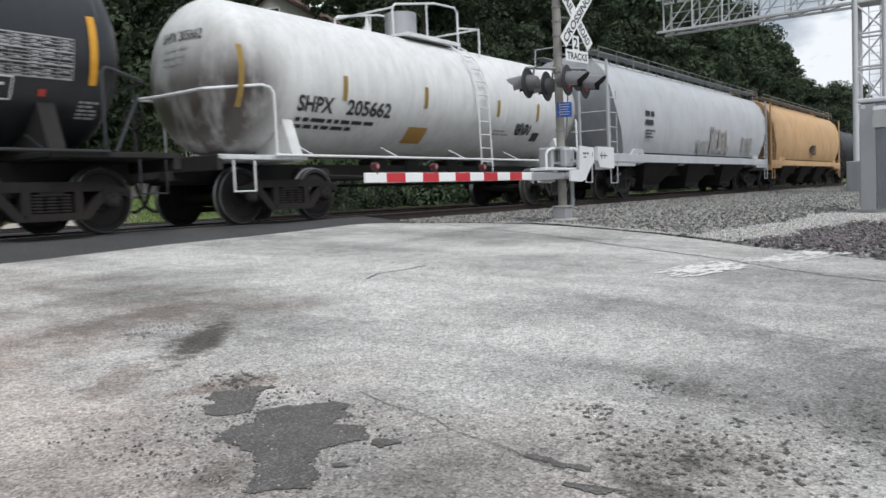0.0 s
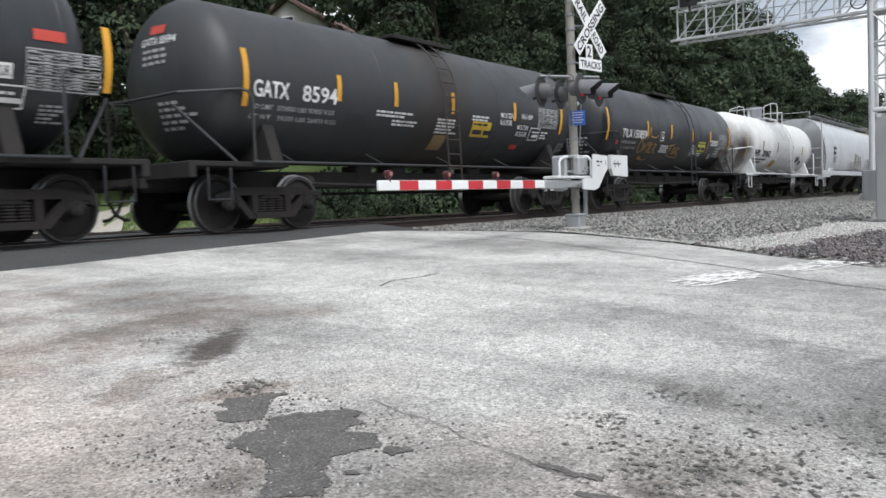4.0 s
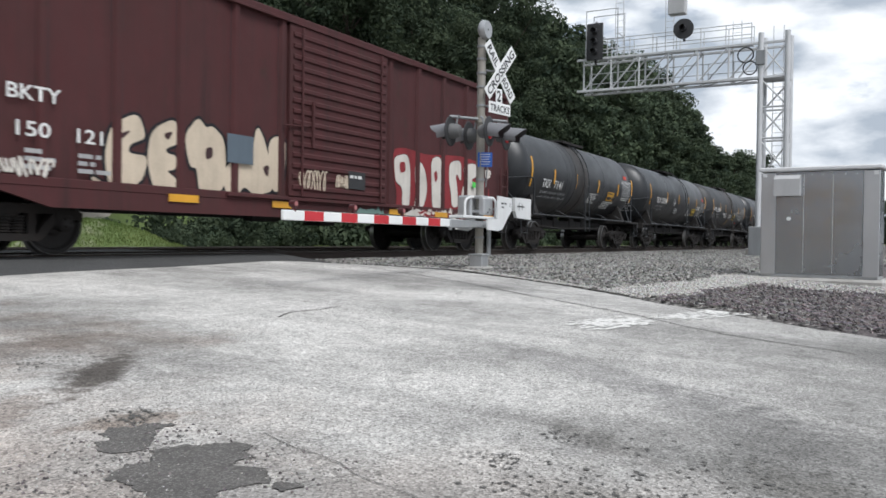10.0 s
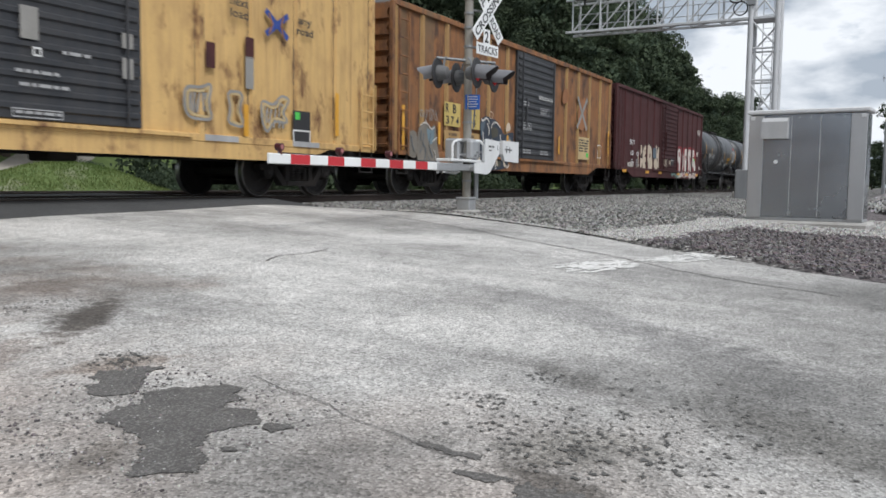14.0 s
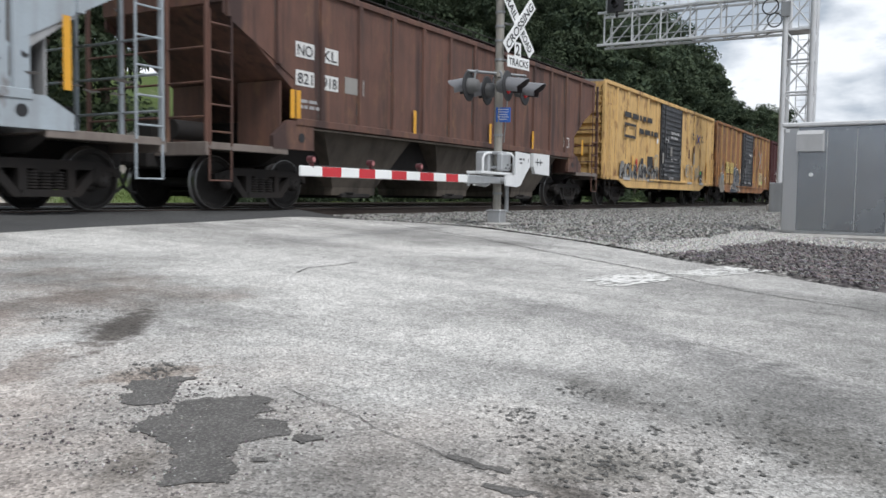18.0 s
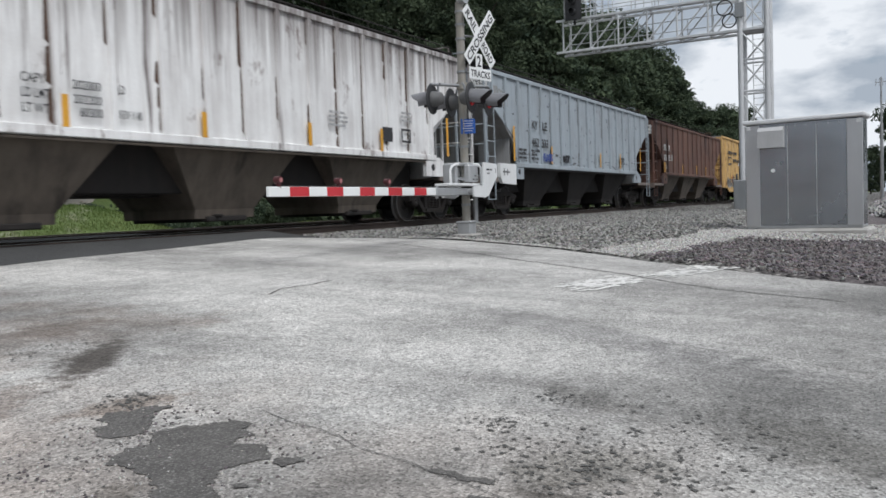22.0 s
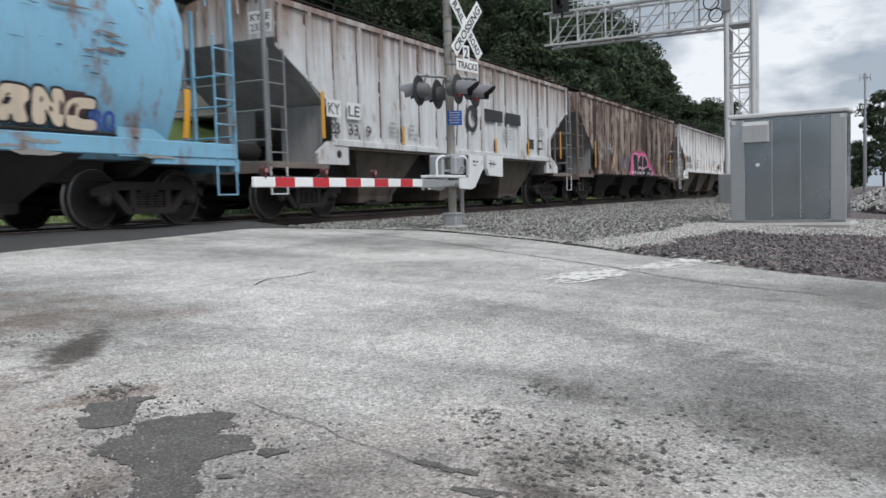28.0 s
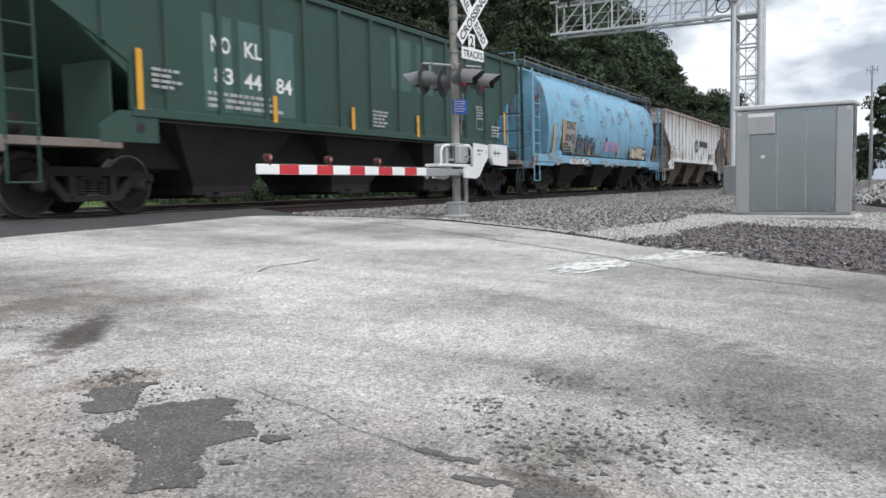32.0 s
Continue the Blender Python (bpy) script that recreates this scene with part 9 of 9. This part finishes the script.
graffiti(c, -4.9, 1.5, 2.9, 0.7, 6, f, [("spray_black", 0.025)], 242)
sprayed_blocks(c, -5.2, 1.08, 2.2, 0.2, 8, lambda x, z: (x, -1.532, z), None, "spray_black", "letter_white", "spray_black", 143, 0.03)
sprayed_blocks(c, 3.0, 1.45, 2.6, 0.5, 5, f, None, "spray_black", "spray_cream", "spray_black", 144, 0.05)
graffiti(c, -0.9, 1.6, 2.0, 0.5, 5, f, [("spray_pink", 0.015)], 145)
plate(c, 4.98, 1.62, 0.42, 0.34, f, "spray_dark")
letters(c, "80", 5.45, 1.44, 0.3, f, "letter_blue", width=0.48, bold=0.02)
plate(c, -0.75, 2.02, 0.2, 0.2, f, "letter_black")
scratches(c, f, -6.9, 6.5, 1.5, 3.6, 55, "letter_black", 146, 0.3, 0.018)
for k, (xa, za) in enumerate(((-5.0, 3.2), (-3.2, 3.5), (-1.6, 2.9), (-0.6, 3.6), (0.9, 3.1), (2.2, 3.5), (3.4, 2.9), (4.6, 3.4), (5.3, 2.6), (-4.2, 2.6))):
    scratches(c, f, xa, xa + 0.55, za - 0.3, za + 0.3, 16, "rust_smear", 147 + k, 0.6, 0.025, "rust_smear", "brown horizontal rust smear")
scratches(c, lambda x, z: (x, -1.526, z), -7.5, 7.0, 1.05, 1.25, 60, "spray_gray", 148, 0.8, 0.07, "worn_patch", "rubbed pale patches")
for x, z1 in ((-6.85, 2.4), (-2.9, 1.9), (1.1, 1.9), (7.3, 2.2)):
    reflector(c, x, 1.42, z1, f, 0.13)
CARS.append(c)
c, h, bl, f = hopper_car("dark green covered hopper car with white lettering", -209.47, -227.95, "green", "under", 15, 4.1, 1.55, end_paint="green")
for x in (-5.12, -4.24, -3.4):
    plate(c, x, 1.68, 0.7, 1.62, flat_face(-1.474), "green_patch", "stencil_panel", "fresher green panel")
for w, x, z in (("NO", -4.93, 2.68), ("KL", -4.1, 2.68), ("83", -4.88, 2.16), ("44", -4.13, 2.13), ("84", -3.25, 2.13)):
    letters(c, w, x, z, 0.28, flat_face(-1.482), "letter_white", width=0.46, bold=0.02)
bars(c, -5.05, 1.95, 2.2, 3, 0.06, flat_face(-1.482), "letter_dim", 151)
plate(c, 0.9, 2.6, 0.9, 1.2, flat_face(-1.474), "green_patch", "stencil_panel", "fresher green panel")
plate(c, 2.1, 2.6, 0.8, 1.2, flat_face(-1.474), "green_patch", "stencil_panel", "fresher green panel")
bars(c, -6.3, 2.2, 0.55, 4, 0.05, proud, "letter_dim", 152)
bars(c, 0.0, 2.0, 0.5, 5, 0.045, proud, "letter_dim", 153)
for x, z0, z1 in ((-6.6, 1.58, 2.5), (-3.42, 1.57, 2.06), (-0.84, 1.57, 2.05), (1.96, 1.54, 2.06), (4.02, 1.56, 2.06), (7.2, 1.58, 2.5)):
    reflector(c, x, z0, z1, proud, 0.12)
frame_box(c, 5.3, 1.9, 0.42, 0.3, proud, "letter_dim", 0.02)
plate(c, 4.3, 1.86, 0.45, 0.26, flat_face(-1.474), "under", "stencil_panel", "dark rubbed panel")
bars(c, 5.3, 2.5, 0.45, 5, 0.045, proud, "letter_dim", 154)
bars(c, 6.3, 2.0, 0.5, 4, 0.05, proud, "letter_dim", 155)
CARS.append(c)


# ---- trees, bushes, grass and the hillside house ----
def crown_mesh(seed, height, width, base, leaves, size):
    """Leaves in many small clumps round limb ends, with gaps between."""
    rnd = random.Random(seed)
    clumps = []
    for _ in range(120):
        k = rnd.random()
        z = base + (height - base) * (0.03 + 0.95 * k)
        r = width * math.sqrt(max(1 - ((k - 0.42) / 0.62) ** 2, 0.05)) * rnd.uniform(0.35, 1.0)
        a = rnd.uniform(0, 6.283)
        clumps.append((r * math.cos(a), r * math.sin(a), z, rnd.uniform(0.45, 1.0) ** 1.3 * width * 0.3))
    n = leaves
    rng = np.random.default_rng(seed)
    pick = rng.integers(0, len(clumps), n)
    c = np.array(clumps)[pick]
    d = rng.normal(size=(n, 3))
    d /= np.linalg.norm(d, axis=1)[:, None]
    rad = c[:, 3] * rng.uniform(0.3, 1.0, n) ** 0.35
    p = c[:, :3] + d * rad[:, None] * np.array([1.15, 1.15, 0.75])
    nrm = d + rng.normal(size=(n, 3)) * 0.5 + np.array([0, 0, 0.4])
    nrm /= np.linalg.norm(nrm, axis=1)[:, None]
    t = np.cross(nrm, rng.normal(size=(n, 3)))
    t /= np.linalg.norm(t, axis=1)[:, None]
    b = np.cross(nrm, t)
    s = size * rng.uniform(0.6, 1.4, n)[:, None]
    v = np.stack([p - t * s, p + b * s * 0.55 + nrm * s * 0.15, p + t * s, p - b * s * 0.55 + nrm * s * 0.15], 1).reshape(-1, 3)
    me = bpy.data.meshes.new("crown")
    me.from_pydata(v.tolist(), [], [(4 * i, 4 * i + 1, 4 * i + 2, 4 * i + 3) for i in range(n)])
    me.materials.append(M["leaf"])
    return me, clumps


def trunk_mesh(seed, height, clumps, r):
    rnd = random.Random(seed)
    s = Shape()
    pts = [Vector((0, 0, -0.5))]
    for k in range(1, 6):
        pts.append(Vector((rnd.uniform(-0.15, 0.15) * k, rnd.uniform(-0.15, 0.15) * k, height * 0.8 * k / 5)))
    for k in range(5):
        s.rod(pts[k], pts[k + 1], r * (1 - k / 6), 9, r * (1 - (k + 1) / 6))
    for c in clumps[::6]:
        k = min(int(c[2] / (height * 0.8) * 5 * 0.75), 4)
        s.rod(pts[k].lerp(pts[k + 1], 0.5), Vector(c[:3]), r * 0.25, 5, 0.03)
    me = s.mesh("trunk", 60)
    me.materials.append(M["bark"])
    return me


TREES = []
for k, (hgt, wid, base, lv) in enumerate(((17, 4.6, 1.2, 33000), (15, 4.2, 0.9, 31000), (19, 5.0, 1.6, 35000), (12, 3.8, 0.8, 9000), (18, 4.8, 2.5, 9000), (20, 5.2, 3.0, 9000))):
    cm, cl = crown_mesh(200 + k, hgt, wid, base, lv, 0.125 if lv > 10000 else 0.27)
    TREES.append((cm, trunk_mesh(300 + k, hgt, cl, 0.24), hgt))


def tree(kind, x, y, scale, turn, label="broad dark green leafy tree at the edge of the woods"):
    cm, tm, _ = TREES[kind]
    t = tagged(new("tree"), label, "tree", "trees behind the tracks")
    t.matrix_basis = pose(x, y, land_z(x, y) - 0.1, 0, 0, turn) @ Matrix.Scale(scale, 4)
    part("trunk", tm, None, t)
    part("crown", cm, None, t)
    return t


rnd = random.Random(77)
x = 6.0
while x < 190:
    y = 27 + rnd.uniform(-1.5, 1.5) + (3 if x < 22 else 0)
    if not (6 < x < 14) and not (24.5 < x < 31.5):
        tree(rnd.choice((0, 1, 2, 1) if x < 66 else (3, 4, 5, 4)), x, y, rnd.uniform(0.88, 1.08) * (1.0 if x < 66 else 0.84), rnd.uniform(0, 360))
    x += rnd.uniform(3.6, 5.2) * (1 if x < 80 else 1.5)
x = 2.0
while x < 150:
    y = 35 + rnd.uniform(-2, 2)
    if not (32 < x < 41.5):
        tree(rnd.choice((4, 5)), x, y, rnd.uniform(0.95, 1.15) * (1.0 if x < 60 else 1.08), rnd.uniform(0, 360))
    x += rnd.uniform(5, 7)
x = 10.0
while x < 100:
    tree(rnd.choice((4, 5)), x, 54 + rnd.uniform(-3, 3), rnd.uniform(0.9, 1.1), rnd.uniform(0, 360), "tall tree on the wooded hillside")
    x += rnd.uniform(7, 9)
for x, y, sc in ((78, -3.5, 0.72), (84, -9, 0.8), (80, -15, 0.75), (90, -20, 0.85), (120, -1, 0.7), (112, -27, 0.9), (150, -6, 0.75), (158, -13, 0.8), (146, -22, 0.8), (160, -30, 0.85), (150, -40, 0.9), (210, 10, 0.9), (200, 22, 0.9), (225, 16, 1.0), (240, 5, 1.0), (140, -52, 0.9)):
    tree(rnd.choice((3, 4)), x, y, sc, rnd.uniform(0, 360), "distant tree beyond the tracks")


# unseen trees added behind the road to darken the metal hut's reflection
for x, y, sc in ((-34, -9, 0.3), (-36, -5, 0.34), (-35, -1, 0.3), (-33, 3, 0.32), (-36, 7, 0.3), (-38, -14, 0.36), (-35, -20, 0.3)):
    tree(rnd.choice((3, 4, 5)), x, y, sc, rnd.uniform(0, 360), "unseen leafy tree added for the reflection in the hut")


def bush_mesh(seed, r, leaves, size):
    rng = np.random.default_rng(seed)
    lobes = rng.uniform(-1, 1, (14, 3)) * np.array([r, r * 0.7, r * 0.35]) + np.array([0, 0, r * 0.5])
    c = lobes[rng.integers(0, 14, leaves)]
    d = rng.normal(size=(leaves, 3))
    d /= np.linalg.norm(d, axis=1)[:, None]
    p = c + d * (r * 0.45 * rng.uniform(0.3, 1, leaves) ** 0.5)[:, None]
    p[:, 2] = np.abs(p[:, 2])
    nrm = d + rng.normal(size=(leaves, 3)) * 0.6
    nrm /= np.linalg.norm(nrm, axis=1)[:, None]
    t = np.cross(nrm, rng.normal(size=(leaves, 3)))
    t /= np.linalg.norm(t, axis=1)[:, None]
    b = np.cross(nrm, t)
    s = size * rng.uniform(0.5, 1.3, leaves)[:, None]
    v = np.stack([p - t * s, p + b * s * 0.5, p + t * s, p - b * s * 0.5], 1).reshape(-1, 3)
    me = bpy.data.meshes.new("bush")
    me.from_pydata(v.tolist(), [], [(4 * i, 4 * i + 1, 4 * i + 2, 4 * i + 3) for i in range(leaves)])
    me.materials.append(M["leaf"])
    return me


BUSHES = [bush_mesh(400 + k, 1.3, 2600, 0.11) for k in range(3)]
x = 20.5
while x < 120:
    ob = part("bush", BUSHES[rnd.randrange(3)], None, None, m=pose(x, 21.5 + rnd.uniform(-0.8, 2.0), land_z(x, 21.5) - 0.15, 0, 0, rnd.uniform(0, 360)) @ Matrix.Scale(rnd.uniform(0.8, 1.5), 4))
    tagged(ob, "low leafy green bush beside the tracks", "bush", "bushes along the tracks")
    x += rnd.uniform(1.3, 2.4) * (1 if x < 50 else 2)


for x, y, k in ((17.6, 19.4, 0.34), (18.6, 20.2, 0.5), (19.6, 19.6, 0.42), (20.4, 20.6, 0.6), (16.6, 20.9, 0.28), (21.6, 19.8, 0.5), (22.8, 20.4, 0.7), (24.2, 19.8, 0.55)):
    ob = part("bush", BUSHES[rnd.randrange(3)], None, None, m=pose(x, y, land_z(x, y) - 0.1, 0, 0, rnd.uniform(0, 360)) @ Matrix.Scale(k, 4))
    tagged(ob, "knee-high green weeds beside the tracks", "weeds", "weeds along the tracks")


def grass_blades(count, place, h, label, seed):
    rng = random.Random(seed)
    s = Shape()
    for _ in range(count):
        x, y = place(rng)
        a, hh = rng.uniform(0, 6.28), h * rng.uniform(0.5, 1.4)
        z = ground_z(x, y) - 0.02
        dx, dy = math.cos(a) * 0.018, math.sin(a) * 0.018
        lx, ly = rng.uniform(-0.4, 0.4) * hh, rng.uniform(-0.4, 0.4) * hh
        k = len(s.v)
        s.v += [(x - dx, y - dy, z), (x + dx, y + dy, z), (x + lx, y + ly, z + hh)]
        s.f.append((k, k + 1, k + 2))
    me = bpy.data.meshes.new("grass")
    me.from_pydata(s.v, [], s.f)
    me.materials.append(M["grass"])
    return tagged(part("grass", me, None), label, "grass", kind="stuff")


def verge(r):
    while True:
        x, y = r.uniform(4, 30), 18.6 + r.random() ** 1.4 * 9
        if abs(x - drive_x(y)) > 1.9:
            return x, y


def drive_x(y):
    return 6.5 + (y - 13.5) * 0.55 + (y - 13.5) ** 2 * 0.022


grass_blades(90000, verge, 0.07, "mown green grass bank beyond the tracks", 8)

drive = Shape()
n = 26
for k in range(n):
    y = 18.3 + 18 * k / (n - 1)
    for off in (-1.9, -1.0, 0, 1.0, 1.9):
        xx = drive_x(y) + off + 0.2 * noise.noise((y, off, 0))
        drive.v.append((xx, y, ground_z(xx, y) + 0.05 - abs(off) * 0.012))
drive.f = [(k * 5 + i, k * 5 + i + 1, (k + 1) * 5 + i + 1, (k + 1) * 5 + i) for k in range(n - 1) for i in range(4)]
M["soil"] = weathered("pale_gravel_soil", (0.42, 0.39, 0.34), dirt=(0.24, 0.21, 0.17), dirt_amount=0.5, streak=0.0, rough=0.95, bump=0.6)
tagged(part("gravel_drive", drive, M["soil"], smooth=180), "pale gravel drive climbing away beyond the crossing", "drive", kind="structure")

marker = tagged(part("marker_post", Shape().rod((0, 0, 0), (0, 0, 0.85), 0.05, 10).rod((0, 0, 0.85), (0, 0, 0.9), 0.05, 10, 0.02), M["marker_yellow"], smooth=40), "yellow plastic marker post in the grass", "marker post")
marker.matrix_basis = pose(11.6, 21.0, land_z(11.6, 21.0) - 0.05)


def house(x, y, rz):
    z = land_z(x, y)
    hs = tagged(new("house"), "pale house with a brown shingle roof among trees on the hill", "house")
    hs.matrix_basis = pose(x, y, z, 0, 0, rz)
    wall = Shape().box((-5, -4, -1), (5, 4, 5.4)).prism([(-4, 5.4), (4, 5.4), (0, 8.0)], -5, 5)
    part("wall", wall, M["siding"], hs)
    roof = part("roof", Shape().prism([(-4.6, 5.05), (-4.6, 5.25), (0, 8.35), (4.6, 5.25), (4.6, 5.05), (0, 8.1)], -5.5, 5.5), M["roof"], hs, "brown shingle gable roof")
    part("chimney", Shape().slab((2, 0.6, 7), (2.7, 1.3, 9.2), 0.03), M["roof"], roof)
    for xx in (-3, 0, 3):
        for zz in (1.2, 3.6):
            w = part("window", Shape().slab((xx - 0.55, -4.08, zz), (xx + 0.55, -4.0, zz + 1.3), 0.02), M["white_paint"], hs, "white framed window")
            part("pane", Shape().box((xx - 0.45, -4.1, zz + 0.1), (xx + 0.45, -4.085, zz + 1.2)), M["glass"], w)
    for zz in (5.9,):
        w = part("window", Shape().slab((-5.08, -0.5, zz), (-5.0, 0.5, zz + 1.0), 0.02), M["white_paint"], hs)
        part("pane", Shape().box((-5.1, -0.4, zz + 0.1), (-5.085, 0.4, zz + 0.9)), M["glass"], w)


house(47.5, 46, 20)


def utility_pole(x, y, h, label, paint="wood_pole", arm=1.0):
    p = tagged(new("utility_pole"), label, "utility pole")
    p.matrix_basis = pose(x, y, land_z(x, y), 0, 0, 0)
    part("pole", Shape().rod((0, 0, -0.5), (0, 0, h * 0.62), 0.17, 10, 0.15).rod((0, 0, h * 0.62), (0, 0, h), 0.1, 10, 0.07), M[paint], p, smooth=40)
    part("crossarm", Shape().slab((-0.05, -arm, h - 0.5), (0.05, arm, h - 0.42), 0.01), M[paint], p)
    for y0 in (-0.9 * arm, -0.3 * arm, 0.3 * arm, 0.9 * arm):
        part("insulator", Shape().rod((0, y0, h - 0.8), (0, y0, h - 0.1), 0.025, 8), M["galv"], p)


utility_pole(90, 0.9, 11.5, "tall thin gray steel mast with a small antenna", "galv", 0.5)
utility_pole(44, 29.5, 12, "wooden utility pole among the trees")

M["stone_heap"] = stone_material("gray_heap_stone", ((0.16, 0.155, 0.15), (0.5, 0.485, 0.46)))
# heap of spare ballast beyond the hut
heap = Shape()
heap_rnd = random.Random(9)
for _ in range(9000):
    u, a = heap_rnd.random() ** 0.6, heap_rnd.uniform(0, 6.28)
    hx, hy = 25 + 5.5 * u * math.cos(a), -2.2 + 3.0 * u * math.sin(a)
    hz = land_z(hx, hy) + 0.95 * (1 - u) ** 0.7 + 0.1 * noise.noise((hx, hy, 0))
    r = heap_rnd.uniform(0.025, 0.075)
    heap.rod((hx - r, hy, hz - r * 0.4), (hx + r * 0.8, hy + r * 0.5, hz + r * 0.5), r * 0.9, 5, r * 0.5)
tagged(part("ballast_heap", heap, M["stone_heap"]), "long low heap of pale crushed stone beyond the hut", "stone heap", kind="stuff")


# ---- what moves ----
SPEED = [(0, 6.66), (8, 7.03), (16, 7.33), (22, 7.62), (26, 7.73), (32, 7.8)]


def pace(t):
    for (t0, v0), (t1, v1) in zip(SPEED, SPEED[1:]):
        if t <= t1:
            return v0 + (v1 - v0) * (t - t0) / (t1 - t0)
    return SPEED[-1][1]


def rolled():
    """Metres travelled by the train at each thirtieth of a second."""
    out = [0.0]
    for k in range(32 * FPS):
        out.append(out[-1] + pace((k + 0.5) / FPS) / FPS)
    return out


def motions():
    way = rolled()
    for car in CARS:
        walk(car, [(t / 2, pose(car["mid"] + way[round(t / 2 * FPS)], TRACK_Y, 0)) for t in range(65)])
    shared = {}
    for wheelset, side in WHEELSETS:
        if side not in shared:
            walk(wheelset, [(k / FPS, pose(side * 0.889, 0, 0.457, 0, math.degrees(way[k] / 0.457) % 360, 0)) for k in range(0, 32 * FPS + 1, 2)])
            shared[side] = wheelset.animation_data
        else:
            wheelset.rotation_mode = "QUATERNION"
            keys = wheelset.animation_data_create()
            keys.action = shared[side].action
            keys.action_slot = shared[side].action_slot


motions()
